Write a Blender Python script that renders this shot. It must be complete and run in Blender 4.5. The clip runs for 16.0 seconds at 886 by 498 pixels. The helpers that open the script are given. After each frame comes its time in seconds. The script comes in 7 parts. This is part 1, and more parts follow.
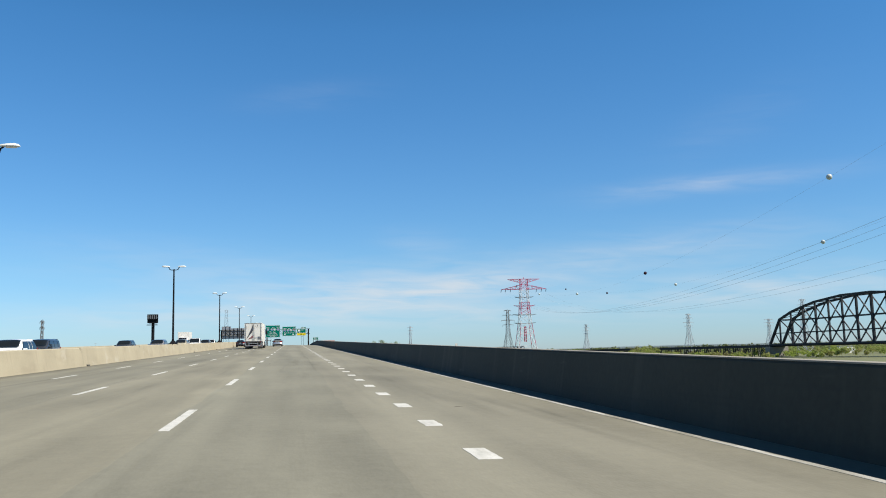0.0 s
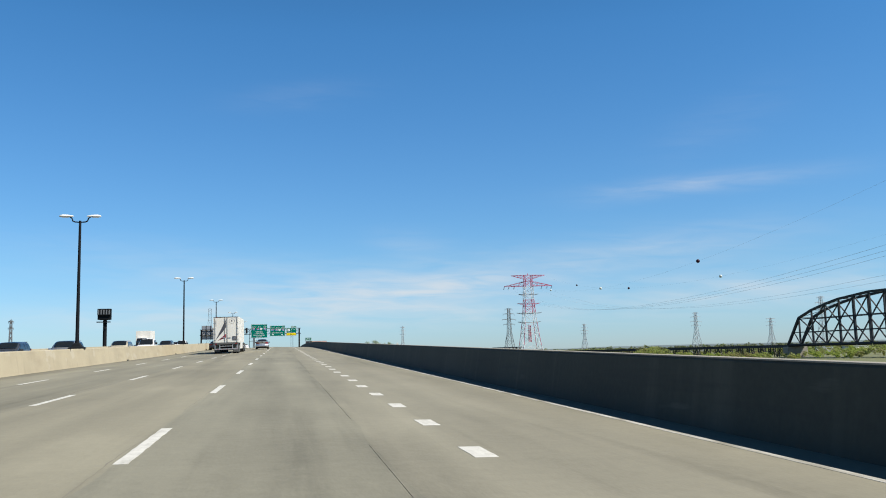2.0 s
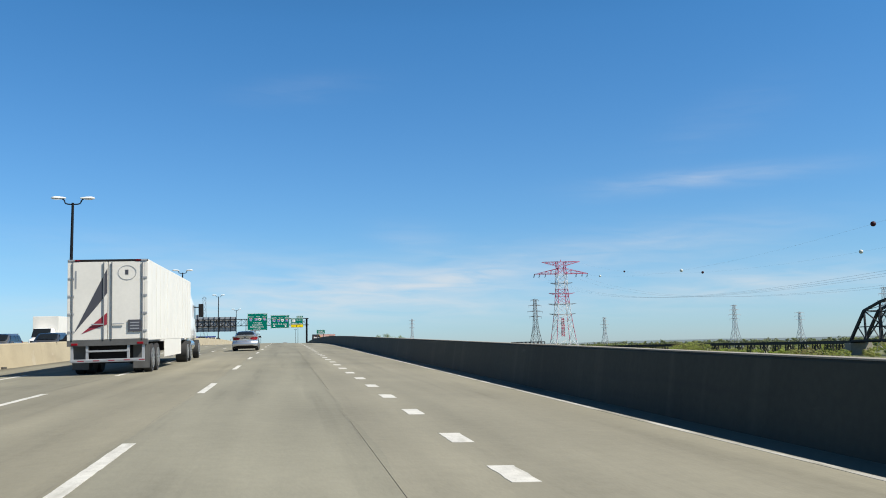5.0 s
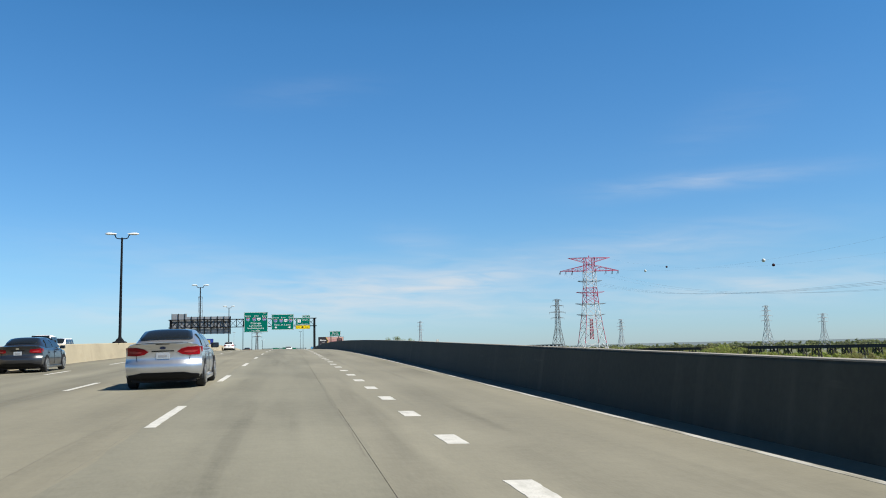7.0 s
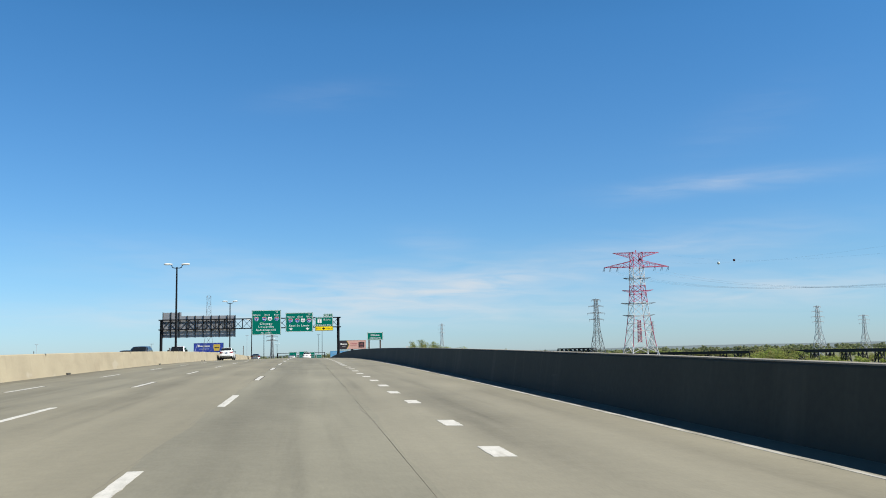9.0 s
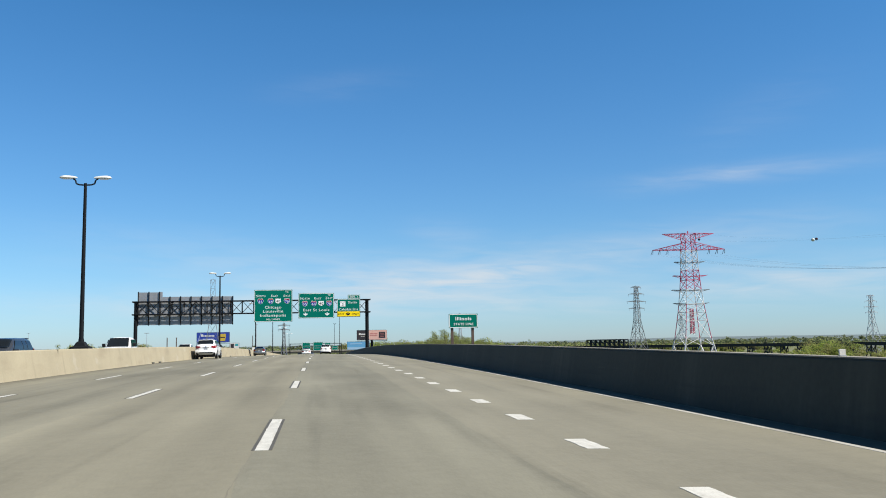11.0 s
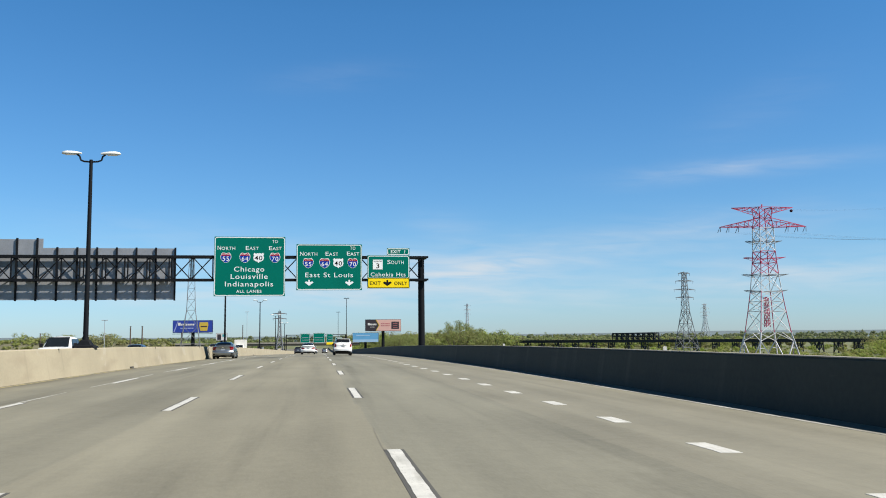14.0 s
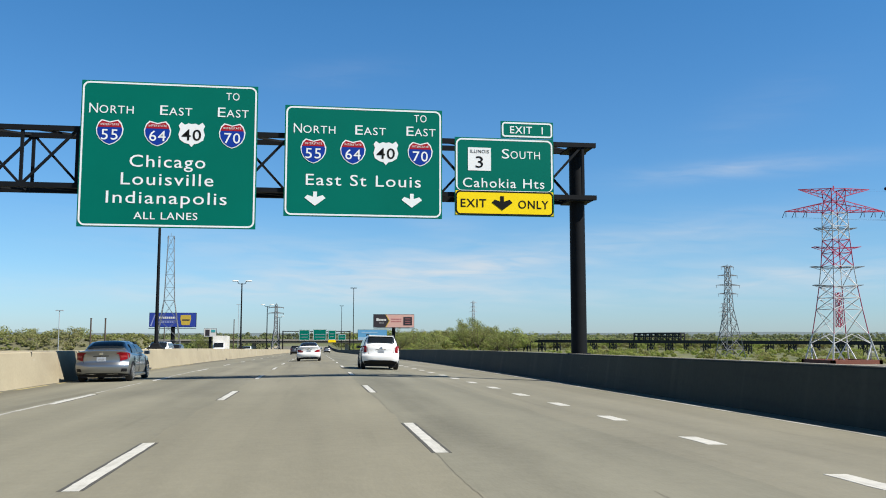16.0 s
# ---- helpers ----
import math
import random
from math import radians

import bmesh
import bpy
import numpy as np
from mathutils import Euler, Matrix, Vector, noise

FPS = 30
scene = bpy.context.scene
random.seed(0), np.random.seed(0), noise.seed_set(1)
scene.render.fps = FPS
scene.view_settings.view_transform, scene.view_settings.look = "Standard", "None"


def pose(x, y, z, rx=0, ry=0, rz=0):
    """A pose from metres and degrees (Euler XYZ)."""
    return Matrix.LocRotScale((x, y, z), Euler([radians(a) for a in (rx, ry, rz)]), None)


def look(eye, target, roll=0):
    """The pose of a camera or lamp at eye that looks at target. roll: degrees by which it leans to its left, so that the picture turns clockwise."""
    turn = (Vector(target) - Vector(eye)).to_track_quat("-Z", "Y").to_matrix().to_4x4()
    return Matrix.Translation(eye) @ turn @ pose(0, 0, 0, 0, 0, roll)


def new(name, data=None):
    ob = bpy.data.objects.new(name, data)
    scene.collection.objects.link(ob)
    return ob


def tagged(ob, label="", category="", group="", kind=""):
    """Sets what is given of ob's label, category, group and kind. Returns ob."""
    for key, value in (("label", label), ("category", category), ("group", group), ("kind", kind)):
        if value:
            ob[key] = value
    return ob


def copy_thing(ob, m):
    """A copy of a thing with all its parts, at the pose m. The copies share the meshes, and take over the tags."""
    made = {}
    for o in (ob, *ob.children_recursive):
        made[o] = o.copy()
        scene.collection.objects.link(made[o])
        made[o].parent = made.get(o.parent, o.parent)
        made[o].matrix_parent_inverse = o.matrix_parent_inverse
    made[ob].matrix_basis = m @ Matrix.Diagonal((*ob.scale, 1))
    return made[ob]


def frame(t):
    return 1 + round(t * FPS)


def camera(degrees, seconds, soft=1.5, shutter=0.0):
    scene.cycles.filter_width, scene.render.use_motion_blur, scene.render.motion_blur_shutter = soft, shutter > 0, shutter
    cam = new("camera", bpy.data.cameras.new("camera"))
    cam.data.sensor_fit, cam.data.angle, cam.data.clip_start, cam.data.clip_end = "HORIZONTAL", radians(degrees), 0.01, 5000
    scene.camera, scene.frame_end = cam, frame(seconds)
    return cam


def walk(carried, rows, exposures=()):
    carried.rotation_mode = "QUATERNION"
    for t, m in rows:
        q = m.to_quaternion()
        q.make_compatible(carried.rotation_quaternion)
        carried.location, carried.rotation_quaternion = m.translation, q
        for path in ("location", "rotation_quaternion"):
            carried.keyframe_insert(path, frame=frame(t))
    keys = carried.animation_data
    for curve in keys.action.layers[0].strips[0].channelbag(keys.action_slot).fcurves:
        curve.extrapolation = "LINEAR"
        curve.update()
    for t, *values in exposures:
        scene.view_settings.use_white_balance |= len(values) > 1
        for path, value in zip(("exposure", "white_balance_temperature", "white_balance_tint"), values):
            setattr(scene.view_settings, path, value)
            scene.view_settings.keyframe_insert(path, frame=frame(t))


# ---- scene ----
cam = camera(54.37, 16.0, soft=1.0)
WAY = [  # seconds, x, y, z, pitch, roll, yaw
    (0.0, 1.76, 5.94, 1.339, 6.96, 1.33, -9.80),
    (0.5, 1.64, 15.43, 1.552, 6.95, 0.88, -9.51),
    (1.0, 1.54, 25.09, 1.736, 6.93, 0.89, -9.80),
    (1.5, 1.58, 35.24, 1.947, 6.95, 1.12, -10.17),
    (2.0, 1.63, 45.58, 2.166, 6.96, 1.46, -10.53),
    (2.5, 1.68, 56.03, 2.383, 6.76, 1.39, -10.55),
    (3.0, 1.70, 66.57, 2.597, 6.82, 1.29, -10.36),
    (3.5, 1.71, 77.18, 2.825, 6.76, 1.18, -10.07),
    (4.0, 1.72, 87.83, 3.054, 6.62, 1.24, -10.26),
    (4.5, 1.74, 98.50, 3.249, 6.56, 1.25, -10.33),
    (5.0, 1.76, 109.22, 3.468, 6.55, 1.22, -10.30),
    (5.5, 1.79, 119.96, 3.687, 6.59, 1.19, -10.21),
    (6.0, 1.82, 130.74, 3.908, 6.64, 1.17, -10.11),
    (6.5, 1.85, 141.55, 4.113, 6.69, 1.17, -10.04),
    (7.0, 1.88, 152.39, 4.339, 6.72, 1.23, -10.03),
    (7.5, 1.87, 163.19, 4.557, 6.84, 1.22, -9.78),
    (8.0, 1.85, 174.09, 4.791, 6.95, 1.27, -9.50),
    (8.5, 1.77, 185.13, 5.025, 6.99, 1.30, -9.22),
    (9.0, 1.64, 196.26, 5.254, 6.95, 1.31, -8.93),
    (9.5, 1.45, 207.40, 5.469, 6.85, 1.29, -8.65),
    (10.0, 1.22, 218.50, 5.664, 6.70, 1.24, -8.41),
    (10.5, 0.95, 229.49, 5.879, 6.53, 1.17, -8.23),
    (11.0, 0.64, 240.31, 5.983, 6.33, 1.06, -8.11),
    (11.5, 0.33, 251.11, 6.139, 6.17, 1.06, -8.16),
    (12.0, 0.04, 262.00, 6.238, 6.05, 1.00, -8.23),
    (12.5, -0.20, 272.97, 6.323, 6.01, 1.03, -8.24),
    (13.0, -0.42, 283.69, 6.400, 6.01, 0.86, -8.24),
    (13.5, -0.64, 294.32, 6.444, 5.93, 0.83, -8.31),
    (14.0, -0.86, 305.12, 6.488, 5.79, 0.58, -8.27),
    (14.5, -1.07, 316.03, 6.508, 5.77, 0.37, -8.25),
    (15.0, -1.23, 327.21, 6.480, 5.79, 0.31, -8.18),
    (15.5, -1.36, 338.59, 6.448, 5.68, 0.20, -8.23),
    (16.0, -1.45, 350.11, 6.410, 5.68, 0.00, -8.33),
]
walk(cam, [(t, pose(x, y, z, 90 + p, r, w)) for t, x, y, z, p, r, w in WAY], exposures=[(0.0, 0.8), (16.0, 0.8)])
SKY_STRENGTH, SUN_STRENGTH, CLOUD = 0.072, 4.9, 6.0
SKY_TINT, LOW_TINT = (0.375, 0.845, 1.13), (0.66, 0.81, 0.985)
DOT_X, LANE2, LANE3, LANE4 = 3.85, 8.14, 6.33, 6.23
# sun stands high on the right, a little behind the traffic
SUN_DIR = Vector((0.73, -0.45, 1.0)).normalized()
world = bpy.data.worlds.new("sky")
scene.world = world
world.use_nodes = True
wt = world.node_tree
sky = wt.nodes.new("ShaderNodeTexSky")
sky.sky_type = "NISHITA"
sky.sun_disc = False
sky.sun_elevation = math.asin(SUN_DIR.z)
sky.sun_rotation = math.atan2(SUN_DIR.x, SUN_DIR.y)
sky.altitude = 150
sky.air_density = 1.0
sky.dust_density = 0.25
sky.ozone_density = 3.0


def wmath(op, a, b=None):
    n = wt.nodes.new("ShaderNodeMath")
    n.operation = op
    for i, s in enumerate((a, b)):
        if s is None:
            continue
        if isinstance(s, (int, float)):
            n.inputs[i].default_value = s
        else:
            wt.links.new(s, n.inputs[i])
    return n.outputs[0]


geo = wt.nodes.new("ShaderNodeTexCoord")
sep = wt.nodes.new("ShaderNodeSeparateXYZ")
wt.links.new(geo.outputs["Generated"], sep.inputs[0])
AZ = wmath("ARCTAN2", sep.outputs[0], sep.outputs[1])
EL = wmath("ARCSINE", sep.outputs[2])
comb = wt.nodes.new("ShaderNodeCombineXYZ")
wt.links.new(wmath("ADD", wmath("MULTIPLY", AZ, 9.0), wmath("MULTIPLY", EL, 14.0)), comb.inputs[0])
wt.links.new(wmath("MULTIPLY", EL, 60.0), comb.inputs[1])
fine = wt.nodes.new("ShaderNodeTexNoise")
fine.inputs["Scale"].default_value = 1.4
fine.inputs["Detail"].default_value = 4.5
fine.inputs["Roughness"].default_value = 0.52
fine.inputs["Distortion"].default_value = 0.5
wt.links.new(comb.outputs[0], fine.inputs["Vector"])
wisps = None
# thin cirrus: azimuth, elevation, reach in both (degrees), slant, strength
for a, e, wa, we, sl, st in ((4, 4.0, 9, 1.2, 0.012, 0.92), (14, 5.2, 9, 1.3, 0.03, 0.46), (-5, 5.6, 9, 1.0, 0.0, 0.26), (26, 6.6, 8, 1.2, 0.05, 0.34), (11.5, 4.5, 3.2, 0.45, 0.09, 0.85), (28, 10.4, 6.5, 0.55, 0.02, 0.42), (23.5, 10.0, 3, 0.5, 0.12, 0.16),
                             (8.5, 7.4, 2.4, 0.8, -0.1, 0.24), (31, 3.6, 8, 1.1, 0.02, 0.75), (-8, 2.8, 12, 0.9, 0.0, 0.5), (1, 17, 4, 0.8, 0.1, 0.10), (-9, 7, 8, 0.8, -0.06, 0.14), (12, 2.6, 14, 0.9, 0.0, 0.5), (29, 14, 4, 1.5, 0.3, 0.08)):
    da = wmath("SUBTRACT", AZ, radians(a))
    de = wmath("SUBTRACT", wmath("SUBTRACT", EL, radians(e)), wmath("MULTIPLY", da, sl))
    q = wmath("ADD", wmath("POWER", wmath("ABSOLUTE", wmath("DIVIDE", da, radians(wa))), 2.0), wmath("POWER", wmath("ABSOLUTE", wmath("DIVIDE", de, radians(we))), 2.0))
    w = wmath("MULTIPLY", wmath("EXPONENT", wmath("MULTIPLY", q, -1.0)), st)
    wisps = w if wisps is None else wmath("ADD", wisps, w)
tex = wmath("MAXIMUM", wmath("MULTIPLY", wmath("SUBTRACT", fine.outputs[0], 0.28), 2.2), 0.0)
veil = wmath("MINIMUM", wmath("MULTIPLY", wisps, wmath("ADD", wmath("MULTIPLY", tex, 0.62), 0.12)), 0.75)
tint = wt.nodes.new("ShaderNodeMix")
tint.data_type, tint.blend_type = "RGBA", "MULTIPLY"
tint.inputs[0].default_value = 1.0
# deeper blue overhead, paler and greyer toward the skyline
grad = wt.nodes.new("ShaderNodeMix")
grad.data_type = "RGBA"
wt.links.new(wmath("MINIMUM", wmath("POWER", wmath("MAXIMUM", wmath("DIVIDE", EL, radians(22.0)), 0.0), 0.66), 1.0), grad.inputs[0])
grad.inputs[6].default_value = (*LOW_TINT, 1)
grad.inputs[7].default_value = (*SKY_TINT, 1)
# cool white haze right above the horizon
haze = wt.nodes.new("ShaderNodeMix")
haze.data_type, haze.blend_type = "RGBA", "MULTIPLY"
wt.links.new(wmath("MAXIMUM", wmath("SUBTRACT", 1.0, wmath("DIVIDE", EL, radians(6.0))), 0.0), haze.inputs[0])
wt.links.new(grad.outputs[2], haze.inputs[6])
haze.inputs[7].default_value = (0.895, 0.965, 1.12, 1)
wt.links.new(haze.outputs[2], tint.inputs[7])
wt.links.new(sky.outputs[0], tint.inputs[6])
mixc = wt.nodes.new("ShaderNodeMix")
mixc.data_type = "RGBA"
wt.links.new(veil, mixc.inputs[0])
wt.links.new(tint.outputs[2], mixc.inputs[6])
mixc.inputs[7].default_value = (CLOUD, CLOUD * 1.02, CLOUD * 1.04, 1)
wt.links.new(mixc.outputs[2], wt.nodes["Background"].inputs[0])
# the sky goes on darkening toward the zenith
high = wmath("MINIMUM", wmath("MAXIMUM", wmath("DIVIDE", wmath("SUBTRACT", EL, radians(21.0)), radians(42.0)), 0.0), 1.0)
wt.links.new(wmath("MULTIPLY", wmath("SUBTRACT", 1.0, wmath("MULTIPLY", high, 0.88)), SKY_STRENGTH), wt.nodes["Background"].inputs[1])

sun = new("sun", bpy.data.lights.new("sun", "SUN"))
sun.data.energy = SUN_STRENGTH
sun.data.angle = radians(0.53)
sun.data.color = (1.0, 0.95, 0.86)
sun.matrix_world = look(SUN_DIR * 100, (0, 0, 0))


# ---------------------------------------------------------------- materials
def material(name, base, rough=0.6, metal=0.0, vary=0.15, scale=4.0, fine=40.0, bump=0.0, coat=0.0, island=0.0, spec=0.5, random_tint=0.0):
    """Principled surface with colour variation at two scales and a fine relief."""
    m = bpy.data.materials.new(name)
    m.use_nodes = True
    nt = m.node_tree
    p = nt.nodes["Principled BSDF"]
    p.inputs["Roughness"].default_value = rough
    p.inputs["Metallic"].default_value = metal
    p.inputs["Coat Weight"].default_value = coat
    p.inputs["Coat Roughness"].default_value = 0.05
    p.inputs["Specular IOR Level"].default_value = spec
    tc = nt.nodes.new("ShaderNodeTexCoord")
    n1 = nt.nodes.new("ShaderNodeTexNoise")
    n1.inputs["Scale"].default_value = scale
    n1.inputs["Detail"].default_value = 5
    n2 = nt.nodes.new("ShaderNodeTexNoise")
    n2.inputs["Scale"].default_value = fine
    n2.inputs["Detail"].default_value = 3
    for n in (n1, n2):
        nt.links.new(tc.outputs["Object"], n.inputs["Vector"])
    add = nt.nodes.new("ShaderNodeMath")
    add.operation = "MULTIPLY_ADD"
    nt.links.new(n1.outputs[0], add.inputs[0])
    add.inputs[1].default_value = 0.65
    sc = nt.nodes.new("ShaderNodeMath")
    sc.operation = "MULTIPLY"
    sc.inputs[1].default_value = 0.35
    nt.links.new(n2.outputs[0], sc.inputs[0])
    nt.links.new(sc.outputs[0], add.inputs[2])
    val = add.outputs[0]
    for on, node, socket in ((island, "ShaderNodeNewGeometry", "Random Per Island"), (random_tint, "ShaderNodeObjectInfo", "Random")):
        if on:
            g = nt.nodes.new(node)
            k = nt.nodes.new("ShaderNodeMath")
            k.operation = "MULTIPLY_ADD"
            nt.links.new(g.outputs[socket], k.inputs[0])
            k.inputs[1].default_value = on
            nt.links.new(val, k.inputs[2])
            off = nt.nodes.new("ShaderNodeMath")
            off.operation = "SUBTRACT"
            nt.links.new(k.outputs[0], off.inputs[0])
            off.inputs[1].default_value = on / 2
            val = off.outputs[0]
    ramp = nt.nodes.new("ShaderNodeValToRGB")
    ramp.color_ramp.elements[0].position = 0.25
    ramp.color_ramp.elements[1].position = 0.75
    lo = [c * (1 - vary) for c in base]
    hi = [min(1, c * (1 + vary)) for c in base]
    ramp.color_ramp.elements[0].color = (*lo, 1)
    ramp.color_ramp.elements[1].color = (*hi, 1)
    nt.links.new(val, ramp.inputs[0])
    nt.links.new(ramp.outputs[0], p.inputs["Base Color"])
    if bump:
        b = nt.nodes.new("ShaderNodeBump")
        b.inputs["Strength"].default_value = bump
        b.inputs["Distance"].default_value = 0.02
        nt.links.new(n2.outputs[0], b.inputs["Height"])
        nt.links.new(b.outputs[0], p.inputs["Normal"])
    return m


def leafy(name, stops, rough=0.7):
    """Foliage whose colour goes from clump to clump through the given stops."""
    m = bpy.data.materials.new(name)
    m.use_nodes = True
    nt = m.node_tree
    p = nt.nodes["Principled BSDF"]
    p.inputs["Roughness"].default_value = rough
    p.inputs["Specular IOR Level"].default_value = 0.2
    g = nt.nodes.new("ShaderNodeNewGeometry")
    tc = nt.nodes.new("ShaderNodeTexCoord")
    n = nt.nodes.new("ShaderNodeTexNoise")
    n.inputs["Scale"].default_value = 0.035
    nt.links.new(tc.outputs["Object"], n.inputs["Vector"])
    a = nt.nodes.new("ShaderNodeMath")
    a.operation = "MULTIPLY_ADD"
    nt.links.new(g.outputs["Random Per Island"], a.inputs[0])
    a.inputs[1].default_value = 0.45
    k = nt.nodes.new("ShaderNodeMath")
    k.operation = "MULTIPLY_ADD"
    nt.links.new(n.outputs[0], k.inputs[0])
    k.inputs[1].default_value = 1.6
    k.inputs[2].default_value = -0.5
    nt.links.new(k.outputs[0], a.inputs[2])
    r = nt.nodes.new("ShaderNodeValToRGB")
    for i, (pos, col) in enumerate(stops):
        e = r.color_ramp.elements[i] if i < 2 else r.color_ramp.elements.new(pos)
        e.position, e.color = pos, (*col, 1)
    nt.links.new(a.outputs[0], r.inputs[0])
    nt.links.new(r.outputs[0], p.inputs["Base Color"])
    tl = nt.nodes.new("ShaderNodeBsdfTranslucent")
    nt.links.new(r.outputs[0], tl.inputs[0])
    mx = nt.nodes.new("ShaderNodeMixShader")
    mx.inputs[0].default_value = 0.55
    nt.links.new(p.outputs[0], mx.inputs[1])
    nt.links.new(tl.outputs[0], mx.inputs[2])
    nt.links.new(mx.outputs[0], nt.nodes["Material Output"].inputs[0])
    return m


def pavement(name):
    """Worn highway concrete: pale slabs, darker wheel paths, oil stains, fine grain."""
    m = bpy.data.materials.new(name)
    m.use_nodes = True
    nt = m.node_tree
    p = nt.nodes["Principled BSDF"]
    p.inputs["Roughness"].default_value = 0.85
    p.inputs["Specular IOR Level"].default_value = 0.3
    tc = nt.nodes.new("ShaderNodeTexCoord")

    def noise_at(sx, sy, scale, detail=5):
        mp = nt.nodes.new("ShaderNodeMapping")
        mp.inputs["Scale"].default_value = (sx, sy, 1)
        nt.links.new(tc.outputs["Object"], mp.inputs["Vector"])
        n = nt.nodes.new("ShaderNodeTexNoise")
        n.inputs["Scale"].default_value = scale
        n.inputs["Detail"].default_value = detail
        nt.links.new(mp.outputs[0], n.inputs["Vector"])
        return n.outputs[0]

    def mth(op, a, b):
        n = nt.nodes.new("ShaderNodeMath")
        n.operation = op
        for i, s in enumerate((a, b)):
            if isinstance(s, (int, float)):
                n.inputs[i].default_value = s
            else:
                nt.links.new(s, n.inputs[i])
        return n.outputs[0]

    streak = noise_at(0.9, 0.035, 1.0)
    blotch = noise_at(1, 0.5, 0.35)
    grain = noise_at(1, 0.35, 26, 4)
    mid = noise_at(1, 1, 5, 4)
    v = mth("ADD", mth("ADD", mth("MULTIPLY", streak, 0.44), mth("MULTIPLY", blotch, 0.32)), mth("ADD", mth("MULTIPLY", grain, 0.11), mth("MULTIPLY", mid, 0.13)))
    # two darker wheel tracks in each lane
    sx = nt.nodes.new("ShaderNodeSeparateXYZ")
    nt.links.new(tc.outputs["Object"], sx.inputs[0])
    track = mth("COSINE", mth("MULTIPLY", mth("SUBTRACT", sx.outputs[0], 0.0), 4 * math.pi / 3.6), 0)
    v = mth("ADD", v, mth("MULTIPLY", track, 0.022))
    # each poured slab and each lane has a tone of its own, with a ragged seam
    wob = mth("MULTIPLY", mth("SUBTRACT", noise_at(1, 0.25, 0.9, 6), 0.5), 0.45)
    across = mth("DIVIDE", mth("ADD", mth("ADD", sx.outputs[0], 10.9), wob), 3.62)
    lane = mth("FLOOR", across, 0)
    slab = mth("FLOOR", mth("DIVIDE", sx.outputs[1], 18.3), 0)
    tones = nt.nodes.new("ShaderNodeValToRGB")
    tones.color_ramp.interpolation = "CONSTANT"
    nt.links.new(mth("DIVIDE", across, 5.0), tones.inputs[0])
    hues = nt.nodes.new("ShaderNodeValToRGB")
    hues.color_ramp.interpolation = "CONSTANT"
    nt.links.new(mth("DIVIDE", across, 5.0), hues.inputs[0])
    for i, (at, g, hue) in enumerate(((0.0, 0.55, (1.0, 1.0, 0.985)), (0.2, 0.46, (1.0, 1.0, 0.985)), (0.4, 0.65, (1.01, 1.0, 0.975)), (0.597, 0.42, (0.985, 1.0, 1.005)), (0.7525, 0.64, (1.0, 1.0, 1.0)))):
        for ramp, col in ((tones.color_ramp, (g, g, g, 1)), (hues.color_ramp, (*hue, 1))):
            el = ramp.elements[i] if i < 2 else ramp.elements.new(at)
            el.position, el.color = at, col
    v = mth("ADD", v, mth("MULTIPLY", mth("SUBTRACT", tones.outputs[0], 0.5), 0.20))
    cell = nt.nodes.new("ShaderNodeCombineXYZ")
    nt.links.new(lane, cell.inputs[0])
    nt.links.new(slab, cell.inputs[1])
    wn = nt.nodes.new("ShaderNodeTexWhiteNoise")
    nt.links.new(cell.outputs[0], wn.inputs["Vector"])
    v = mth("ADD", v, mth("MULTIPLY", mth("SUBTRACT", wn.outputs["Value"], 0.5), 0.045))
    # brown dust gathered along the median wall
    dust = mth("MULTIPLY", mth("MINIMUM", mth("MAXIMUM", mth("SUBTRACT", mth("SUBTRACT", -9.15, sx.outputs[0]), mth("MULTIPLY", wob, 0.6)), 0.0), 1.0), 0.15)
    v = mth("SUBTRACT", v, dust)
    # oily scuffs and faint rubber runs along the lanes
    oil = mth("MAXIMUM", mth("SUBTRACT", noise_at(1.6, 0.06, 1.1, 7), 0.57), 0.0)
    v = mth("SUBTRACT", v, mth("MULTIPLY", oil, 0.75))
    pale = mth("MAXIMUM", mth("SUBTRACT", noise_at(0.7, 0.22, 0.8, 8), 0.56), 0.0)
    v = mth("ADD", v, mth("MULTIPLY", pale, 0.5))
    r = nt.nodes.new("ShaderNodeValToRGB")
    r.color_ramp.elements[0].position, r.color_ramp.elements[0].color = 0.3, (*[c * 0.62 for c in ROAD], 1)
    r.color_ramp.elements[1].position, r.color_ramp.elements[1].color = 0.72, (*[c * 1.34 for c in ROAD], 1)
    e = r.color_ramp.elements.new(0.5)
    e.color = (*ROAD, 1)
    nt.links.new(v, r.inputs[0])
    warm = nt.nodes.new("ShaderNodeMix")
    warm.data_type, warm.blend_type = "RGBA", "MULTIPLY"
    warm.inputs[0].default_value = 1.0
    nt.links.new(r.outputs[0], warm.inputs[6])
    nt.links.new(hues.outputs[0], warm.inputs[7])
    nt.links.new(warm.outputs[2], p.inputs["Base Color"])
    b = nt.nodes.new("ShaderNodeBump")
    b.inputs["Strength"].default_value = 0.25
    b.inputs["Distance"].default_value = 0.01
    nt.links.new(grain, b.inputs["Height"])
    nt.links.new(b.outputs[0], p.inputs["Normal"])
    return m


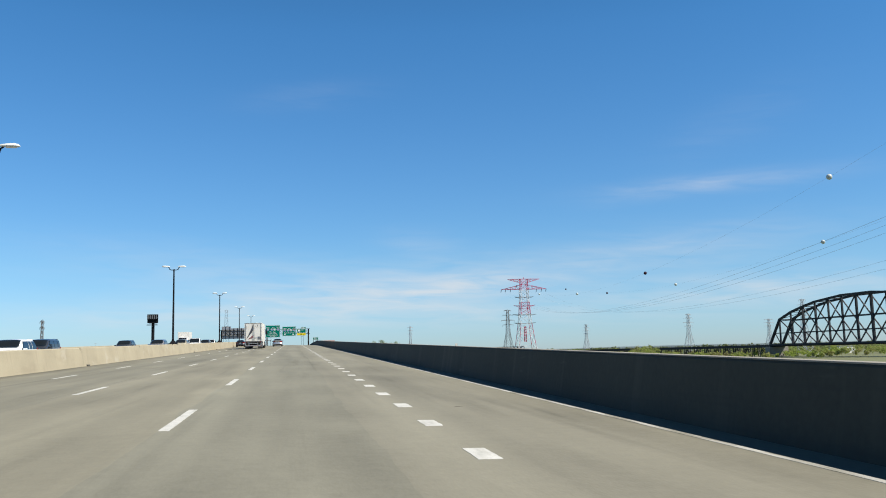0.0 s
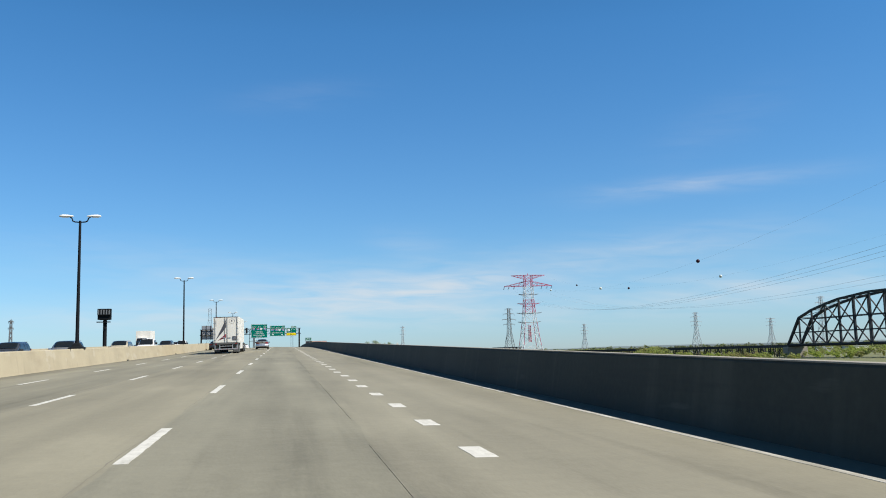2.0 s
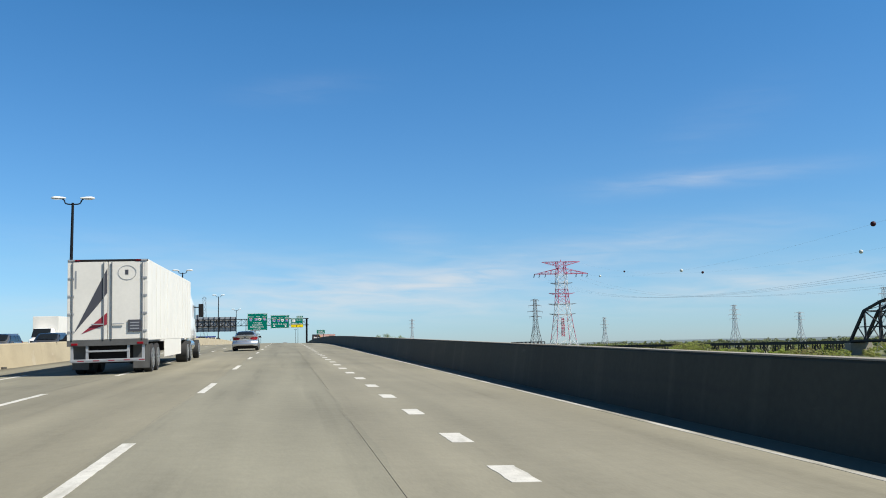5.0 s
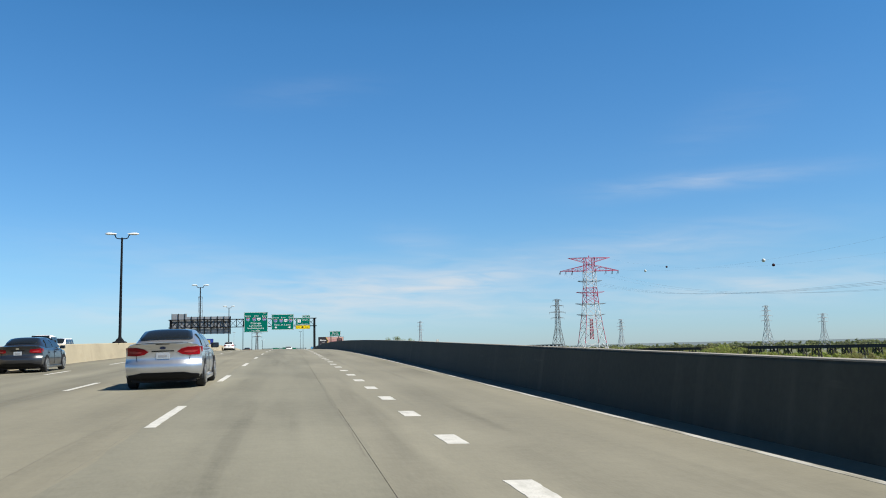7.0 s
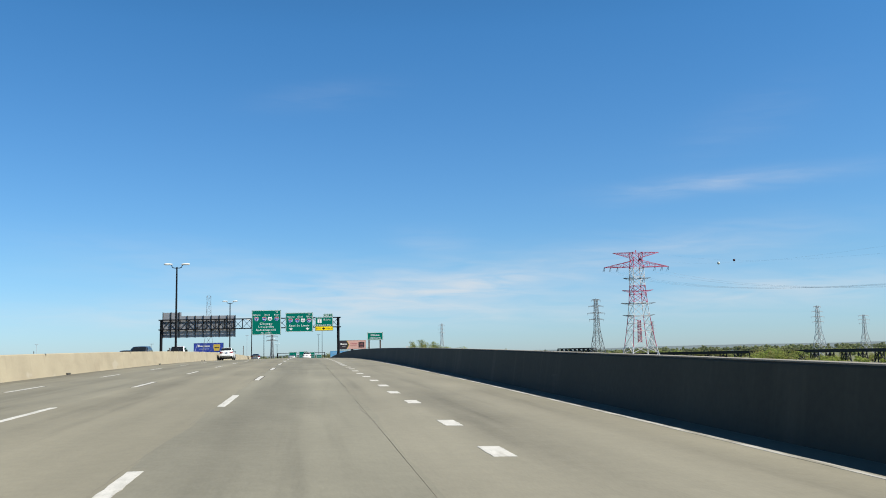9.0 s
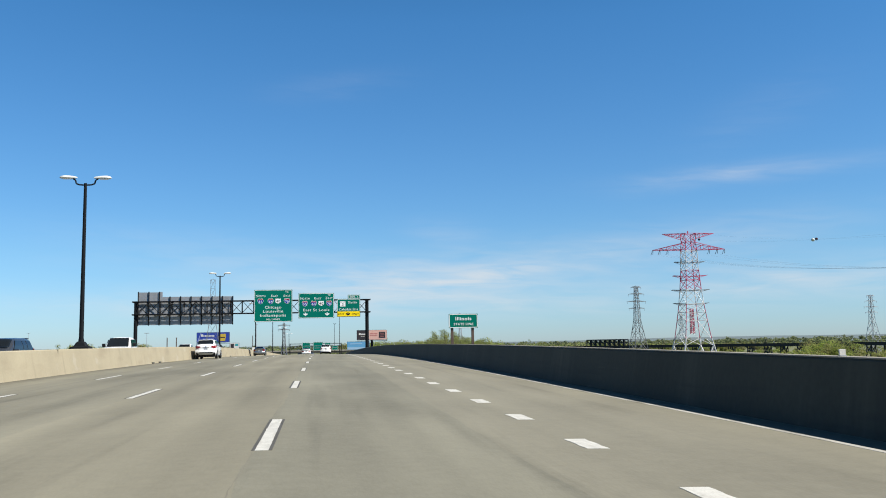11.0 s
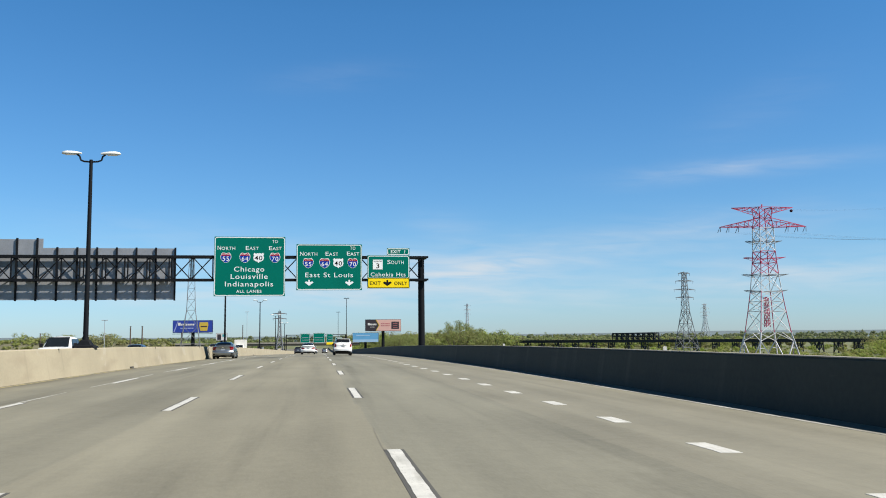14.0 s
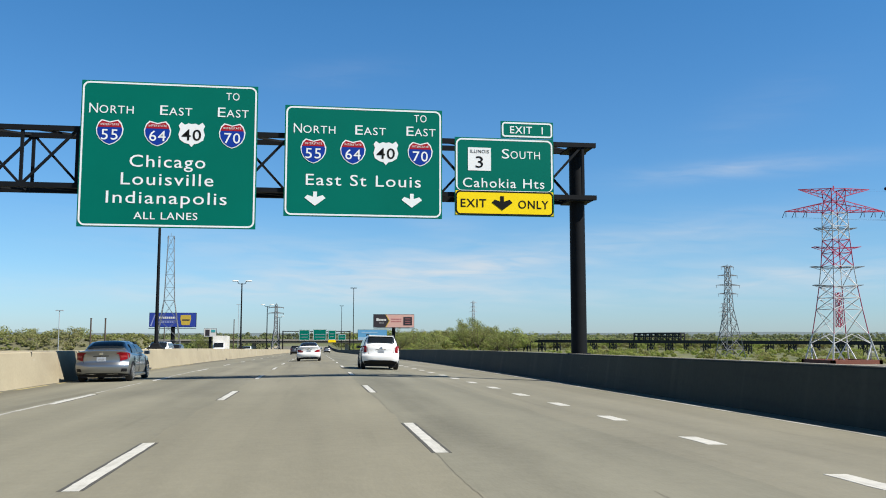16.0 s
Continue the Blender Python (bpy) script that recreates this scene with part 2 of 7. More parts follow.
def stain(m, layers):
    """Lay blotches and runs over a material: (stretch, from, to, strength, colour) for each."""
    nt = m.node_tree
    p = nt.nodes["Principled BSDF"]
    prev = p.inputs["Base Color"].links[0].from_socket
    tc = nt.nodes.new("ShaderNodeTexCoord")
    for sc, lo, hi, amount, col in layers:
        mp = nt.nodes.new("ShaderNodeMapping")
        mp.inputs["Scale"].default_value = sc
        nt.links.new(tc.outputs["Object"], mp.inputs["Vector"])
        n = nt.nodes.new("ShaderNodeTexNoise")
        n.inputs["Scale"].default_value = 1.0
        n.inputs["Detail"].default_value = 5
        nt.links.new(mp.outputs[0], n.inputs["Vector"])
        r = nt.nodes.new("ShaderNodeMapRange")
        for i, v in ((1, lo), (2, hi), (3, 0.0), (4, amount)):
            r.inputs[i].default_value = v
        nt.links.new(n.outputs[0], r.inputs[0])
        mx = nt.nodes.new("ShaderNodeMix")
        mx.data_type = "RGBA"
        nt.links.new(r.outputs[0], mx.inputs[0])
        nt.links.new(prev, mx.inputs[6])
        mx.inputs[7].default_value = col
        prev = mx.outputs[2]
    nt.links.new(prev, p.inputs["Base Color"])
    return m


def shaded_concrete(name):
    """Cast concrete darkened to stand for shade, with paler rain runs, form marks and scuffs."""
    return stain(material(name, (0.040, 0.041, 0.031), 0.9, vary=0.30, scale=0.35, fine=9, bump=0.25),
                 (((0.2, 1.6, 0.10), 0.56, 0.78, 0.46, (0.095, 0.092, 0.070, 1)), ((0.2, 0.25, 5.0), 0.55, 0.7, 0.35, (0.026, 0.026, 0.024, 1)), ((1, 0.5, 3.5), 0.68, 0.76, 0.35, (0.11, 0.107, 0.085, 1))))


ROAD = (0.163, 0.154, 0.117)
M_ROAD = pavement("worn_concrete_pavement")
M_WALL = material("cast_concrete", (0.307, 0.265, 0.18), 0.85, vary=0.18, scale=0.5, fine=14, bump=0.2)
stain(M_WALL, (((0.3, 0.35, 1.4), 0.54, 0.72, 0.55, (0.234, 0.192, 0.128, 1)), ((0.3, 2.2, 0.35), 0.60, 0.76, 0.45, (0.192, 0.156, 0.106, 1)), ((0.4, 0.5, 0.9), 0.62, 0.66, 0.45, (0.369, 0.334, 0.263, 1))))
M_SHADED = shaded_concrete("shade_darkened_concrete")
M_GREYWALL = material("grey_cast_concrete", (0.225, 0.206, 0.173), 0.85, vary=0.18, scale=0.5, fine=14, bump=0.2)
M_JOINT = material("joint_sealant", (0.06, 0.056, 0.048), 0.8, vary=0.3, scale=2)
M_SEAM = material("dusty_joint", (0.140, 0.124, 0.094), 0.9, vary=0.3, scale=2)
M_MARK_WORN = material("worn_edge_line_paint", (0.331, 0.324, 0.295), 0.7, vary=0.3, scale=1.2, fine=30)
M_MARK = material("road_paint", (0.462, 0.45, 0.408), 0.6, vary=0.22, scale=5, fine=60, bump=0.1)
stain(M_MARK, (((9, 1.1, 1), 0.52, 0.72, 0.45, (0.20, 0.19, 0.15, 1)), ((38, 17, 1), 0.58, 0.70, 0.4, (0.20, 0.19, 0.15, 1))))
stain(M_MARK_WORN, (((5, 0.9, 1), 0.46, 0.62, 0.85, (0.17, 0.16, 0.125, 1)),))
M_BLACK = material("black_painted_steel", (0.007, 0.008, 0.010), 0.65, vary=0.3, scale=3, spec=0.12)
M_STEEL = material("galvanised_steel", (0.336, 0.344, 0.352), 0.5, metal=0.4, vary=0.2, scale=3)
M_ALU = material("aluminium_sheet", (0.265, 0.273, 0.289), 0.55, metal=0.3, vary=0.2, scale=0.8, fine=10)
M_GREEN = material("green_sign_sheeting", (0.0, 0.126, 0.092), 0.55, vary=0.07, scale=0.6, spec=0.06)
M_WHITE = material("white_sheeting", (0.714, 0.722, 0.722), 0.45, vary=0.05, scale=2)
M_BLUE = material("blue_sheeting", (0.007, 0.036, 0.263), 0.5, vary=0.06, scale=2, spec=0.1)
M_RED = material("red_sheeting", (0.317, 0.014, 0.022), 0.5, vary=0.06, scale=2, spec=0.1)
M_YELLOW = material("yellow_sheeting", (0.80, 0.585, 0.01), 0.55, vary=0.05, scale=2, spec=0.08)
M_INK = material("black_sheeting", (0.010, 0.010, 0.010), 0.6, vary=0.1, scale=2, spec=0.08)
M_PYLON_RED = material("red_tower_paint", (0.40, 0.030, 0.085), 0.55, vary=0.2, scale=0.4)
M_PYLON_WHITE = material("white_tower_paint", (0.512, 0.512, 0.52), 0.55, vary=0.12, scale=0.4)
# paler steel for distant structures: the haze is put into its colour
M_HAZE_STEEL = material("haze_paled_lattice", (0.312, 0.335, 0.359), 0.6, vary=0.15, scale=0.4)
M_LATTICE = material("weathered_lattice_steel", (0.133, 0.14, 0.148), 0.6, vary=0.25, scale=0.4)
M_RUST = material("dark_riveted_steel", (0.012, 0.014, 0.018), 0.7, vary=0.35, scale=0.3)
M_TYRE = material("tyre_rubber", (0.02, 0.02, 0.021), 0.8, vary=0.25, scale=8)
M_RIM = material("alloy_rim", (0.405, 0.414, 0.423), 0.3, metal=0.8, vary=0.1, scale=8)
M_GLASS = material("tinted_car_glass", (0.010, 0.013, 0.016), 0.04, vary=0.2, scale=1.5, spec=0.6)
M_TRIM = material("black_plastic_trim", (0.009, 0.009, 0.010), 0.65, vary=0.2, scale=6, spec=0.2)
M_LAMP_RED = material("red_lamp_lens", (0.195, 0.002, 0.007), 0.3, vary=0.2, scale=14, spec=0.2)
M_LAMP_CLEAR = material("clear_lamp_lens", (0.75, 0.74, 0.72), 0.12, vary=0.1, scale=14, coat=0.5)
M_CHROME = material("chrome", (0.75, 0.76, 0.78), 0.12, metal=1.0, vary=0.05, scale=4)
M_PLATE = material("plate_sheet", (0.3, 0.323, 0.352), 0.45, vary=0.08, scale=9)
M_LUMINAIRE = material("white_luminaire_shell", (0.562, 0.569, 0.546), 0.45, vary=0.1, scale=3)
M_WOOD = material("brown_sign_post", (0.068, 0.044, 0.032), 0.7, vary=0.3, scale=3, fine=20)
M_BARK = material("bark", (0.083, 0.064, 0.045), 0.9, vary=0.35, scale=3)
M_TRAILER = material("white_trailer_panel", (0.601, 0.578, 0.524), 0.4, vary=0.09, scale=0.9, fine=12)
M_FOLIAGE = leafy("spring_foliage", ((0.0, (0.205, 0.18, 0.115)), (1.0, (0.285, 0.35, 0.085)), (0.35, (0.235, 0.225, 0.10)), (0.65, (0.235, 0.285, 0.08))))
M_BUSH = leafy("bush_foliage", ((0.0, (0.24, 0.20, 0.105)), (1.0, (0.30, 0.37, 0.07)), (0.4, (0.25, 0.25, 0.09)), (0.7, (0.235, 0.30, 0.06))))
# distance haze is mixed into the next two leaf colours
M_WOODS = leafy("hazy_spring_woods", ((0.0, (0.215, 0.20, 0.12)), (1.0, (0.265, 0.32, 0.105)), (0.35, (0.22, 0.225, 0.115)), (0.65, (0.22, 0.265, 0.095))))
M_FAR = leafy("far_woods_foliage", ((0.0, (0.148, 0.156, 0.109)), (1.0, (0.195, 0.234, 0.101)), (0.5, (0.172, 0.195, 0.101))))
M_GROUND = material("rough_spring_grass", (0.105, 0.112, 0.045), 0.95, vary=0.4, scale=0.02, fine=0.4)
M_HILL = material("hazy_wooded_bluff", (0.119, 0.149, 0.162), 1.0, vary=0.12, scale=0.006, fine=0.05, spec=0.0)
M_BALL_WHITE = material("white_marker_ball", (0.452, 0.484, 0.468), 0.5, vary=0.08)
M_BALL_RED = material("red_marker_ball", (0.035, 0.006, 0.014), 0.6, vary=0.1, spec=0.2)
M_WIRE = material("aluminium_conductor", (0.416, 0.448, 0.48), 0.5, vary=0.1)


def paint(name, col, metal=0.0):
    return material(name, col, 0.32, metal=metal, vary=0.05, scale=2.5, fine=120, coat=0.7)


P_WHITE = paint("white_car_paint", (0.718, 0.718, 0.708))
P_SILVER = paint("silver_car_paint", (0.516, 0.525, 0.55), 0.85)
P_GREY = paint("grey_car_paint", (0.255, 0.268, 0.281), 0.85)
P_BLACK = paint("black_car_paint", (0.012, 0.014, 0.02))
P_NAVY = paint("dark_car_paint", (0.03, 0.035, 0.045))
P_TAN = paint("pale_tan_car_paint", (0.416, 0.376, 0.288), 0.2)
P_RED = paint("dark_red_car_paint", (0.14, 0.02, 0.025))


# ---------------------------------------------------------------- mesh helpers
def mesh_from(name, bm, mat, smooth=False):
    bmesh.ops.recalc_face_normals(bm, faces=bm.faces)
    me = bpy.data.meshes.new(name)
    bm.to_mesh(me)
    bm.free()
    for m in (mat if isinstance(mat, (list, tuple)) else (mat,)):
        me.materials.append(m)
    if smooth:
        me.shade_smooth()
        try:
            me.set_sharp_from_angle(angle=radians(38))
        except AttributeError:
            pass
    return me


def part(name, bm, mat, parent, label="", smooth=False):
    ob = new(name, mesh_from(name, bm, mat, smooth))
    ob.parent = parent
    if label:
        ob["label"] = label
    return ob


def thing(name, m, label, category, group="", kind=""):
    ob = new(name)
    ob.empty_display_size = 0.5
    ob.matrix_basis = m
    return tagged(ob, label, category, group, kind)


def add_box(bm, x0, x1, y0, y1, z0, z1, bevel=0.0, m=None):
    r = bmesh.ops.create_cube(bm, size=1, matrix=Matrix.Translation(((x0 + x1) / 2, (y0 + y1) / 2, (z0 + z1) / 2)) @ Matrix.Diagonal((abs(x1 - x0), abs(y1 - y0), abs(z1 - z0), 1)))
    vs = r["verts"]
    if bevel:
        es = {e for v in vs for e in v.link_edges}
        vs = bmesh.ops.bevel(bm, geom=list(es), offset=bevel, segments=2, affect="EDGES", profile=0.7)["verts"]
        vs = list({v for v in vs})
    if m is not None:
        bmesh.ops.transform(bm, matrix=m, verts=vs)
    return bm


def boxm(x0, x1, y0, y1, z0, z1, bevel=0.0, m=None):
    return add_box(bmesh.new(), x0, x1, y0, y1, z0, z1, bevel, m)


def add_bar(bm, a, b, w, d=None, sides=4):
    """A straight bar from a to b; w thick."""
    a, b = Vector(a), Vector(b)
    v = b - a
    if v.length < 1e-4:
        return bm
    q = v.to_track_quat("Z", "Y").to_matrix().to_4x4()
    m = Matrix.Translation((a + b) / 2) @ q
    if sides == 4:
        m = m @ Matrix.Diagonal((w, d or w, v.length, 1))
        bmesh.ops.create_cube(bm, size=1, matrix=m)
    else:
        bmesh.ops.create_cone(bm, cap_ends=True, segments=sides, radius1=w / 2, radius2=(d or w) / 2, depth=v.length, matrix=m)
    return bm


def add_poly(bm, pts, out, depth):
    """A plate: a polygon of 3D points, given thickness along out."""
    out = Vector(out) * depth
    n = len(pts)
    v0 = [bm.verts.new(Vector(p)) for p in pts]
    v1 = [bm.verts.new(Vector(p) + out) for p in pts]
    bm.faces.new(v0)
    bm.faces.new(v1[::-1])
    for i in range(n):
        bm.faces.new((v0[i], v0[(i + 1) % n], v1[(i + 1) % n], v1[i]))
    return bm


def add_wheel(bm, r, w, x, y, z):
    bmesh.ops.create_cone(bm, cap_ends=True, segments=28, radius1=r, radius2=r, depth=w, matrix=Matrix.Translation((x, y, z)) @ Matrix.Rotation(radians(90), 4, "Y"))
    return bm


def loft(rings, caps=True):
    bm = bmesh.new()
    rows = [[bm.verts.new(p) for p in ring] for ring in rings]
    n = len(rows[0])
    for a, b in zip(rows, rows[1:]):
        for i in range(n):
            bm.faces.new((a[i], a[(i + 1) % n], b[(i + 1) % n], b[i]))
    if caps:
        bm.faces.new(rows[0])
        bm.faces.new(rows[-1][::-1])
    return bm


def letters(name, text, parent, m, height, width=None, mat=None, depth=0.004, bold=0.0):
    """Lettering in the built-in font, as a mesh, centred on m; height is that of the capitals."""
    cu = bpy.data.curves.new(name, "FONT")
    cu.body = text
    cu.align_x = "CENTER"
    cu.size = height / 0.72
    cu.extrude = depth / 2
    cu.offset = bold * 1.5
    cu.space_character = 1.12
    cu.resolution_u = 3
    tmp = new(name, cu)
    dg = bpy.context.evaluated_depsgraph_get()
    me = bpy.data.meshes.new_from_object(tmp.evaluated_get(dg))
    bpy.data.objects.remove(tmp)
    me.transform(Matrix.Translation((0, -height / 2, 0)))
    me.materials.clear()
    me.materials.append(mat or M_WHITE)
    if width:
        xs = [v.co.x for v in me.vertices]
        s = width / (max(xs) - min(xs))
        me.transform(Matrix.Diagonal((s, 1, 1, 1)))
    # each letter becomes a part of its own
    link = list(range(len(me.vertices)))

    def root(i):
        while link[i] != i:
            link[i] = link[link[i]]
            i = link[i]
        return i

    for e in me.edges:
        link[root(e.vertices[0])] = root(e.vertices[1])
    islands = {}
    for poly in me.polygons:
        islands.setdefault(root(poly.vertices[0]), []).append(poly.index)
    groups = []
    for polys in islands.values():
        used = {i for k in polys for i in me.polygons[k].vertices}
        lo, hi = min(me.vertices[i].co.x for i in used), max(me.vertices[i].co.x for i in used)
        for g in groups:
            if min(hi, g[1]) - max(lo, g[0]) > 0.5 * min(hi - lo, g[1] - g[0]):
                g[0], g[1] = min(lo, g[0]), max(hi, g[1])
                g[2].extend(polys)
                break
        else:
            groups.append([lo, hi, list(polys)])
    for g in groups:
        index, faces = {}, []
        for k in g[2]:
            faces.append([index.setdefault(i, len(index)) for i in me.polygons[k].vertices])
        piece = bpy.data.meshes.new(name)
        piece.from_pydata([me.vertices[i].co for i in index], [], faces)
        piece.materials.append(mat or M_WHITE)
        ob = new(name, piece)
        ob.parent = parent
        ob.matrix_basis = m
    bpy.data.meshes.remove(me)


# ---------------------------------------------------------------- the lie of the road
def road_z(y, x=0.0):
    """Height of the pavement: a climb that turns into a fall, with a crown along x = 0."""
    u = min(max(y - 191.3, 0), 158.7)
    z = 0.0205 * y - 0.0255 * (u * u / 317.4 + max(y - 350.0, 0))
    k = min(max(y - 335.0, 0), 100.0)
    z -= 0.012 * (k * k / 200 + max(y - 435.0, 0))
    q = min(max(y - 680.0, 0), 220.0)
    z += 0.017 * (q * q / 440 + max(y - 900.0, 0))
    return z + (-0.0259 * x if x > 0 else 0.012 * max(x, -10.6) + 0.004 * min(x + 10.6, 0))


GROUND = -6.0
Y0, Y1 = -60.0, 1000.0
YS = [Y0 + 5 * i for i in range(int((Y1 - Y0) / 5) + 1)]


def along(name, section, mat, ys=YS, kind="structure", label="", category="", smooth=False):
    """A long body: a closed section of (x, height over the pavement) swept along the road."""
    rings = [[Vector((x, y, road_z(y, xr) + h)) for x, h, xr in section] for y in ys]
    ob = new(name, mesh_from(name, loft(rings), mat, smooth))
    return tagged(ob, label, category, kind=kind)


# ---------------------------------------------------------------- structure: bridge deck, walls, ground
RIGHT, LEFT, FARLEFT = 7.90, -10.6, -27.4
road = along("road", [(-10.6, 0, -10.6), (-7, 0, -7), (-3.6, 0, -3.6), (0, 0, 0), (3.7, 0, 3.7), (8.35, 0, 8.35), (8.35, -1.1, 8.35), (-10.6, -1.1, -10.6)], M_ROAD,
             label="worn pale concrete highway pavement with faded lane markings", category="road")
road_opposite = along("road_opposite", [(-27.9, 0, -27.9), (-19, 0, -19), (-11.6, 0, -11.6), (-11.6, -1.1, -11.6), (-27.9, -1.1, -27.9)], M_ROAD,
                      label="worn concrete carriageway for the opposite traffic", category="road")


def barrier(name, x, side, mat, label, top=0.28, h=1.03):
    """A cast concrete parapet with a slightly battered inner face and chamfered top."""
    s = side
    sec = [(x - s * 0.16, 0, x), (x - s * 0.15, 0.08, x), (x, h - 0.03, x), (x + s * 0.03, h, x), (x + s * (top - 0.02), h, x), (x + s * top, h - 0.03, x), (x + s * (top + 0.05), -1.1, x), (x, -1.1, x)]
    return along(name, sec, mat, label=label, category="barrier wall")


# shade is painted into the wall's face; a paler strip gives its sunlit top
wall_right = barrier("wall_right", RIGHT, 1, M_SHADED, "concrete bridge parapet wall with its shade in the colour")
coping = along("coping", [(RIGHT + 0.015, 1.032, RIGHT), (RIGHT + 0.015, 1.052, RIGHT), (RIGHT + 0.265, 1.052, RIGHT), (RIGHT + 0.265, 1.032, RIGHT)], M_GREYWALL, label="pale strip added for the sunlit top of the parapet wall", category="coping")
wall_far_left = barrier("wall_far_left", FARLEFT, -1, M_WALL, "sunlit concrete bridge parapet of the opposite carriageway")
wall_median = along("wall_median", [(-10.42, 0, -10.6), (-10.44, 0.10, -10.6), (-10.61, 1.07, -10.6), (-10.65, 1.1, -10.6), (-11.55, 1.1, -10.6), (-11.58, 1.07, -10.6), (-11.78, 0, -10.6), (-11.7, -1.1, -10.6), (-10.5, -1.1, -10.6)], M_WALL,
                    label="sunlit tan concrete median wall with stains along its foot", category="barrier wall")

bm = bmesh.new()
N = 60
grid = {}
for i in range(N + 1):
    for j in range(N + 1):
        u, v = (i / N - 0.5) * 2, j / N
        x = 3800 * math.copysign(abs(u) ** 1.8, u)
        y = -700 + 5200 * v ** 1.5
        bump = 1.2 * noise.noise((x / 160, y / 160, 0)) if y > 450 or abs(x) > 60 else 0
        grid[i, j] = bm.verts.new((x, y, GROUND + bump * 0.6))
for i in range(N):
    for j in range(N):
        bm.faces.new((grid[i, j], grid[i + 1, j], grid[i + 1, j + 1], grid[i, j + 1]))
ground = tagged(new("ground", mesh_from("ground", bm, M_GROUND, True)), "flat river plain of rough spring grass and scrub", "ground", kind="structure")

# far wooded bluffs along the skyline, their distance haze mixed into the colour
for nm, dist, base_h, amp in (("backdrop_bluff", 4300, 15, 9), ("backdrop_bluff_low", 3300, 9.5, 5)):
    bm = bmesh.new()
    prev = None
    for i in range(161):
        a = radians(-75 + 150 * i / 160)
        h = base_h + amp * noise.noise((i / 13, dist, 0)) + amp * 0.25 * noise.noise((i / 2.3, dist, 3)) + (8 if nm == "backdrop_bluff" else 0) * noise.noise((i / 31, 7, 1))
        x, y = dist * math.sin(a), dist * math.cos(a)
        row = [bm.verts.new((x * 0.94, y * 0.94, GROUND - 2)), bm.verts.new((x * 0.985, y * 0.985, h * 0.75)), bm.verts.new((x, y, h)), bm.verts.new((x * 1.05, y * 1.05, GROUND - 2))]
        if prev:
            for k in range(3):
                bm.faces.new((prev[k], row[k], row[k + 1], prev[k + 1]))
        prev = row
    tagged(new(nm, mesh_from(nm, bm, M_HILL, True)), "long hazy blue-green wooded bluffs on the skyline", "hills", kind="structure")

# concrete piers that carry the deck
for i in range(11):
    y = -20 + 60 * i
    if y > 440:
        continue
    for x in (-22.0, -11.0, 0.5):
        b = boxm(x - 0.9, x + 0.9, y - 0.7, y + 0.7, GROUND - 1, road_z(y) - 1.25, 0.08)
        tagged(new("pier", mesh_from("pier", b, M_GREYWALL)), "plain concrete pier under the bridge deck", "pier", kind="structure")


# ---------------------------------------------------------------- sign gantry over the road
GY = 381.65


def face(x, z, y):
    """A pose for something flat that faces the oncoming camera."""
    return pose(x, y, z, 90, 0, 0)


def rounded(x0, x1, z0, z1, r, n=5):
    pts = []
    for cx, cz, a0 in ((x1 - r, z1 - r, 0), (x0 + r, z1 - r, 90), (x0 + r, z0 + r, 180), (x1 - r, z0 + r, 270)):
        for i in range(n + 1):
            a = radians(a0 + 90 * i / n)
            pts.append((cx + r * math.cos(a), cz + r * math.sin(a)))
    return pts


def plate(pts, y, depth):
    return add_poly(bmesh.new(), [(x, y, z) for x, z in pts], (0, -1, 0), depth)


def outline(pts, inner, y, depth):
    bm = bmesh.new()
    n = len(pts)
    a = [bm.verts.new((x, y, z)) for x, z in pts]
    b = [bm.verts.new((x, y, z)) for x, z in inner]
    c = [bm.verts.new((x, y - depth, z)) for x, z in pts]
    d = [bm.verts.new((x, y - depth, z)) for x, z in inner]
    for i in range(n):
        j = (i + 1) % n
        bm.faces.new((c[i], c[j], d[j], d[i]))
        bm.faces.new((a[i], a[j], c[j], c[i]))
        bm.faces.new((b[i], d[i], d[j], b[j]))
    return bm


def sign_board(name, x0, x1, z0, z1, y, label, r=0.22, colour=None, edge=None, lower=None, group="overhead guide signs", edge_in=(0.04, 0.10)):
    """A sign panel that stands at y: sheet, stiff back ribs, pale border; returns the thing. lower: height of a yellow foot."""
    t = thing(name, pose(0, 0, 0), label, "road sign", group)
    part("panel", boxm(x0, x1, y - 0.03, y + 0.02, z0, z1, 0.01), colour or M_GREEN, t)
    o, i = edge_in
    if lower:
        part("lower_panel", boxm(x0 + 0.03, x1 - 0.03, y - 0.036, y - 0.031, z0 + 0.03, lower), M_YELLOW, t, "yellow exit-only strip")
        part("lower_border", outline(rounded(x0 + 0.03, x1 - 0.03, z0 + 0.03, lower, 0.16), rounded(x0 + 0.08, x1 - 0.08, z0 + 0.08, lower - 0.05, 0.13), y - 0.037, 0.004), M_INK, t)
        part("border", outline(rounded(x0 + o, x1 - o, lower + 0.0, z1 - o, r), rounded(x0 + i, x1 - i, lower + 0.02, z1 - i, r - 0.06), y - 0.031, 0.005), edge or M_WHITE, t)
    else:
        part("border", outline(rounded(x0 + o, x1 - o, z0 + o, z1 - o, r), rounded(x0 + i, x1 - i, z0 + i, z1 - i, max(r - 0.06, 0.03)), y - 0.031, 0.005), edge or M_WHITE, t)
    nr = max(2, int((x1 - x0) / 1.5) + 1)
    for k in range(nr):
        x = x0 + 0.3 + (x1 - x0 - 0.6) * k / (nr - 1)
        part("back_rib", boxm(x - 0.05, x + 0.05, y + 0.02, y + 0.16, z0 + 0.05, z1 - 0.05), M_STEEL, t)
    return t


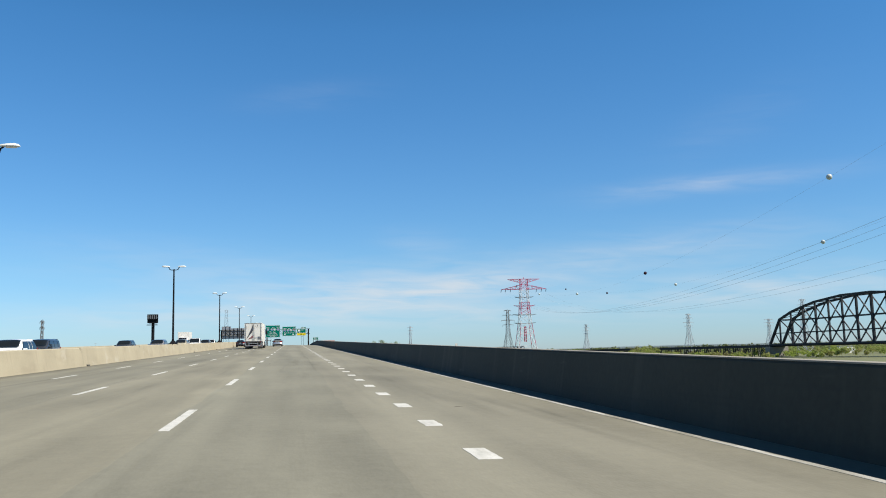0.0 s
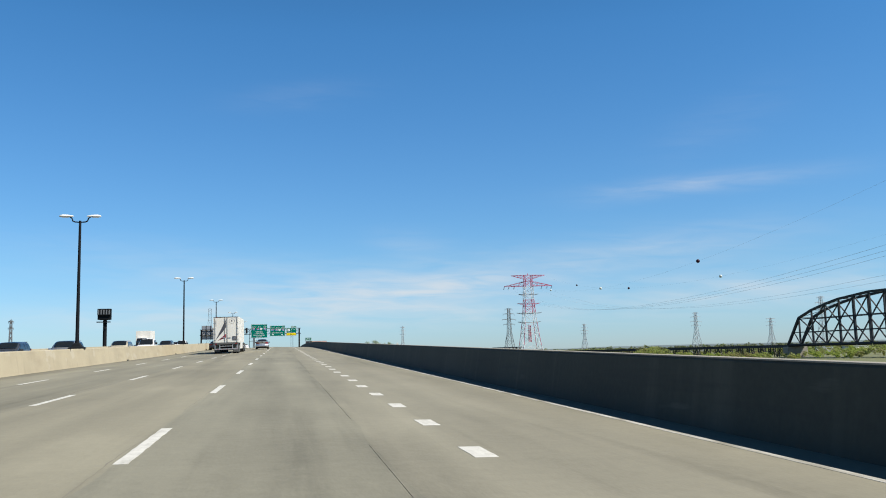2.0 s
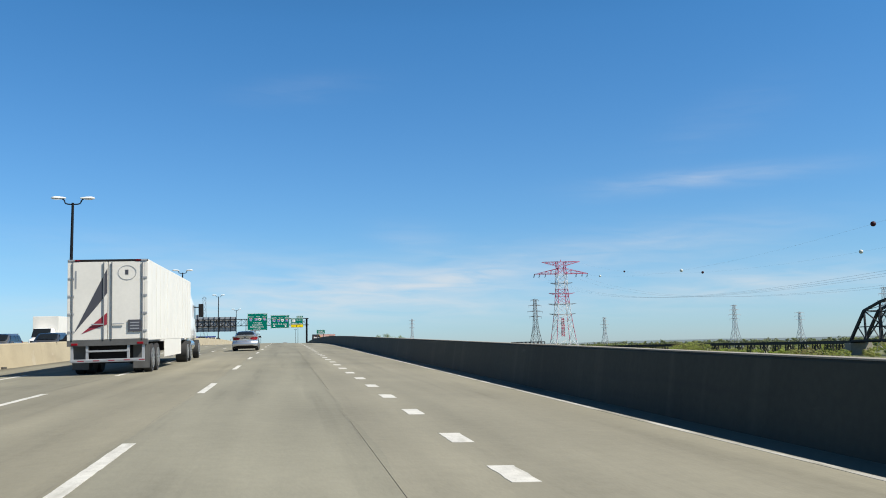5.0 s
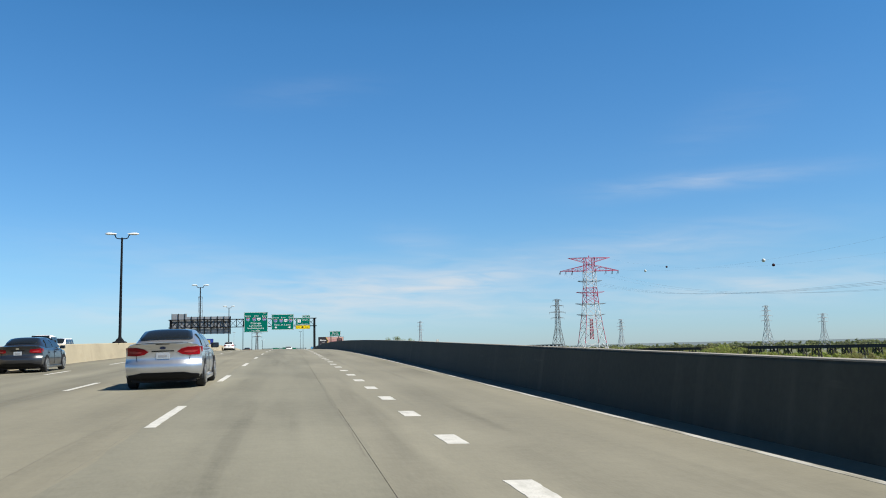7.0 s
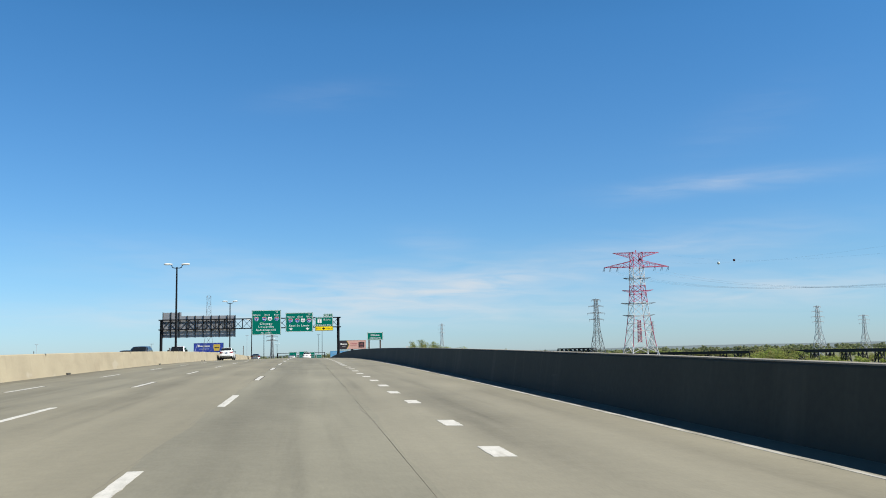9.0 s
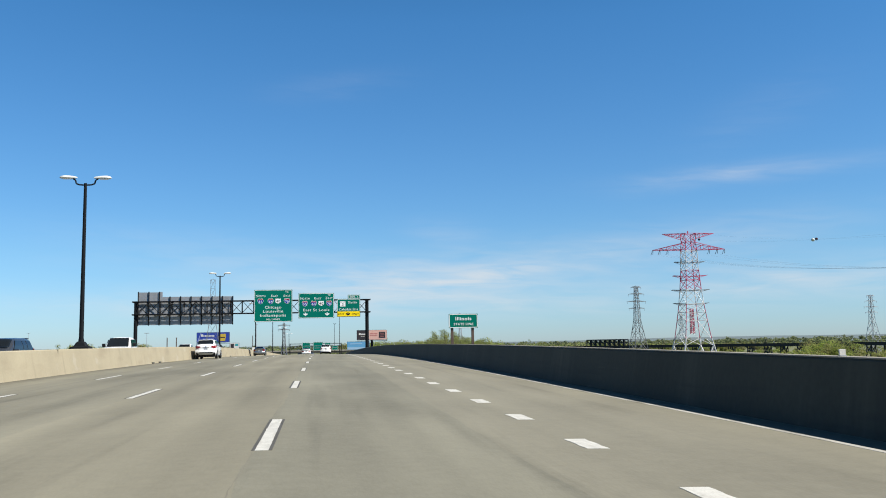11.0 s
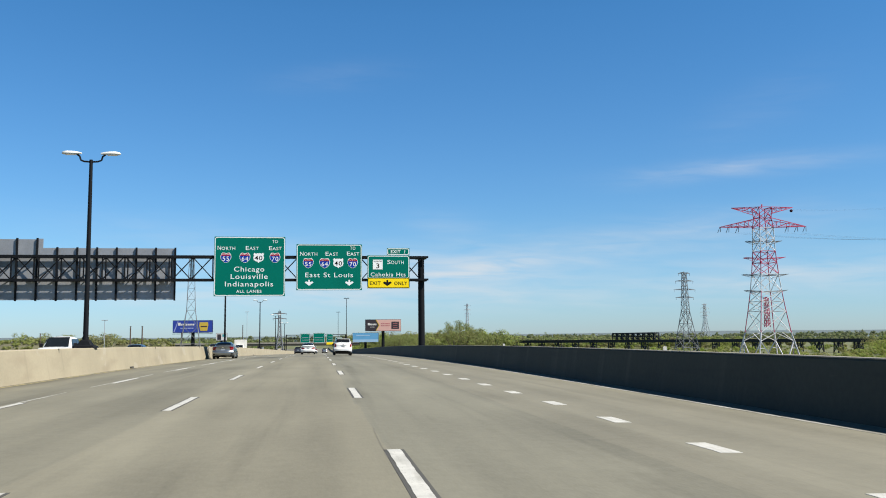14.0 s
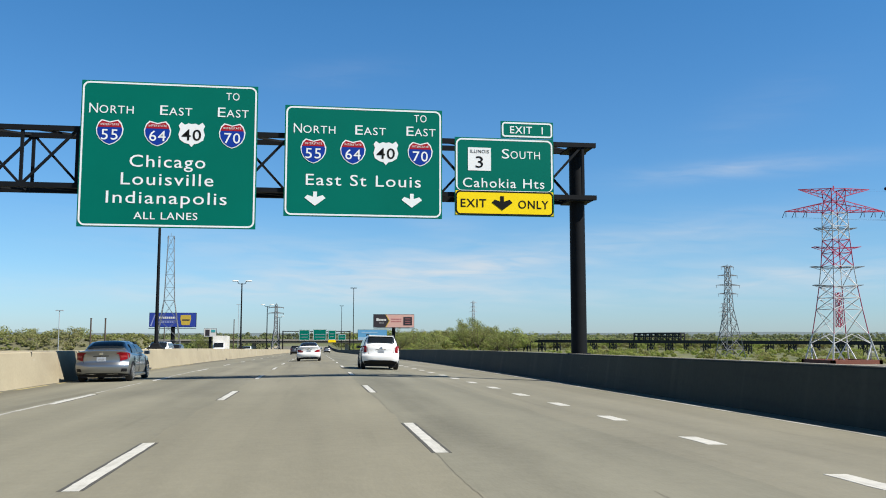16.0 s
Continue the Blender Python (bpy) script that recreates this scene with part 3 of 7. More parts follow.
def shield_pts(cx, cz, w, h, kind):
    half = {"interstate": [(0, 0.42), (0.14, 0.46), (0.30, 0.50), (0.42, 0.38), (0.50, 0.14), (0.47, -0.08), (0.36, -0.28), (0.18, -0.43), (0, -0.5)],
            "us": [(0, 0.43), (0.13, 0.46), (0.26, 0.40), (0.40, 0.50), (0.50, 0.36), (0.44, 0.22), (0.50, 0.0), (0.44, -0.22), (0.26, -0.34), (0.10, -0.38), (0, -0.5)]}[kind]
    pts = [(cx + x * w, cz + z * h) for x, z in half]
    return pts + [(cx - x * w, cz + z * h) for x, z in half[-2:0:-1]]


def interstate(t, cx, cz, y, number, w=0.92, h=0.9):
    s = part("interstate_shield", plate(shield_pts(cx, cz, w, h, "interstate"), y - 0.034, 0.006), M_WHITE, t, "white-edged interstate route shield")
    part("shield_field", plate(shield_pts(cx, cz - 0.01, w * 0.91, h * 0.9, "interstate"), y - 0.041, 0.004), M_BLUE, s, "blue field")
    top = [(cx + x * w, cz + z * h) for x, z in ((0, 0.375), (0.14, 0.415), (0.28, 0.45), (0.385, 0.34), (0.44, 0.2), (-0.44, 0.2), (-0.385, 0.34), (-0.28, 0.45), (-0.14, 0.415))]
    part("shield_crest", plate(top, y - 0.046, 0.003), M_RED, s, "red crest band")
    letters("letter", "INTERSTATE", s, face(cx, cz + 0.31 * h, y - 0.052), 0.075, w * 0.66, M_WHITE)
    letters("digit", number, s, face(cx, cz - 0.08 * h, y - 0.05), 0.38, w * 0.6, M_WHITE, bold=0.001)


def us_shield(t, cx, cz, y, number, w=0.9, h=0.88):
    s = part("route_shield", plate(shield_pts(cx, cz, w, h, "us"), y - 0.034, 0.006), M_WHITE, t, "white route shield")
    letters("digit", number, s, face(cx, cz - 0.0 * h, y - 0.045), 0.40, w * 0.74, M_INK, bold=0.003)


def arrow(t, cx, cz, y, s, mat):
    pts = [(-0.09, 0.5), (0.09, 0.5), (0.09, 0.12), (0.36, 0.26), (0.5, 0.05), (0.0, -0.5), (-0.5, 0.05), (-0.36, 0.26), (-0.09, 0.12)]
    part("down_arrow", plate([(cx + x * s, cz + z * s * 0.68) for x, z in pts], y - 0.034, 0.006), mat, t)


def small_caps(t, word, cx, cz, y, width, h=0.36, mat=None):
    """A word with a larger first letter."""
    first = width / len(word) * 1.12
    letters("letter", word[0], t, face(cx - width / 2 + first / 2, cz + 0.025, y - 0.036), h, first * 0.86, mat)
    letters("letter", word[1:], t, face(cx + first / 2 + 0.02, cz - 0.01, y - 0.036), h * 0.8, width - first - 0.02, mat)


SY = GY - 0.75
s1 = sign_board("guide_sign", -9.62, -3.62, 10.1, 15.24, SY, "large green overhead guide sign with white lettering and route shields")
for w, x, z, ww in (("NORTH", 1.0, 1.0, 1.5), ("EAST", 3.17, 1.0, 1.12), ("EAST", 5.13, 1.0, 1.1)):
    small_caps(s1, w, -9.62 + x, 15.24 - z, SY, ww)
letters("letter", "TO", s1, face(-4.49, 14.84, SY - 0.036), 0.28, 0.46)
for n, x in (("55", 0.98), ("64", 2.58), ("70", 5.13)):
    interstate(s1, -9.62 + x, 15.24 - 1.83, SY, n)
us_shield(s1, -9.62 + 3.74, 15.24 - 1.83, SY, "40")
for w, z, ww, h in (("Chicago", 2.80, 2.56, 0.44), ("Louisville", 3.43, 3.12, 0.44), ("Indianapolis", 4.08, 4.06, 0.44), ("ALL LANES", 4.72, 2.14, 0.26)):
    letters("letter", w, s1, face(-9.62 + 2.95, 15.24 - z, SY - 0.036), h, ww, bold=0.001)
s2 = sign_board("guide_sign", -2.66, 3.02, 10.6, 14.62, SY, "wide green overhead guide sign with two white down arrows")
for w, x, z, ww in (("NORTH", 1.04, 0.85, 1.5), ("EAST", 3.04, 0.85, 1.14), ("EAST", 4.88, 0.83, 1.1)):
    small_caps(s2, w, -2.66 + x, 14.62 - z, SY, ww)
letters("letter", "TO", s2, face(-2.66 + 4.88, 14.62 - 0.33, SY - 0.036), 0.28, 0.46)
for n, x in (("55", 1.02), ("64", 2.43), ("70", 4.87)):
    interstate(s2, -2.66 + x, 14.62 - 1.66, SY, n)
us_shield(s2, -2.66 + 3.62, 14.62 - 1.66, SY, "40")
letters("letter", "East St Louis", s2, face(-2.66 + 2.82, 14.62 - 2.68, SY - 0.036), 0.42, 4.13, bold=0.001)
arrow(s2, -1.56, 14.62 - 3.38, SY, 0.75, M_WHITE)
arrow(s2, 1.91, 14.62 - 3.38, SY, 0.75, M_WHITE)
s3 = sign_board("exit_sign", 3.49, 7.22, 10.75, 13.66, SY, "green exit sign with a yellow exit-only strip below", lower=11.67)
sq = part("route_marker", boxm(3.98, 4.84, SY - 0.04, SY - 0.033, 12.42, 13.28, 0.0), M_WHITE, s3, "square white state route marker")
letters("digit", "3", sq, face(4.41, 12.75, SY - 0.045), 0.44, 0.28, M_INK, bold=0.001)
letters("letter", "ILLINOIS", sq, face(4.41, 13.14, SY - 0.045), 0.13, 0.7, M_INK)
small_caps(s3, "SOUTH", 5.96, 13.06, SY, 1.47, 0.37)
letters("letter", "Cahokia Hts", s3, face(5.32, 11.98, SY - 0.036), 0.36, 3.07, bold=0.001)
letters("letter", "EXIT", s3, face(4.17, 11.22, SY - 0.042), 0.31, 0.95, M_INK, bold=0.003)
letters("letter", "ONLY", s3, face(6.42, 11.2, SY - 0.042), 0.31, 1.15, M_INK, bold=0.003)
arrow(s3, 5.25, 11.22, SY - 0.007, 0.78, M_INK)
s4 = sign_board("exit_tab", 5.22, 7.22, 13.68, 14.32, SY, "small green exit number tab above the exit sign", r=0.12)
letters("letter", "EXIT  1", s4, face(6.22, 14.0, SY - 0.036), 0.28, 1.25, bold=0.003)

# backs of the signs for the other direction
BY = GY + 0.92
xs = [-27.75 + 14.65 * i / 9 for i in range(10)]
tb = thing("reverse_guide_sign", pose(0, 0, 0.0), "grey aluminium back of a wide overhead sign with black ribs", "road sign", "overhead guide signs")
for i, (a, b) in enumerate(zip(xs, xs[1:])):
    top = 15.1 if i < 2 else 14.36
    if i == 2:
        part("sheet", boxm(a, a + 0.45, BY, BY + 0.04, 14.36, 15.16), M_ALU, tb)
    part("sheet", boxm(a + 0.005, b - 0.005, BY, BY + 0.04, 9.9, top), M_ALU, tb)
for i, x in enumerate(xs):
    part("rib", boxm(x - 0.07, x + 0.07, BY - 0.16, BY - 0.002, 9.82, 15.2 if i in (0, 1, 2) else 14.42), M_BLACK, tb)

gantry = thing("sign_gantry", pose(0, 0, 0.04), "black steel box-truss sign gantry on round posts", "sign gantry")
GX0, GX1 = -28.4, 8.92
for z in (13.5, 11.5):
    for y in (GY - 0.55, GY + 0.65):
        part("chord", add_bar(bmesh.new(), (GX0, y, z), (GX1, y, z), 0.17), M_BLACK, gantry)
nb = 20
for y in (GY - 0.55, GY + 0.65):
    for i in range(nb + 1):
        x = GX0 + 0.5 + (GX1 - GX0 - 1.0) * i / nb
        part("upright", add_bar(bmesh.new(), (x, y, 11.5), (x, y, 13.5), 0.10), M_BLACK, gantry)
        if i < nb:
            x2 = GX0 + 0.5 + (GX1 - GX0 - 1.0) * (i + 1) / nb
            up = (i + (y > GY)) % 2
            part("brace", add_bar(bmesh.new(), (x, y, 11.5 if up else 13.5), (x2, y, 13.5 if up else 11.5), 0.085), M_BLACK, gantry)
for i in range(nb):
    x = GX0 + 0.5 + (GX1 - GX0 - 1.0) * i / nb
    x2 = GX0 + 0.5 + (GX1 - GX0 - 1.0) * (i + 1) / nb
    for z in (11.5, 13.5):
        part("cross_brace", add_bar(bmesh.new(), (x, GY - 0.55, z), (x2, GY + 0.65, z), 0.07), M_BLACK, gantry)
for x in (-27.9, 8.34):
    base = road_z(GY, x) + (0.9 if x > 0 else 0.9)
    b = bmesh.new()
    add_bar(b, (x, GY, base - 2.0), (x, GY, 13.45), 0.60, 0.56, 20)
    part("post", b, M_BLACK, gantry, smooth=True)
    part("base_plate", add_bar(bmesh.new(), (x, GY, base + 0.05), (x, GY, base + 0.14), 0.86, 0.86, 16), M_BLACK, gantry)
    for z in (11.5, 13.5):
        part("saddle", boxm(x - 0.45, x + 0.45, GY - 0.6, GY + 0.7, z - 0.12, z - 0.06), M_BLACK, gantry)
# arms that hold the signs to the truss
for x in (-8.6, -6.6, -4.6, -1.8, 0.2, 2.2, 4.2, 6.5):
    for z in (11.45, 13.45):
        part("sign_bracket", boxm(x - 0.04, x + 0.04, SY + 0.02, GY - 0.5, z - 0.04, z + 0.04), M_BLACK, gantry)

# the state line sign behind the parapet
st = sign_board("state_line_sign", 8.16, 9.88, 6.94, 7.77, 290.5, "small green state line sign on two brown posts", r=0.09, group="", edge_in=(0.015, 0.05))
letters("letter", "Illinois", st, face(9.02, 7.49, 290.464), 0.20, 0.94, bold=0.003)
letters("letter", "STATE LINE", st, face(9.02, 7.17, 290.464), 0.135, 1.16, bold=0.002)
for x in (8.36, 9.58):
    part("post", boxm(x - 0.075, x + 0.075, 290.53, 290.66, 3.9, 7.7, 0.01), M_WOOD, st)
    for k in range(2):
        part("strap", boxm(x - 0.1, x + 0.1, 290.52, 290.53, 7.1 + k * 0.42, 7.16 + k * 0.42), M_STEEL, st)
part("footing", boxm(8.2, 9.95, 290.4, 290.8, 3.7, 4.35, 0.03), M_GREYWALL, st, "concrete ledge on the parapet's outer face")


# ---------------------------------------------------------------- street lamps
def street_lamp(y, height=9.55, x=-11.1):
    z = road_z(y, -10.6) + 1.1
    t = thing("street_lamp", pose(x, y, z), "tall black pole lamp with two white luminaires on median wall", "street lamp", "median lamps")
    ped = []
    for h, u, v in ((0.0, 0.52, 0.30), (0.08, 0.50, 0.29), (0.14, 0.32, 0.24), (0.30, 0.22, 0.20), (0.36, 0.17, 0.16)):
        ped.append([Vector((u * a, v * c, h)) for a, c in ((1, 0.7), (0.8, 1), (-0.8, 1), (-1, 0.7), (-1, -0.7), (-0.8, -1), (0.8, -1), (1, -0.7))])
    part("pedestal", loft(ped), M_BLACK, t, "wide black cast base")
    b = bmesh.new()
    add_bar(b, (0, 0, 0.03), (0, 0, 0.5), 0.34, 0.26, 14)
    add_bar(b, (0, 0, 0.5), (0, 0, height - 0.9), 0.23, 0.15, 14)
    part("pole", b, M_BLACK, t, smooth=True)
    for sx in (-1, 1):
        b = bmesh.new()
        p = [(0, 0, height - 1.0), (sx * 0.30, 0, height - 0.98), (sx * 0.45, 0, height - 0.92), (sx * 0.50, 0, height - 0.74), (sx * 0.62, 0, height - 0.66)]
        for a, c in zip(p, p[1:]):
            add_bar(b, a, c, 0.08, 0.08, 8)
        part("arm", b, M_BLACK, t)
        secs = [(0.42, 0.06, 0.05), (0.55, 0.10, 0.085), (0.8, 0.16, 0.12), (1.05, 0.17, 0.13), (1.22, 0.12, 0.09), (1.28, 0.04, 0.03)]
        rings = []
        for u, w, h in secs:
            rings.append([Vector((sx * u, w * math.cos(k * math.pi / 6), height - 0.62 + (h if math.sin(k * math.pi / 6) > 0 else h * 0.45) * math.sin(k * math.pi / 6))) for k in range(12)])
        hd = part("luminaire", loft(rings), M_LUMINAIRE, t, "white cobra-head luminaire", True)
        part("lens", boxm(sx * 0.7, sx * 1.12, -0.1, 0.1, height - 0.685, height - 0.665), M_LAMP_CLEAR, hd)
    return t


for y, x in ((-18.0, -11.1), (44.9, -11.1), (103.7, -11.06), (165.0, -11.13), (223.5, -11.16), (286.4, -11.3), (345.6, -11.05), (405.0, -11.1), (465.0, -11.1), (525.0, -11.1), (585.0, -11.1)):
    street_lamp(y, {103.7: 9.08, 223.5: 9.2}.get(y, 9.4), x)


def tall_lamp(x, y, z, h, m=None):
    m = m or M_BLACK
    t = thing("highway_lamp", pose(x, y, z), "slim dark highway lamp pole with a short twin head", "street lamp", "roadside lamps")
    part("pole", add_bar(bmesh.new(), (0, 0, 0), (0, 0, h), 0.30 if m is M_BLACK else 0.2, 0.16, 10), m, t)
    for s in (-1, 1):
        part("head", boxm(s * 0.12, s * 0.85, -0.18, 0.18, h - 0.12, h + 0.1, 0.04), m, t)
        part("bracket", boxm(0, s * 0.15, -0.05, 0.05, h - 0.06, h + 0.02), M_BLACK, t)


tall_lamp(8.6, 588, GROUND, 25.2)
tall_lamp(-6.0 + 14.6, 700, GROUND, 24)
tall_lamp(-31, 690, GROUND, 24, M_HAZE_STEEL)
tall_lamp(-60, 560, GROUND, 18, M_HAZE_STEEL)
tall_lamp(-150, 720, GROUND, 22, M_HAZE_STEEL)


# ---------------------------------------------------------------- power line towers
def lattice(t, name, mat, brace, z0, h0, z1, h1, bays, w, cx=0.0, cy=0.0, rot=0.0, xbrace=True):
    """Four leg lines from half width h0 at z0 to h1 at z1 with braces; one mesh a bay group."""
    c, s = math.cos(rot), math.sin(rot)

    def at(k, z):
        f = (z - z0) / (z1 - z0)
        h = h0 + (h1 - h0) * f
        x, y = ((-h, -h), (h, -h), (h, h), (-h, h))[k]
        return Vector((cx + c * x - s * y, cy + s * x + c * y, z))

    b = bmesh.new()

    def bar(kind, p, q, ww):
        if name == "tower_section":
            part(kind, add_bar(bmesh.new(), p, q, ww), mat if kind == "leg" else brace or mat, t)
        else:
            add_bar(b, p, q, ww)

    for k in range(4):
        bar("leg", at(k, z0), at(k, z1), w * 1.5)
    for i in range(bays):
        za, zb = z0 + (z1 - z0) * i / bays, z0 + (z1 - z0) * (i + 1) / bays
        for k in range(4):
            j = (k + 1) % 4
            bar("brace", at(k, za), at(j, zb), w)
            if xbrace:
                bar("brace", at(j, za), at(k, zb), w)
            bar("strut", at(k, zb), at(j, zb), w)
    if b.verts:
        part(name, b, mat, t)


def cross_arm(t, name, mat, z, half, body, rise, w, rot, drop=0.0, up=False):
    """A tapered lattice arm across the tower: flat chord, raking chord and web."""
    c, s = math.cos(rot), math.sin(rot)

    def at(u, v, zz):
        return Vector((c * u - s * v, s * u + c * v, zz))

    for sx in (-1, 1):
        b = bmesh.new()
        tip = at(sx * half, 0, z)
        n = 4
        for v in (-body, body):
            root_a = at(sx * body, v, z)
            root_b = at(sx * body, v, z + (rise if not up else -rise))
            add_bar(b, root_a, tip, w * 1.2)
            add_bar(b, root_b, tip, w * 1.2)
            for i in range(1, n):
                f0, f1 = (i - 1) / n, i / n
                add_bar(b, root_a.lerp(tip, f1), root_b.lerp(tip, f1), w * 0.8)
                add_bar(b, root_a.lerp(tip, f0), root_b.lerp(tip, f1), w * 0.8)
        for i in range(1, n):
            add_bar(b, at(sx * body, -body, z).lerp(tip, i / n), at(sx * body, body, z).lerp(tip, i / n), w * 0.8)
        part(name, b, mat, t)


AROT = radians(-8)
PX, PY = 166.2, 608.8
py = thing("river_crossing_pylon", pose(PX, PY, GROUND), "tall red and white lattice pylon with wide red arms", "pylon")
Z = lambda z: z - GROUND
part("footing", boxm(-9.2, 9.2, -9.2, 9.2, 0, Z(-2.8), 0.2), M_GREYWALL, py, "concrete pile cap")
M_PRIMER = material("rusty_primer", (0.165, 0.053, 0.034), 0.8, vary=0.3)
for k in range(4):
    m = Matrix.Rotation(radians(90 * k), 4, "Z")
    part("base_beam", boxm(-8.6, 8.6, -8.6, -7.4, Z(-2.8), Z(-1.5), 0.05, m), M_PRIMER, py, "rust-red base beam")
# level, half width, level, half width, paint, bays
bands = ((6.6, 6.0, 14.6, 4.95, M_PYLON_RED, 1), (14.6, 4.95, 22.0, 4.1, M_PYLON_RED, 2), (22.0, 4.1, 28.6, 3.5, M_PYLON_WHITE, 1), (28.6, 3.5, 37.2, 2.95, M_PYLON_RED, 2), (37.2, 2.95, 46.0, 2.75, M_PYLON_WHITE, 2), (46.0, 2.75, 50.0, 2.3, M_PYLON_RED, 1), (50.0, 2.3, 53.9, 2.6, M_PYLON_RED, 1))
for a, ha, b_, hb, m, n in bands:
    lattice(py, "tower_section", m, M_PYLON_WHITE if a < 20 else None, Z(a), ha, Z(b_), hb, n, 0.17)
# spread feet: every corner stands on a raking leg and two struts that straddle it
for sx, sy in ((-1, -1), (1, -1), (1, 1), (-1, 1)):
    top = Vector((sx * 6.0, sy * 6.0, Z(6.6)))
    knee = Vector((sx * 6.45, sy * 6.45, Z(3.6)))
    part("leg", add_bar(bmesh.new(), top, (sx * 7.8, sy * 7.8, Z(-2.0)), 0.42), M_PYLON_WHITE, py)
    for dx, dy in ((-sx * 4.2, 0), (0, -sy * 4.2)):
        part("foot_strut", add_bar(bmesh.new(), knee, (sx * 7.8 + dx, sy * 7.8 + dy, Z(-2.0)), 0.34), M_PYLON_WHITE, py)
        part("foot_brace", add_bar(bmesh.new(), (sx * 7.05, sy * 7.05, Z(1.0)), (sx * 7.05 + dx * 0.42, sy * 7.05 + dy * 0.42, Z(1.0)), 0.2), M_PYLON_WHITE, py)
    for dx, dy in ((-sx * 6.0, 0), (0, -sy * 6.0)):
        part("foot_brace", add_bar(bmesh.new(), (sx * 6.0 + dx, sy * 6.0 + dy, Z(6.6)), knee, 0.2), M_PYLON_WHITE, py)
lattice(py, "stair_shaft", M_PYLON_RED, None, Z(8.8), 0.8, Z(20.0), 0.6, 6, 0.11)
cross_arm(py, "main_arm", M_PYLON_RED, Z(46.6), 16.4, 2.7, 3.0, 0.19, AROT)
cross_arm(py, "top_arm", M_PYLON_RED, Z(53.9), 11.7, 2.4, 2.5, 0.16, AROT, up=True)
part("finial", add_bar(bmesh.new(), (0, 0, Z(53.9)), (0, 0, Z(55.2)), 0.35), M_PYLON_RED, py)
for z, h, m in ((34.4, 7.6, M_PYLON_RED), (40.6, 6.6, M_LATTICE), (28.0, 8.4, M_LATTICE), (22.0, 7.8, M_LATTICE)):
    for sx in (-1, 1):
        b = bmesh.new()
        for v in (-2.4, 2.4):
            p0, p1 = (Matrix.Rotation(AROT, 3, "Z") @ Vector(q) for q in ((0, v, Z(z)), (sx * h, v * 0.5, Z(z) + 0.5)))
            add_bar(b, p0, p1, 0.2)
            add_bar(b, p0.lerp(p1, 0.4) - Vector((0, 0, 0.9)), p1, 0.13)
        for f in (0.55, 0.8, 1.0):
            p0, p1 = (Matrix.Rotation(AROT, 3, "Z") @ Vector((sx * h * f, v, Z(z) + 0.5 * f)) for v in (-2.4 + 1.2 * f, 2.4 - 1.2 * f))
            add_bar(b, p0, p1, 0.14)
        part("platform_arm", b, m, py)
for u in (-16.2, -13.0, -9.4, 9.4, 13.0, 16.2):
    for v in (-0.5, 0.5):
        q = Matrix.Rotation(AROT, 3, "Z") @ Vector((u, v, Z(46.5)))
        part("insulator", add_bar(bmesh.new(), q, q + Vector((-0.5, v * 1.6, -1.9)), 0.22, 0.22, 6), M_BLACK, py)


def pylon(x, y, top, base_half, arms, label="grey steel lattice power pylon standing on the river plain", mat=None, w=0.3, waist=0.55, g="far pylons", rot=0.1):
    h = top - GROUND
    t = thing("pylon", pose(x, y, GROUND, 0, 0, math.degrees(rot)), label, "pylon", g)
    m = mat or M_LATTICE
    zw = h * waist
    lattice(t, "lower_section", m, None, 0, base_half, zw, base_half * 0.30, 4, w)
    lattice(t, "upper_section", m, None, zw, base_half * 0.30, h, base_half * 0.16, 5, w * 0.8)
    for f, half in arms:
        cross_arm(t, "cross_arm", m, h * f, half, base_half * 0.18, h * 0.014, w * 0.8, 0)
        for s in (-1, 1):
            part("insulator", add_bar(bmesh.new(), (s * half * 0.95, 0, h * f), (s * half * 0.95, 0, h * f - h * 0.03), w * 0.9, w * 0.9, 5), m, t)
    part("peak", add_bar(bmesh.new(), (0, 0, h), (0, 0, h + 0.8), w * 0.8), m, t)
    return t


ARMS = ((0.99, 3.2), (0.90, 5.0), (0.80, 6.0), (0.71, 5.0))
pylon(179.1, 710.3, 36.8, 5.0, ARMS, w=0.17)
pylon(415.6, 1193, 38.8, 5.5, ARMS, w=0.22, mat=M_HAZE_STEEL)
pylon(188.1, 1389, 47.5, 5.0, ((0.96, 4.5), (0.86, 4.5), (0.76, 4.5)), w=0.22, mat=M_HAZE_STEEL)
pylon(379.2, 791, 34.6, 5.0, ARMS, w=0.17, mat=M_HAZE_STEEL)
pylon(716.2, 1220, 43.5, 6.5, ((0.98, 8.0), (0.88, 9.0), (0.78, 8.0)), w=0.28, mat=M_HAZE_STEEL)
pylon(389.5, 615.4, 37.0, 5.0, ARMS, w=0.16, mat=M_HAZE_STEEL)
pylon(-41.8, 597.7, 33.8, 4.6, ((0.985, 1.0),), "slim grey lattice tower rising behind a billboard", w=0.075)
pylon(-167, 635.5, 30.7, 3.0, ((0.97, 1.6), (0.86, 1.6)), "slim grey lattice mast standing on the plain", w=0.26)
pylon(-320, 900, 34, 4.5, ((0.97, 4.5), (0.86, 5)), w=0.32)
pylon(-20.0, 760, 20.4, 2.6, ((0.95, 3.5), (0.85, 3.5)), w=0.26)


# overhead wires of the river crossing, sagging between the tall towers
def wire(points, r, name, label):
    b = bmesh.new()
    for a, c in zip(points, points[1:]):
        add_bar(b, a, c, r * 2, r * 2, 4 if r < 0.05 else 5)
    t = new(name, mesh_from(name, b, M_WIRE))
    return tagged(t, label, "power line", "river crossing wires")


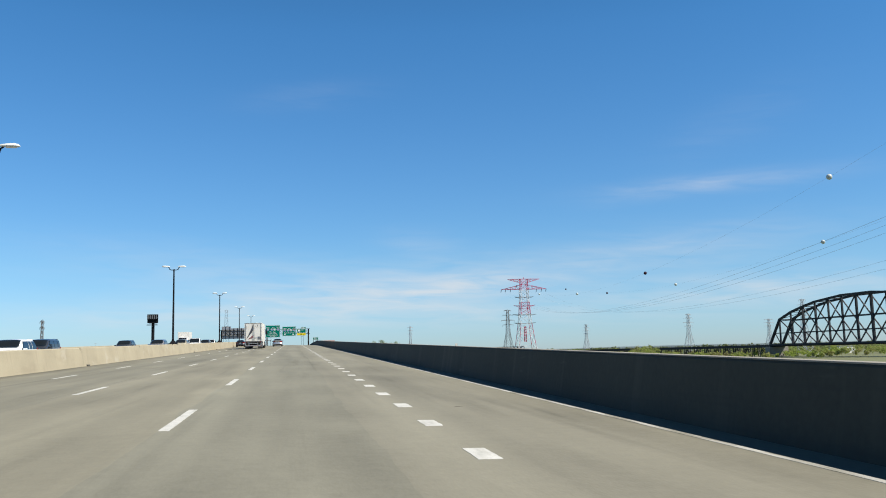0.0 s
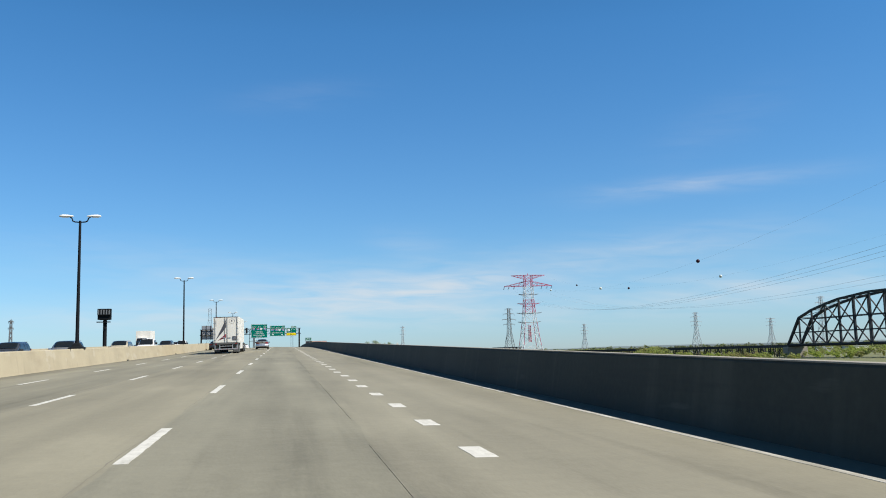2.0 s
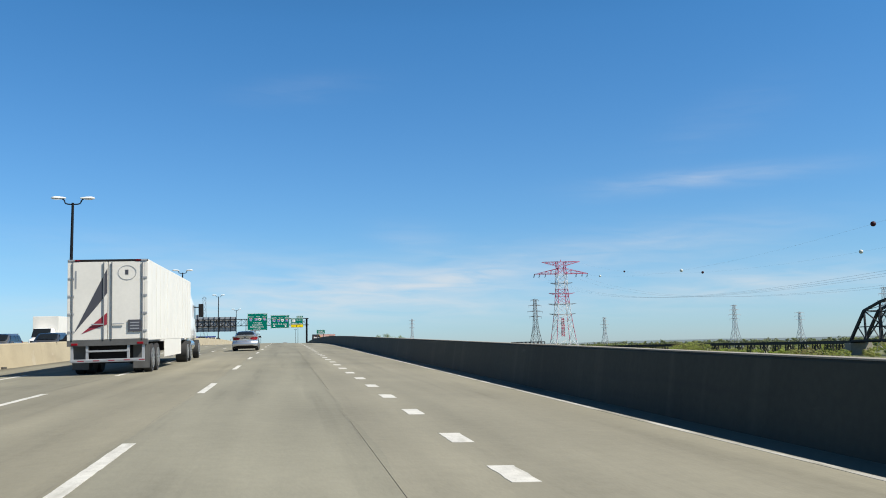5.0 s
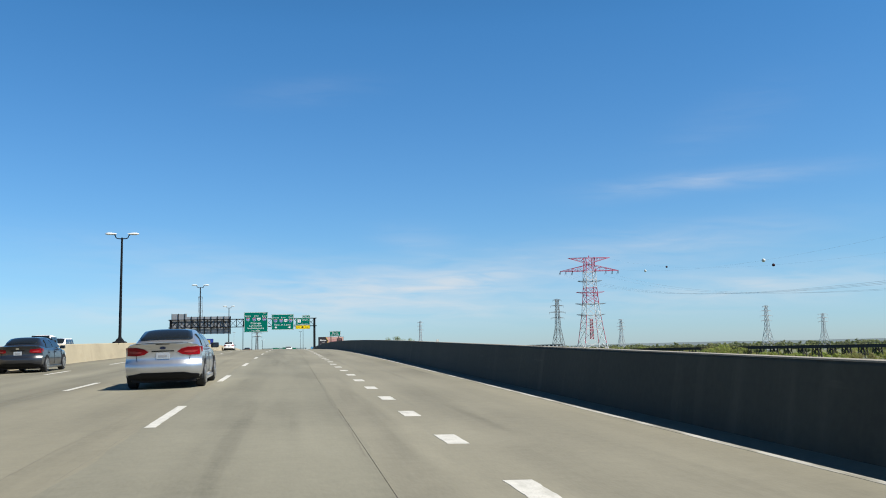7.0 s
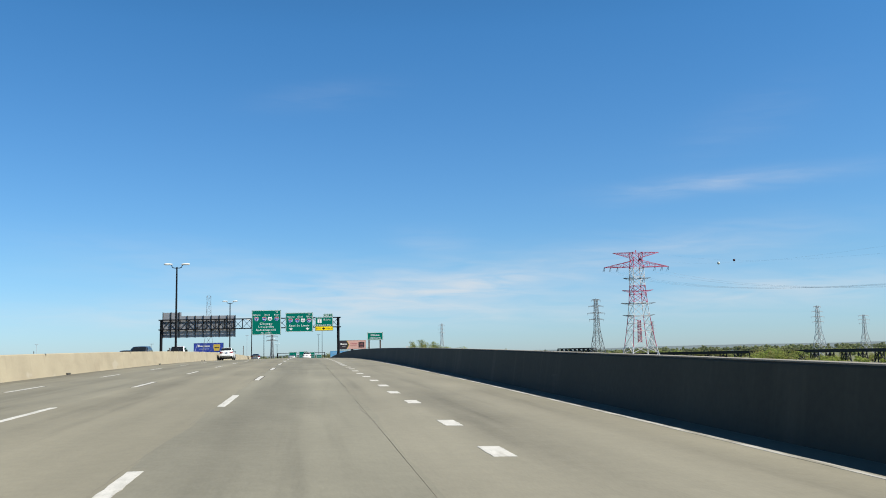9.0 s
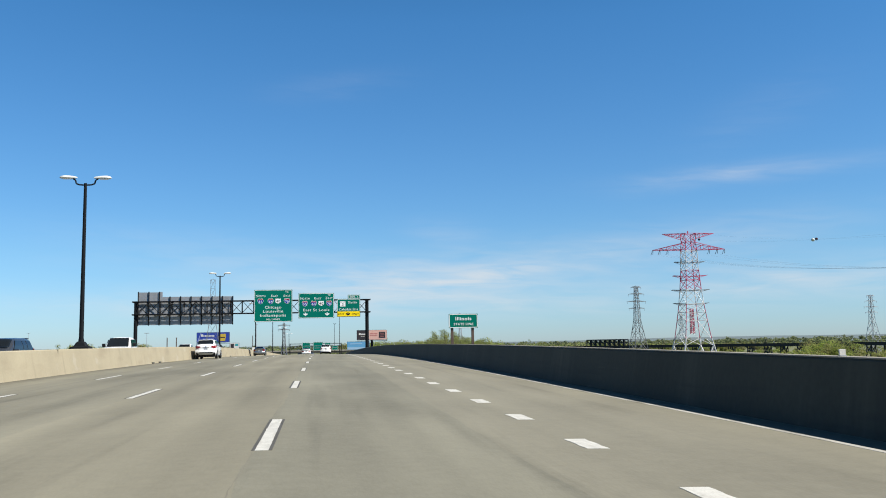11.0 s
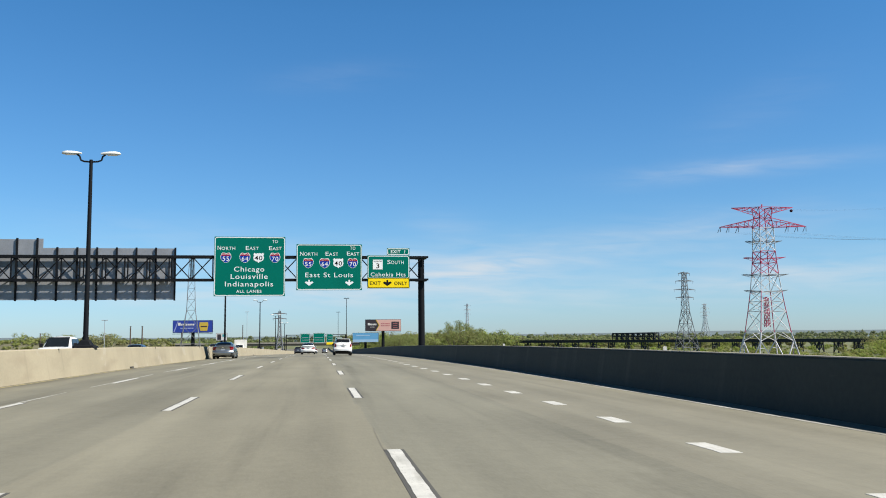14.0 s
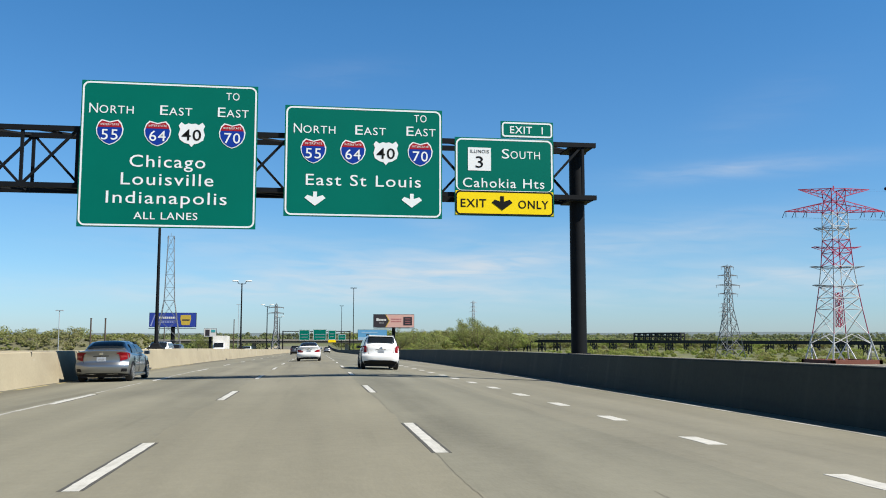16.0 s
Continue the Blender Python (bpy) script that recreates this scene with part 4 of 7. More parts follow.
def span(x_end, z_end, low, ylow=245.0, n=44, slope=0.140):
    k = (z_end - low) / (PY - ylow) ** 2
    return [Vector((x_end - slope * (PY - y), y, low + k * (y - ylow) ** 2)) for y in [PY - (PY + 150) * i / n for i in range(n + 1)]]


SHIELD = {154.4: (23.3, 270.0), 178.2: (23.2, 245.0)}
for x_end, (lo_, yl_) in SHIELD.items():
    wire(span(x_end, 53.5, lo_, yl_), 0.007, "shield_wire", "thin overhead ground wire carrying marker balls")
for x_end in (151.6, 155.0, 158.4, 174.6, 181.4):
    wire(span(x_end, 44.4, 14.6), 0.015, "conductor", "thick sagging power conductor of the river crossing")
for x, y, z, m in ((99.7, 243.0, 23.8, M_BALL_RED), (133.5, 287.5, 23.8, M_BALL_WHITE), (113.9, 348.5, 25.6, M_BALL_WHITE), (146.2, 394.0, 28.0, M_BALL_RED), (130.1, 455.5, 32.8, M_BALL_WHITE), (162.3, 503.0, 37.6, M_BALL_RED),
                   (87.0, 130.5, 24.9, M_BALL_WHITE), (118.0, 179.0, 24.0, M_BALL_WHITE), (146.5, 556.0, 44.0, M_BALL_RED)):
    xe = 154.4 if abs(154.4 - 0.140 * (PY - y) - x) < abs(178.2 - 0.140 * (PY - y) - x) else 178.2
    b = bmesh.new()
    bmesh.ops.create_icosphere(b, subdivisions=3, radius=0.47)
    ob = new("marker_ball", mesh_from("marker_ball", b, m, True))
    lo_, yl_ = SHIELD[xe]
    ob.location = (xe - 0.140 * (PY - y), y, lo_ + (53.5 - lo_) * ((y - yl_) / (PY - yl_)) ** 2)
    tagged(ob, "white aviation marker ball on an overhead wire" if m is M_BALL_WHITE else "dark red aviation marker ball on an overhead wire", "marker ball", "marker balls")


# ---------------------------------------------------------------- railway bridge and trestle on the right
def truss_bridge(x0, x1, ya, yb, deck, rise):
    """Through truss with a curved top chord: portal ends at ya and yb, planes at x0 and x1."""
    t = thing("railway_truss_bridge", pose(0, 0, 0), "dark steel railway truss bridge with a curved top chord", "bridge")
    n = 14
    step = (yb - ya) / n
    RISE = (0.0, 0.59, 0.74, 0.84, 0.92, 0.96, 1.0, 1.0)

    def top(i):
        return deck + rise * RISE[min(i, n - i)]

    for x in (x0, x1):
        part("bottom_chord", add_bar(bmesh.new(), (x, ya, deck), (x, yb, deck), 1.5, 1.2), M_RUST, t)
        for i in range(1, n - 1):
            part("top_chord", add_bar(bmesh.new(), (x, ya + i * step, top(i)), (x, ya + (i + 1) * step, top(i + 1)), 1.4), M_RUST, t)
        for i, j in ((0, 1), (n, n - 1)):
            part("end_post", add_bar(bmesh.new(), (x, ya + i * step, deck), (x, ya + j * step, top(j)), 1.5), M_RUST, t)
        for i in range(1, n):
            part("vertical", add_bar(bmesh.new(), (x, ya + i * step, deck), (x, ya + i * step, top(i)), 0.95), M_RUST, t)
        # crossed diagonals over every second panel point
        for i in range(1, n - 1, 2):
            for a, c in ((i, i + 2), (i + 2, i)):
                if c < n and a < n:
                    part("diagonal", add_bar(bmesh.new(), (x, ya + a * step, top(a)), (x, ya + c * step, deck), 0.62), M_RUST, t)
        for i in (0, n - 1):
            lo, hi = (1, 0) if i == 0 else (n - 1, n)
            part("diagonal", add_bar(bmesh.new(), (x, ya + (lo + hi) / 2 * step, (deck + top(lo)) / 2), (x, ya + lo * step, deck), 0.5), M_RUST, t)
        for share, first in ((0.27, 0), (0.56, 1)):
            za = deck + rise * share
            ends = [ya + (first + (0.45 if first == 0 else 0.0)) * step, yb - (first + (0.45 if first == 0 else 0.0)) * step]
            part("strut", add_bar(bmesh.new(), (x, ends[0], za), (x, ends[1], za), 0.55), M_RUST, t)
    b = bmesh.new()
    for i in range(1, n):
        y = ya + i * step
        add_bar(b, (x0, y, top(i)), (x1, y, top(i)), 0.5)
        if i < n - 1:
            add_bar(b, (x0, y, top(i)), (x1, y + step, top(i + 1)), 0.3)
            add_bar(b, (x1, y, top(i)), (x0, y + step, top(i + 1)), 0.3)
    part("top_bracing", b, M_RUST, t)
    b = bmesh.new()
    for i in range(n + 1):
        add_box(b, x0, x1, ya + i * step - 0.3, ya + i * step + 0.3, deck - 1.3, deck - 0.2)
    add_box(b, x0 + 0.8, x1 - 0.8, ya, yb, deck - 0.25, deck + 0.45)
    part("deck", b, M_RUST, t)
    for y in (ya, yb):
        part("pier", boxm(x0 - 2.5, x1 + 2.5, y - 3.2, y + 3.2, GROUND - 1, deck - 1.4, 0.4), M_GREYWALL, t, "stone pier")
        part("bearing", boxm(x0 - 0.6, x1 + 0.6, y - 0.8, y + 0.8, deck - 1.45, deck - 0.6), M_RUST, t)
    return t


truss_bridge(349.5, 359.5, 391.0, 597.0, 2.6, 30.6)
line = [(354.5, 597), (358, 640), (355, 700), (340, 765), (312, 825), (267, 880), (223, 931), (180, 975), (143, 1010), (95, 1045), (40, 1075)]
tr = thing("railway_trestle", pose(0, 0, 0), "long low dark steel railway trestle curving away over the plain", "bridge")
for (xa, ya), (xb, yb) in zip(line, line[1:]):
    L = math.hypot(xb - xa, yb - ya)
    nn = max(2, round(L / 14))
    ux, uy = (xb - xa) / L, (yb - ya) / L
    q = Matrix(((ux, -uy, 0, xa), (uy, ux, 0, ya), (0, 0, 1, 0), (0, 0, 0, 1)))
    part("girder", boxm(-0.4, L + 0.4, -2.4, 2.4, 0.6, 2.5, 0.0, q), M_RUST, tr)
    b = boxm(0, L, -2.7, 2.7, 2.52, 2.75, 0.0, q)
    for s in (-2.6, 2.6):
        add_box(b, 0, L, s - 0.05, s + 0.05, 3.55, 3.68, 0.0, q)
        for i in range(int(L / 3)):
            add_box(b, i * 3, i * 3 + 0.12, s - 0.05, s + 0.05, 2.75, 3.6, 0.0, q)
    part("deck_and_railing", b, M_RUST, tr)
    for i in range(nn):
        u = L * (i + 0.25) / nn
        b = bmesh.new()
        for du in (0, 3.2):
            for v in (-1, 1):
                add_bar(b, q @ Vector((u + du, v * 1.8, 0.6)), q @ Vector((u + du, v * 2.8, GROUND - 0.6)), 0.5)
            add_bar(b, q @ Vector((u + du, -1.8, 0.4)), q @ Vector((u + du, 2.7, GROUND + 1)), 0.3)
            add_bar(b, q @ Vector((u + du, 1.8, 0.4)), q @ Vector((u + du, -2.7, GROUND + 1)), 0.3)
        for v in (-2.2, 2.2):
            add_bar(b, q @ Vector((u, v, 0.4)), q @ Vector((u + 3.2, v, GROUND + 0.5)), 0.3)
            add_bar(b, q @ Vector((u + 3.2, v, 0.4)), q @ Vector((u, v, GROUND + 0.5)), 0.3)
        part("bent", b, M_RUST, tr)
# a short pony truss set on the trestle
(xa, ya), (xb, yb) = (244, 907), (221, 933)
L = math.hypot(xb - xa, yb - ya)
ux, uy = (xb - xa) / L, (yb - ya) / L
q = Matrix(((ux, -uy, 0, xa), (uy, ux, 0, ya), (0, 0, 1, 0), (0, 0, 0, 1)))
pt = thing("deck_truss_span", pose(0, 0, 0), "short dark through-truss span on the railway trestle", "bridge")
for v in (-2.9, 2.9):
    b = bmesh.new()
    for i in range(9):
        u = L * i / 8
        add_bar(b, q @ Vector((u, v, 2.6)), q @ Vector((u, v, 7.4)), 0.75)
        if i < 8:
            add_bar(b, q @ Vector((u, v, 2.8)), q @ Vector((u + L / 8, v, 7.2)), 0.45)
            add_bar(b, q @ Vector((u, v, 7.4)), q @ Vector((u + L / 8, v, 7.4)), 0.9)
            add_bar(b, q @ Vector((u, v, 5.2)), q @ Vector((u + L / 8, v, 5.2)), 0.7)
    part("side_truss", b, M_RUST, pt)
b = bmesh.new()
for i in range(9):
    u = L * i / 8
    add_bar(b, q @ Vector((u, -2.9, 7.3)), q @ Vector((u, 2.9, 7.3)), 0.5)
part("top_struts", b, M_RUST, pt)


# ---------------------------------------------------------------- billboards, far gantry, overpass
def billboard(x, y, w, z0, h, yaw, label, cat="billboard", post_mat=None, col=1.3):
    t = thing("billboard", pose(x, y, GROUND, 0, 0, yaw), label, cat, "billboards")
    zz = z0 - GROUND
    part("frame", boxm(-w / 2, w / 2, -0.25, 0.45, zz, zz + h, 0.04), M_BLACK, t)
    part("catwalk", boxm(-w / 2, w / 2, -1.0, -0.25, zz - 0.5, zz - 0.35), M_BLACK, t)
    part("torsion_beam", add_bar(bmesh.new(), (-w * 0.4, 0.6, zz + 0.3), (w * 0.4, 0.6, zz + 0.3), 0.7, 0.7, 10), M_BLACK, t)
    part("column", add_bar(bmesh.new(), (0, 0.6, -0.8), (0, 0.6, zz + 0.5), col, col * 0.92, 14), post_mat or M_BLACK, t)
    return t, zz


def panel(t, x0, x1, z0, z1, m, name="artwork", d=0.0):
    part(name, boxm(x0, x1, -0.30 - d, -0.256 - d, z0, z1), m, t)


bbm = {k: material("print_" + k, c, 0.5, vary=0.05, scale=0.7) for k, c in dict(blue=(0.015, 0.038, 0.255), gold=(0.465, 0.315, 0.038), pink=(0.54, 0.315, 0.27), dark=(0.022, 0.015, 0.019), sky=(0.09, 0.27, 0.465), orange=(0.54, 0.195, 0.022), teal=(0.038, 0.262, 0.285), pale=(0.54, 0.525, 0.51), haze=(0.255, 0.39, 0.525), lilac=(0.225, 0.255, 0.465), rose=(0.375, 0.12, 0.12)).items()}
t, z = billboard(-43.9, 618, 13.6, 8.7, 4.3, 0, "blue roadside billboard with pale writing and a gold figure panel")
panel(t, -6.7, 6.7, z + 0.1, z + 4.2, bbm["blue"])
fig = [(2.3, 3.6), (5.2, 3.6), (5.3, 2.4), (4.9, 0.6), (2.6, 0.6), (2.2, 2.4)]
part("figure_panel", add_poly(bmesh.new(), [(x, -0.306, z + q) for x, q in fig], (0, -1, 0), 0.04), bbm["gold"], t, "gold printed panel")
panel(t, 2.7, 4.9, z + 1.9, z + 2.3, bbm["dark"], "writing_bar", 0.06)
x = -5.0
for w in (0.9, 0.35, 0.5, 0.3, 0.55, 0.4, 0.5, 0.3, 0.6):
    panel(t, x, x + w, z + 2.5, z + (3.5 if w > 0.8 else 3.1), bbm["pale"], "writing_bar", 0.05)
    x += w + 0.14
x = -4.2
for w in (0.5, 0.4, 0.6, 0.35, 0.7, 0.4, 0.5):
    panel(t, x, x + w, z + 1.3, z + 1.7, bbm["lilac"], "writing_bar", 0.05)
    x += w + 0.16
part("stripe", add_poly(bmesh.new(), [(-6.5, -0.306, z + 0.3), (-6.1, -0.306, z + 0.3), (-4.9, -0.306, z + 4.1), (-5.1, -0.306, z + 4.1)], (0, -1, 0), 0.02), bbm["lilac"], t)
t, z = billboard(25.2, 650, 14.2, 8.9, 4.6, 0, "dark and pink roadside billboard with small writing bars")
panel(t, -7.0, 7.0, z + 0.1, z + 4.5, bbm["pink"])
add = part("artwork", add_poly(bmesh.new(), [(-7.0, -0.31, z + 0.1), (-3.0, -0.31, z + 0.1), (-1.7, -0.31, z + 2.3), (-3.0, -0.31, z + 4.5), (-7.0, -0.31, z + 4.5)], (0, -1, 0), 0.04), bbm["dark"], t)
part("artwork", add_poly(bmesh.new(), [(-3.0, -0.312, z + 0.1), (-2.7, -0.312, z + 0.1), (-1.4, -0.312, z + 2.3), (-2.7, -0.312, z + 4.5), (-3.0, -0.312, z + 4.5), (-1.7, -0.312, z + 2.3)], (0, -1, 0), 0.04), bbm["gold"], t, "gold chevron edge")
x = -6.1
for w in (0.8, 0.4, 0.45, 0.4, 0.45, 0.4):
    panel(t, x, x + w, z + 2.3, z + (3.2 if w > 0.7 else 2.95), bbm["pale"], "writing_bar", 0.10)
    x += w + 0.1
panel(t, -5.2, -3.4, z + 1.5, z + 1.65, bbm["pale"], "writing_bar", 0.10)
for q in (2.75, 1.95):
    x = -0.9
    for w in (0.5, 0.7, 0.4, 0.8, 0.5):
        panel(t, x, x + w, z + q, z + q + 0.34, bbm["rose"], "writing_bar", 0.05)
        x += w + 0.14
panel(t, 3.3, 6.3, z + 0.8, z + 3.7, bbm["dark"], "emblem_panel", 0.05)
for q in (3.0, 2.2, 1.4):
    panel(t, 3.9, 5.7, z + q - 0.1, z + q + 0.1, bbm["rose"], "writing_bar", 0.10)
t, z = billboard(21.0, 700, 11.8, 4.2, 4.3, 0, "pale blue billboard low beside the road")
panel(t, -5.8, 5.8, z + 0.1, z + 4.2, bbm["sky"])
panel(t, -4.4, 2.0, z + 2.9, z + 3.3, bbm["haze"], "writing_bar", 0.05)
panel(t, -5.8, 5.8, z + 0.1, z + 1.3, bbm["haze"], "artwork", 0.02)
t, z = billboard(-44.0, 712, 5.0, 5.6, 3.4, 0, "small pale billboard with dark and teal art beyond the highway")
panel(t, -2.4, 2.4, z + 0.1, z + 3.3, bbm["pale"])
panel(t, -1.9, -0.2, z + 0.4, z + 2.9, bbm["dark"], "artwork", 0.05)
panel(t, 0.4, 2.1, z + 1.8, z + 2.9, bbm["teal"], "artwork", 0.05)
t, z = billboard(-28.5, 203.6, 2.2, 9.6, 1.9, 0, "dark steel sign box with louvres on a black pole", col=0.7)
part("back_box", boxm(-1.1, 1.1, -0.5, 0.3, z + 0.75, z + 1.85, 0.05), M_BLACK, t)
for i in range(5):
    part("louvre", boxm(-1.0 + i * 0.44, -0.8 + i * 0.44, -0.53, -0.5, z + 0.9, z + 1.7), M_LATTICE, t)

far = thing("far_sign_gantry", pose(0, 700, 1.0), "distant gantry with four green guide signs", "sign gantry")
for x in (-14.5, 12.0):
    part("post", add_bar(bmesh.new(), (x, 0, -8), (x, 0, 7.0), 0.5, 0.5, 10), M_BLACK, far)
for zz in (5.2, 6.6):
    part("beam", boxm(-14.6, 12.1, -0.2, 0.2, zz, zz + 0.3), M_BLACK, far)
for x0, x1, z0, z1, m in ((-8.2, -4.0, 3.2, 7.4, M_GREEN), (-2.6, 2.6, 3.2, 7.6, M_GREEN), (3.4, 6.4, 3.4, 7.2, M_GREEN), (7.2, 10.4, 3.2, 5.6, M_GREEN)):
    sg = part("sign_panel", boxm(x0, x1, -0.45, -0.35, z0, z1, 0.02), m, far, "green guide sign")
    part("border", outline(rounded(x0 + 0.08, x1 - 0.08, z0 + 0.08, z1 - 0.08, 0.3), rounded(x0 + 0.17, x1 - 0.17, z0 + 0.17, z1 - 0.17, 0.25), -0.45, 0.01), M_WHITE, sg)
    for k in range(2):
        part("writing_bar", boxm(x0 + 0.7, x1 - 0.7, -0.46, -0.452, z0 + 1.2 + k * 1.1, z0 + 1.38 + k * 1.1), M_STEEL, sg)
part("sign_panel", boxm(3.4, 6.4, -0.46, -0.352, 2.4, 3.4, 0.02), M_YELLOW, far, "yellow exit-only strip")
op = thing("overpass", pose(0, 790, 0), "distant dark overpass crossing the highway", "bridge")
zz = -2.2
part("girder", boxm(-150, 22, -5, 5, zz + 4.4, zz + 5.6), M_SHADED, op)
part("parapet", boxm(-150, 22, -5.2, -4.9, zz + 5.6, zz + 6.4), M_GREYWALL, op)
for x in (-140, -95, -58, -32, 14):
    part("pier", boxm(x - 0.9, x + 0.9, -3, 3, GROUND - 1, zz + 4.6, 0.05), M_GREYWALL, op)

for x, y, top in ((-49.8, 560, 10.2), (-53.0, 560, 10.2), (-101, 640, 9), (-60, 700, 13), (-34, 705, 12.5), (-128, 640, 11)):
    t = thing("utility_pole", pose(x, y, GROUND), "slim dark wooden utility pole on the plain", "utility pole", "utility poles")
    part("pole", add_bar(bmesh.new(), (0, 0, -0.5), (0, 0, top - GROUND), 0.42, 0.34, 8), M_WOOD, t)
    part("cap", boxm(-0.2, 0.2, -0.2, 0.2, top - GROUND - 0.1, top - GROUND + 0.05), M_WOOD, t)


def small_building(x, y, w, d, h, m, label):
    t = thing("building", pose(x, y, GROUND, 0, 0, 12), label, "building", "far buildings")
    part("wall", boxm(-w / 2, w / 2, -d / 2, d / 2, -0.8, h, 0.05), m, t)
    part("roof", boxm(-w / 2 - 0.4, w / 2 + 0.4, -d / 2 - 0.4, d / 2 + 0.4, h, h + 0.5, 0.05), M_ALU, t)
    for i in range(int(w / 4)):
        wx = -w / 2 + 2 + i * 4
        part("window", boxm(wx - 0.7, wx + 0.7, -d / 2 - 0.04, -d / 2 - 0.005, h * 0.4, h * 0.75), M_GLASS, t)


M_SHED = material("white_metal_siding", (0.508, 0.508, 0.485), 0.6, vary=0.08, scale=0.5)
M_SHED2 = material("rust_brown_siding", (0.18, 0.09, 0.068), 0.7, vary=0.2, scale=0.3)
for x, y, w, d, h, m, lb in ((560, 690, 30, 14, 6.5, M_SHED, "long white shed by the river"), (610, 640, 22, 14, 7.5, M_SHED, "white house by the river"), (640, 700, 34, 16, 5.5, M_SHED2, "brown shed by the river"), (690, 640, 26, 14, 8, M_SHED, "white building by the river"), (520, 760, 20, 12, 6, M_SHED, "white shed among the trees")):
    small_building(x, y, w, d, h, m, lb)


# ---------------------------------------------------------------- grassy bank that carries a side road on the left
def bank_z(x, y):
    """Height of the bank: a long ridge whose crest lies near y = 652."""
    crest = 11.6 * min(max((-46.0 - x) / 12.0, 0.0), 1.0) + 0.5 * noise.noise((x / 30, 3, 0))
    f = 1 - min(abs(y - 652.0) / 46.0, 1.0)
    f = max(0.0, min(f * 1.12, 1.0))
    return GROUND - 0.3 + crest * f * f * (3 - 2 * f)


bm = bmesh.new()
rows = []
for i in range(81):
    x = -42.0 - 4.0 * i
    rows.append([bm.verts.new((x, 604 + 4 * j, bank_z(x, 604 + 4 * j) + 0.22 * noise.noise((x / 5, (604 + 4 * j) / 5, 1)))) for j in range(25)])
for a, b in zip(rows, rows[1:]):
    for j in range(24):
        bm.faces.new((a[j], a[j + 1], b[j + 1], b[j]))
M_BANK = material("dry_olive_grass_bank", (0.108, 0.104, 0.058), 0.95, vary=0.3, scale=0.08, fine=1.5)
bank = tagged(new("embankment", mesh_from("embankment", bm, M_BANK, True)), "long smooth olive grass bank carrying a side road", "bank", kind="structure")
bm = bmesh.new()
for i in range(40):
    x = -98.0 - 4.0 * i
    add_bar(bm, (x, 649, bank_z(x, 649) + 0.55), (x - 4.0, 649, bank_z(x - 4.0, 649) + 0.55), 0.12, 0.5)
    add_bar(bm, (x, 649.1, bank_z(x, 649) - 0.2), (x, 649.1, bank_z(x, 649) + 0.5), 0.15)
rail = thing("guard_rail", pose(0, 0, 0), "pale metal guard rail along the top of the grass bank", "guard rail")
part("rail", bm, M_LUMINAIRE, rail)


# ---------------------------------------------------------------- trees and scrub
def leaf_cloud(rng, blobs, count, size):
    """Leaf triangles scattered in a set of ellipsoid clumps (centre, radii)."""
    k = len(blobs)
    ix = rng.integers(0, k, count)
    c = np.array([b[0] for b in blobs])[ix]
    r = np.array([b[1] for b in blobs])[ix]
    d = rng.normal(size=(count, 3))
    d /= np.linalg.norm(d, axis=1)[:, None]
    rad = rng.uniform(0.35, 1.0, count) ** 0.6
    p = c + d * r * rad[:, None]
    a = rng.normal(size=(count, 3))
    a /= np.linalg.norm(a, axis=1)[:, None]
    a -= 0.7 * (a * d).sum(1)[:, None] * d
    a /= np.linalg.norm(a, axis=1)[:, None]
    b = np.cross(a, d + 0.01)
    b /= np.linalg.norm(b, axis=1)[:, None]
    s = (size * rng.uniform(0.6, 1.4, count))[:, None]
    quad = np.stack([p - a * s, p + b * s * 0.6, p + a * s, p - b * s * 0.6], 1)
    return quad.reshape(-1, 3)


def quads_mesh(name, verts, mat):
    n = len(verts) // 4
    me = bpy.data.meshes.new(name)
    me.vertices.add(n * 4)
    me.vertices.foreach_set("co", np.asarray(verts, dtype=np.float32).ravel())
    me.loops.add(n * 4)
    me.loops.foreach_set("vertex_index", np.arange(n * 4, dtype=np.int32))
    me.polygons.add(n)
    me.polygons.foreach_set("loop_start", np.arange(0, n * 4, 4, dtype=np.int32))
    me.update()
    me.validate()
    me.materials.append(mat)
    return me


